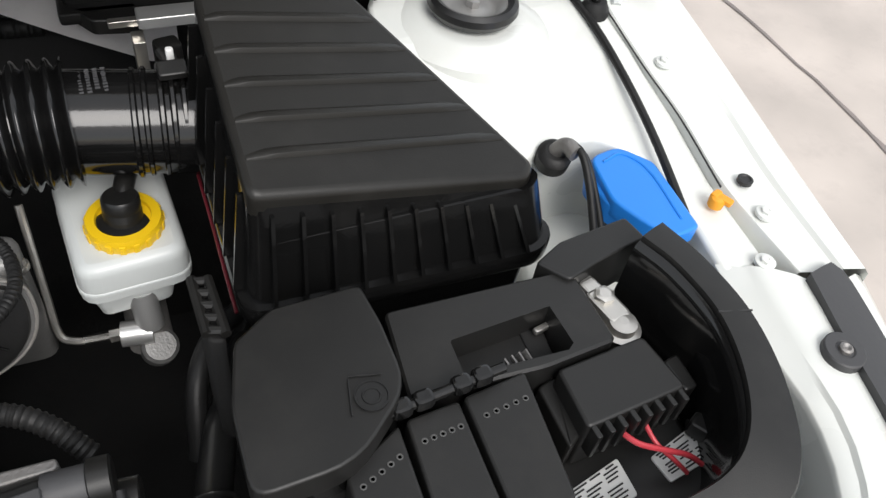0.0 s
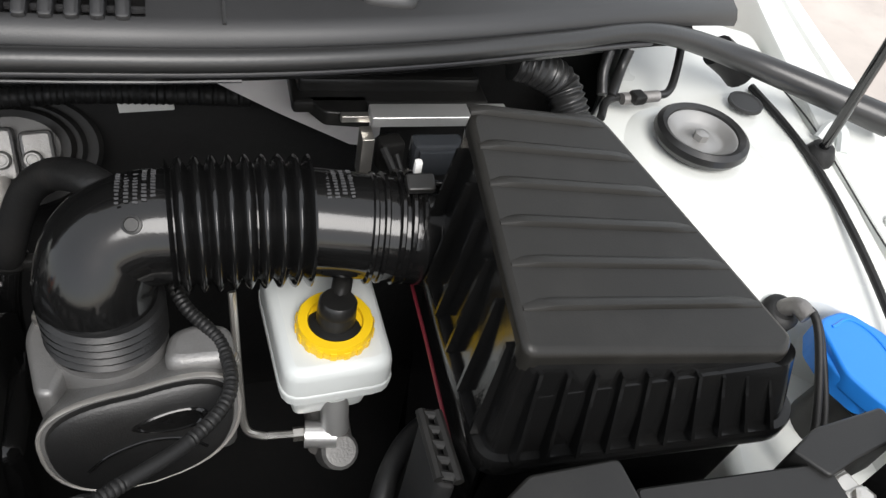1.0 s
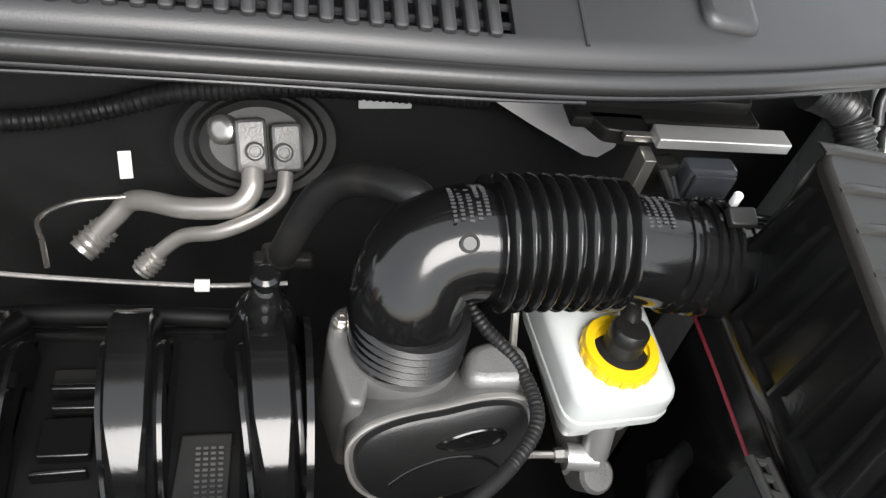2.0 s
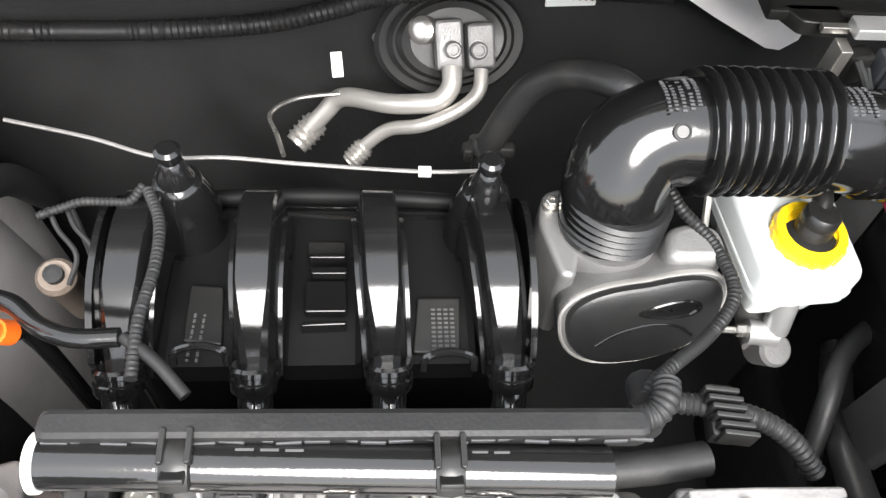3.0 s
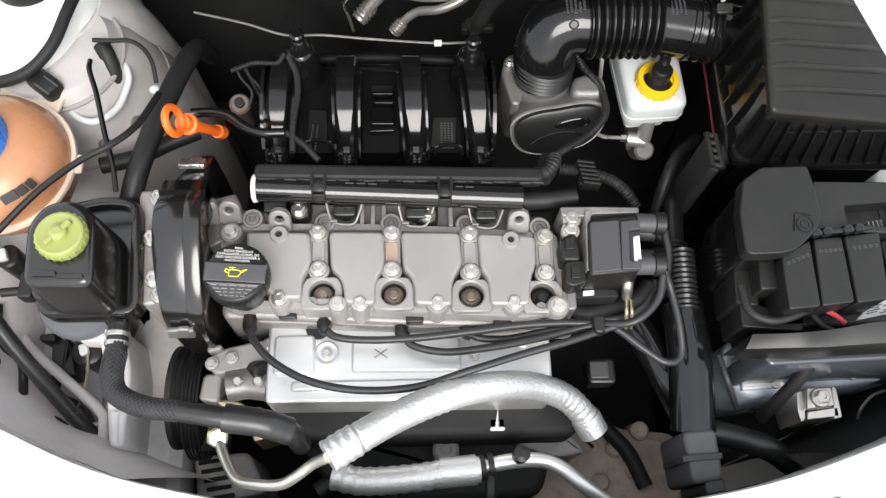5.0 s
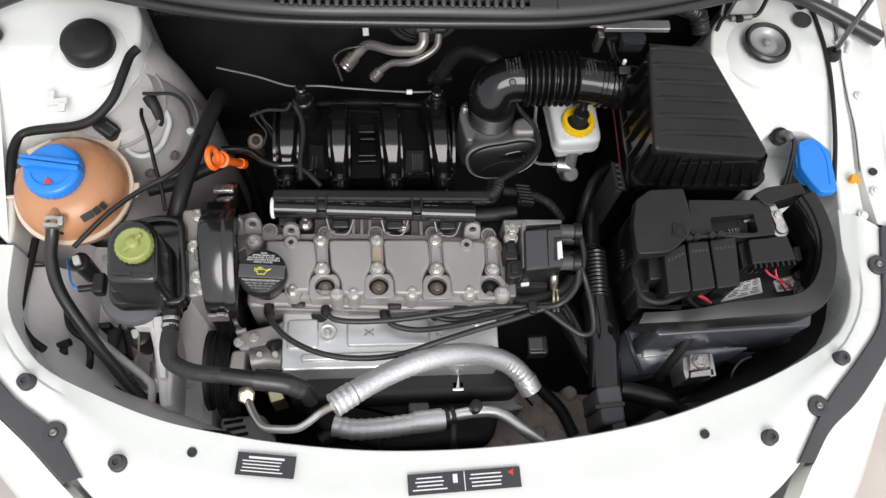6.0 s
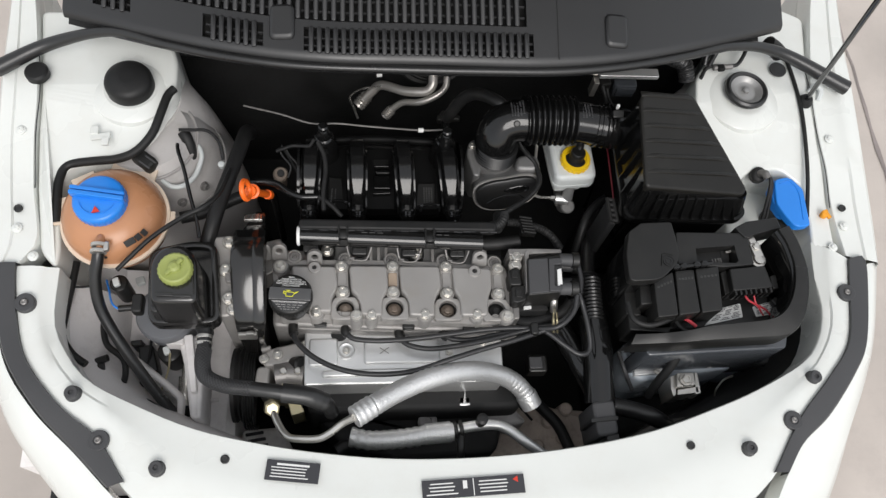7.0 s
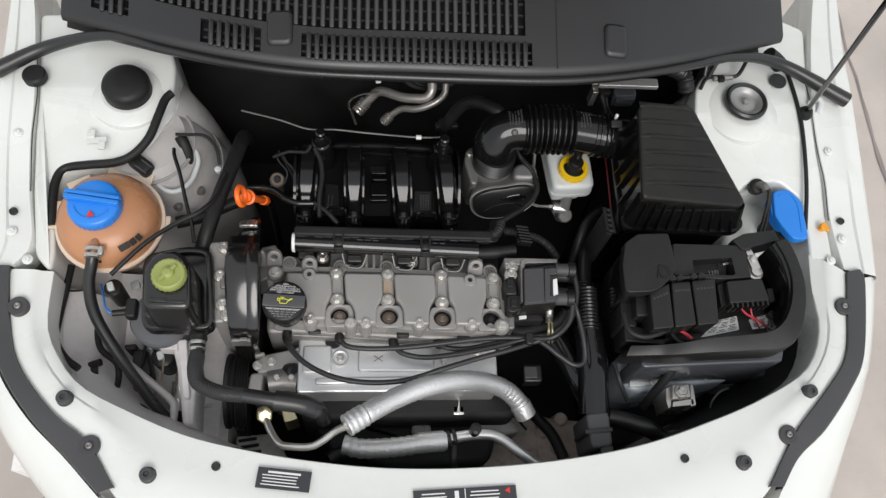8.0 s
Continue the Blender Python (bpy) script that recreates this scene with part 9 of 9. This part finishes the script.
for a, r in (([(-0.044, 0.426, 0.736), (-0.064, 0.407, 0.724)], 0.0115), ([(0.001, 0.386, 0.748), (-0.013, 0.377, 0.735)], 0.0085)):
    bm = B()
    tube(bm, a, r, n=16, step=1)
    for k in range(4):
        q = Vector(a[0]).lerp(Vector(a[1]), 0.2 + 0.2 * k)
        lathe(bm, q, [(r, -0.002), (r * 1.22, 0), (r, 0.002)], axis=Vector(a[1]) - Vector(a[0]), n=16)
    part("end_fitting", bm, PIPEALU, acp)
FC = Vector((0.072, 0.443, 0.820))
def facing(bm, c):
    return turned(bm, Matrix.Translation(c) @ pose(0, 0, 0, 52, 0, 8))
for px, w, h in (((0.073, 0.436, 0.824), 0.025, 0.044), ((0.101, 0.438, 0.822), 0.025, 0.040)):
    bm = B()
    block(bm, (0, 0, 0), (w, h, 0.014), edge=0.003)
    facing(bm, Vector(px))
    part("flange", bm, GREYCAST, acp)
for px in [(0.076, 0.424, 0.829), (0.0985, 0.425, 0.828)]:
    bm = B()
    lathe(bm, (0, 0, 0), [(0.0075, -0.006), (0.0075, 0.001), (0.006, 0.0025), (0.0045, 0.0025), (0.004, 0.001)], n=20)
    facing(bm, Vector(px))
    part("bolt", bm, GREYCAST, acp)
bm = B()
lathe(bm, Vector((0.051, 0.447, 0.830)), [(0.012, -0.006), (0.012, 0.004), (0.009, 0.006), (0.005, 0.006)], axis=(-0.5, -0.6, 0.5), n=18)
part("cap", bm, STEEL, acp)
for k, (r, m) in enumerate(((0.066, RUBBER), (0.054, RUBBER), (0.046, BLACK))):
    bm = B()
    lathe(bm, (0, 0, 0), [(r, -0.006), (r + 0.004, 0.0), (r, 0.004), (r - 0.008, 0.002)], n=44)
    bmesh.ops.scale(bm, vec=(1, 0.72, 1), verts=bm.verts)
    facing(bm, FC + Vector((0.005, 0.02 - 0.004 * k, 0.004 * k - 0.004)))
    part("rubber_grommet", bm, m, acp, "ringed rubber grommet")
bm = B()
tube(bm, [(0.012, 0.472, 0.800), (0.021, 0.453, 0.800), (0.037, 0.441, 0.800), (0.050, 0.437, 0.800)], 0.006, n=10)
part("metal_lip", bm, PIPEALU, acp, "bare metal lip")
bm = B()
block(bm, (0, 0, 0), (0.010, 0.022, 0.002), edge=0.0006)
facing(bm, Vector((-0.024, 0.434, 0.800)))
single("white_tag", bm, LABELW, "small white paper tag on the firewall", "tag")
AT = Vector((0, 0, 0))
bm = B()
block(bm, (0.181, 0.511, 0.815), (0.046, 0.003, 0.019), (0, -4, 0), edge=0.0008)
single("white_tag", bm, LABELW, "wide white paper tag under the cowl's lip", "tag")
bm = B()
tube(bm, [(-0.430, 0.495, 0.770), (-0.300, 0.492, 0.776), (-0.190, 0.490, 0.782), (-0.119, 0.490, 0.789), (-0.078, 0.490, 0.796), (-0.035, 0.491, 0.808), (0.008, 0.494, 0.822), (0.047, 0.500, 0.824), (0.118, 0.503, 0.829), (0.185, 0.503, 0.829), (0.270, 0.506, 0.824)], 0.0085, n=14, step=40, rfun=ribbed(0.0078, 0.0014, 0.0055))
single("loom_conduit", bm, RUBBER, "black corrugated wiring conduit along the firewall", "conduit")
bm = B()
tube(bm, [(-0.024, 0.434, 0.767), (-0.060, 0.427, 0.767), (-0.081, 0.408, 0.769), (-0.074, 0.382, 0.771), (-0.067, 0.359, 0.772)], 0.002, n=8)
single("thin_wire", bm, STEEL, "thin grey wire by the firewall pipes", "wire")

# corrugated sleeve on the loom beside the coil
bm = B()
tube(bm, [(0.316, 0.030, 0.800), (0.314, -0.006, 0.800), (0.312, -0.040, 0.800)], 0.0135, n=18, step=40, rfun=ribbed(0.0135, 0.0022, 0.0062))
single("loom_sleeve", bm, HOSER, "shiny black corrugated sleeve beside the ignition coil", "sleeve")

# black wiring along the inner edge of the front panel
for line, r in (([(-0.544, 0.023, 0.800), (-0.543, -0.015, 0.780), (-0.538, -0.055, 0.750), (-0.513, -0.081, 0.750), (-0.484, -0.093, 0.750), (-0.459, -0.086, 0.750)], 0.0065), ([(-0.450, -0.122, 0.710), (-0.421, -0.131, 0.710), (-0.398, -0.140, 0.710), (-0.378, -0.155, 0.710)], 0.0085)):
    bm = B()
    tube(bm, line, r, n=12, step=12, rfun=ribbed(r, 0.0006, 0.005))
    single("lamp_loom", bm, RUBBER, "black taped wiring behind the headlamp", "wiring loom")
for p, size, turn in (((-0.451, -0.097, 0.710), (0.018, 0.026, 0.024), 20), ((-0.488, -0.090, 0.720), (0.022, 0.020, 0.020), 40)):
    bm = B()
    block(bm, p, size, (8, 0, turn), edge=0.003)
    block(bm, Vector(p) + Vector((0, 0, size[2] * 0.5)), (size[0] * 0.6, size[1] * 0.5, 0.006), (8, 0, turn), edge=0.001)
    single("lamp_connector", bm, BLACK, "black connector behind the headlamp", "connector")
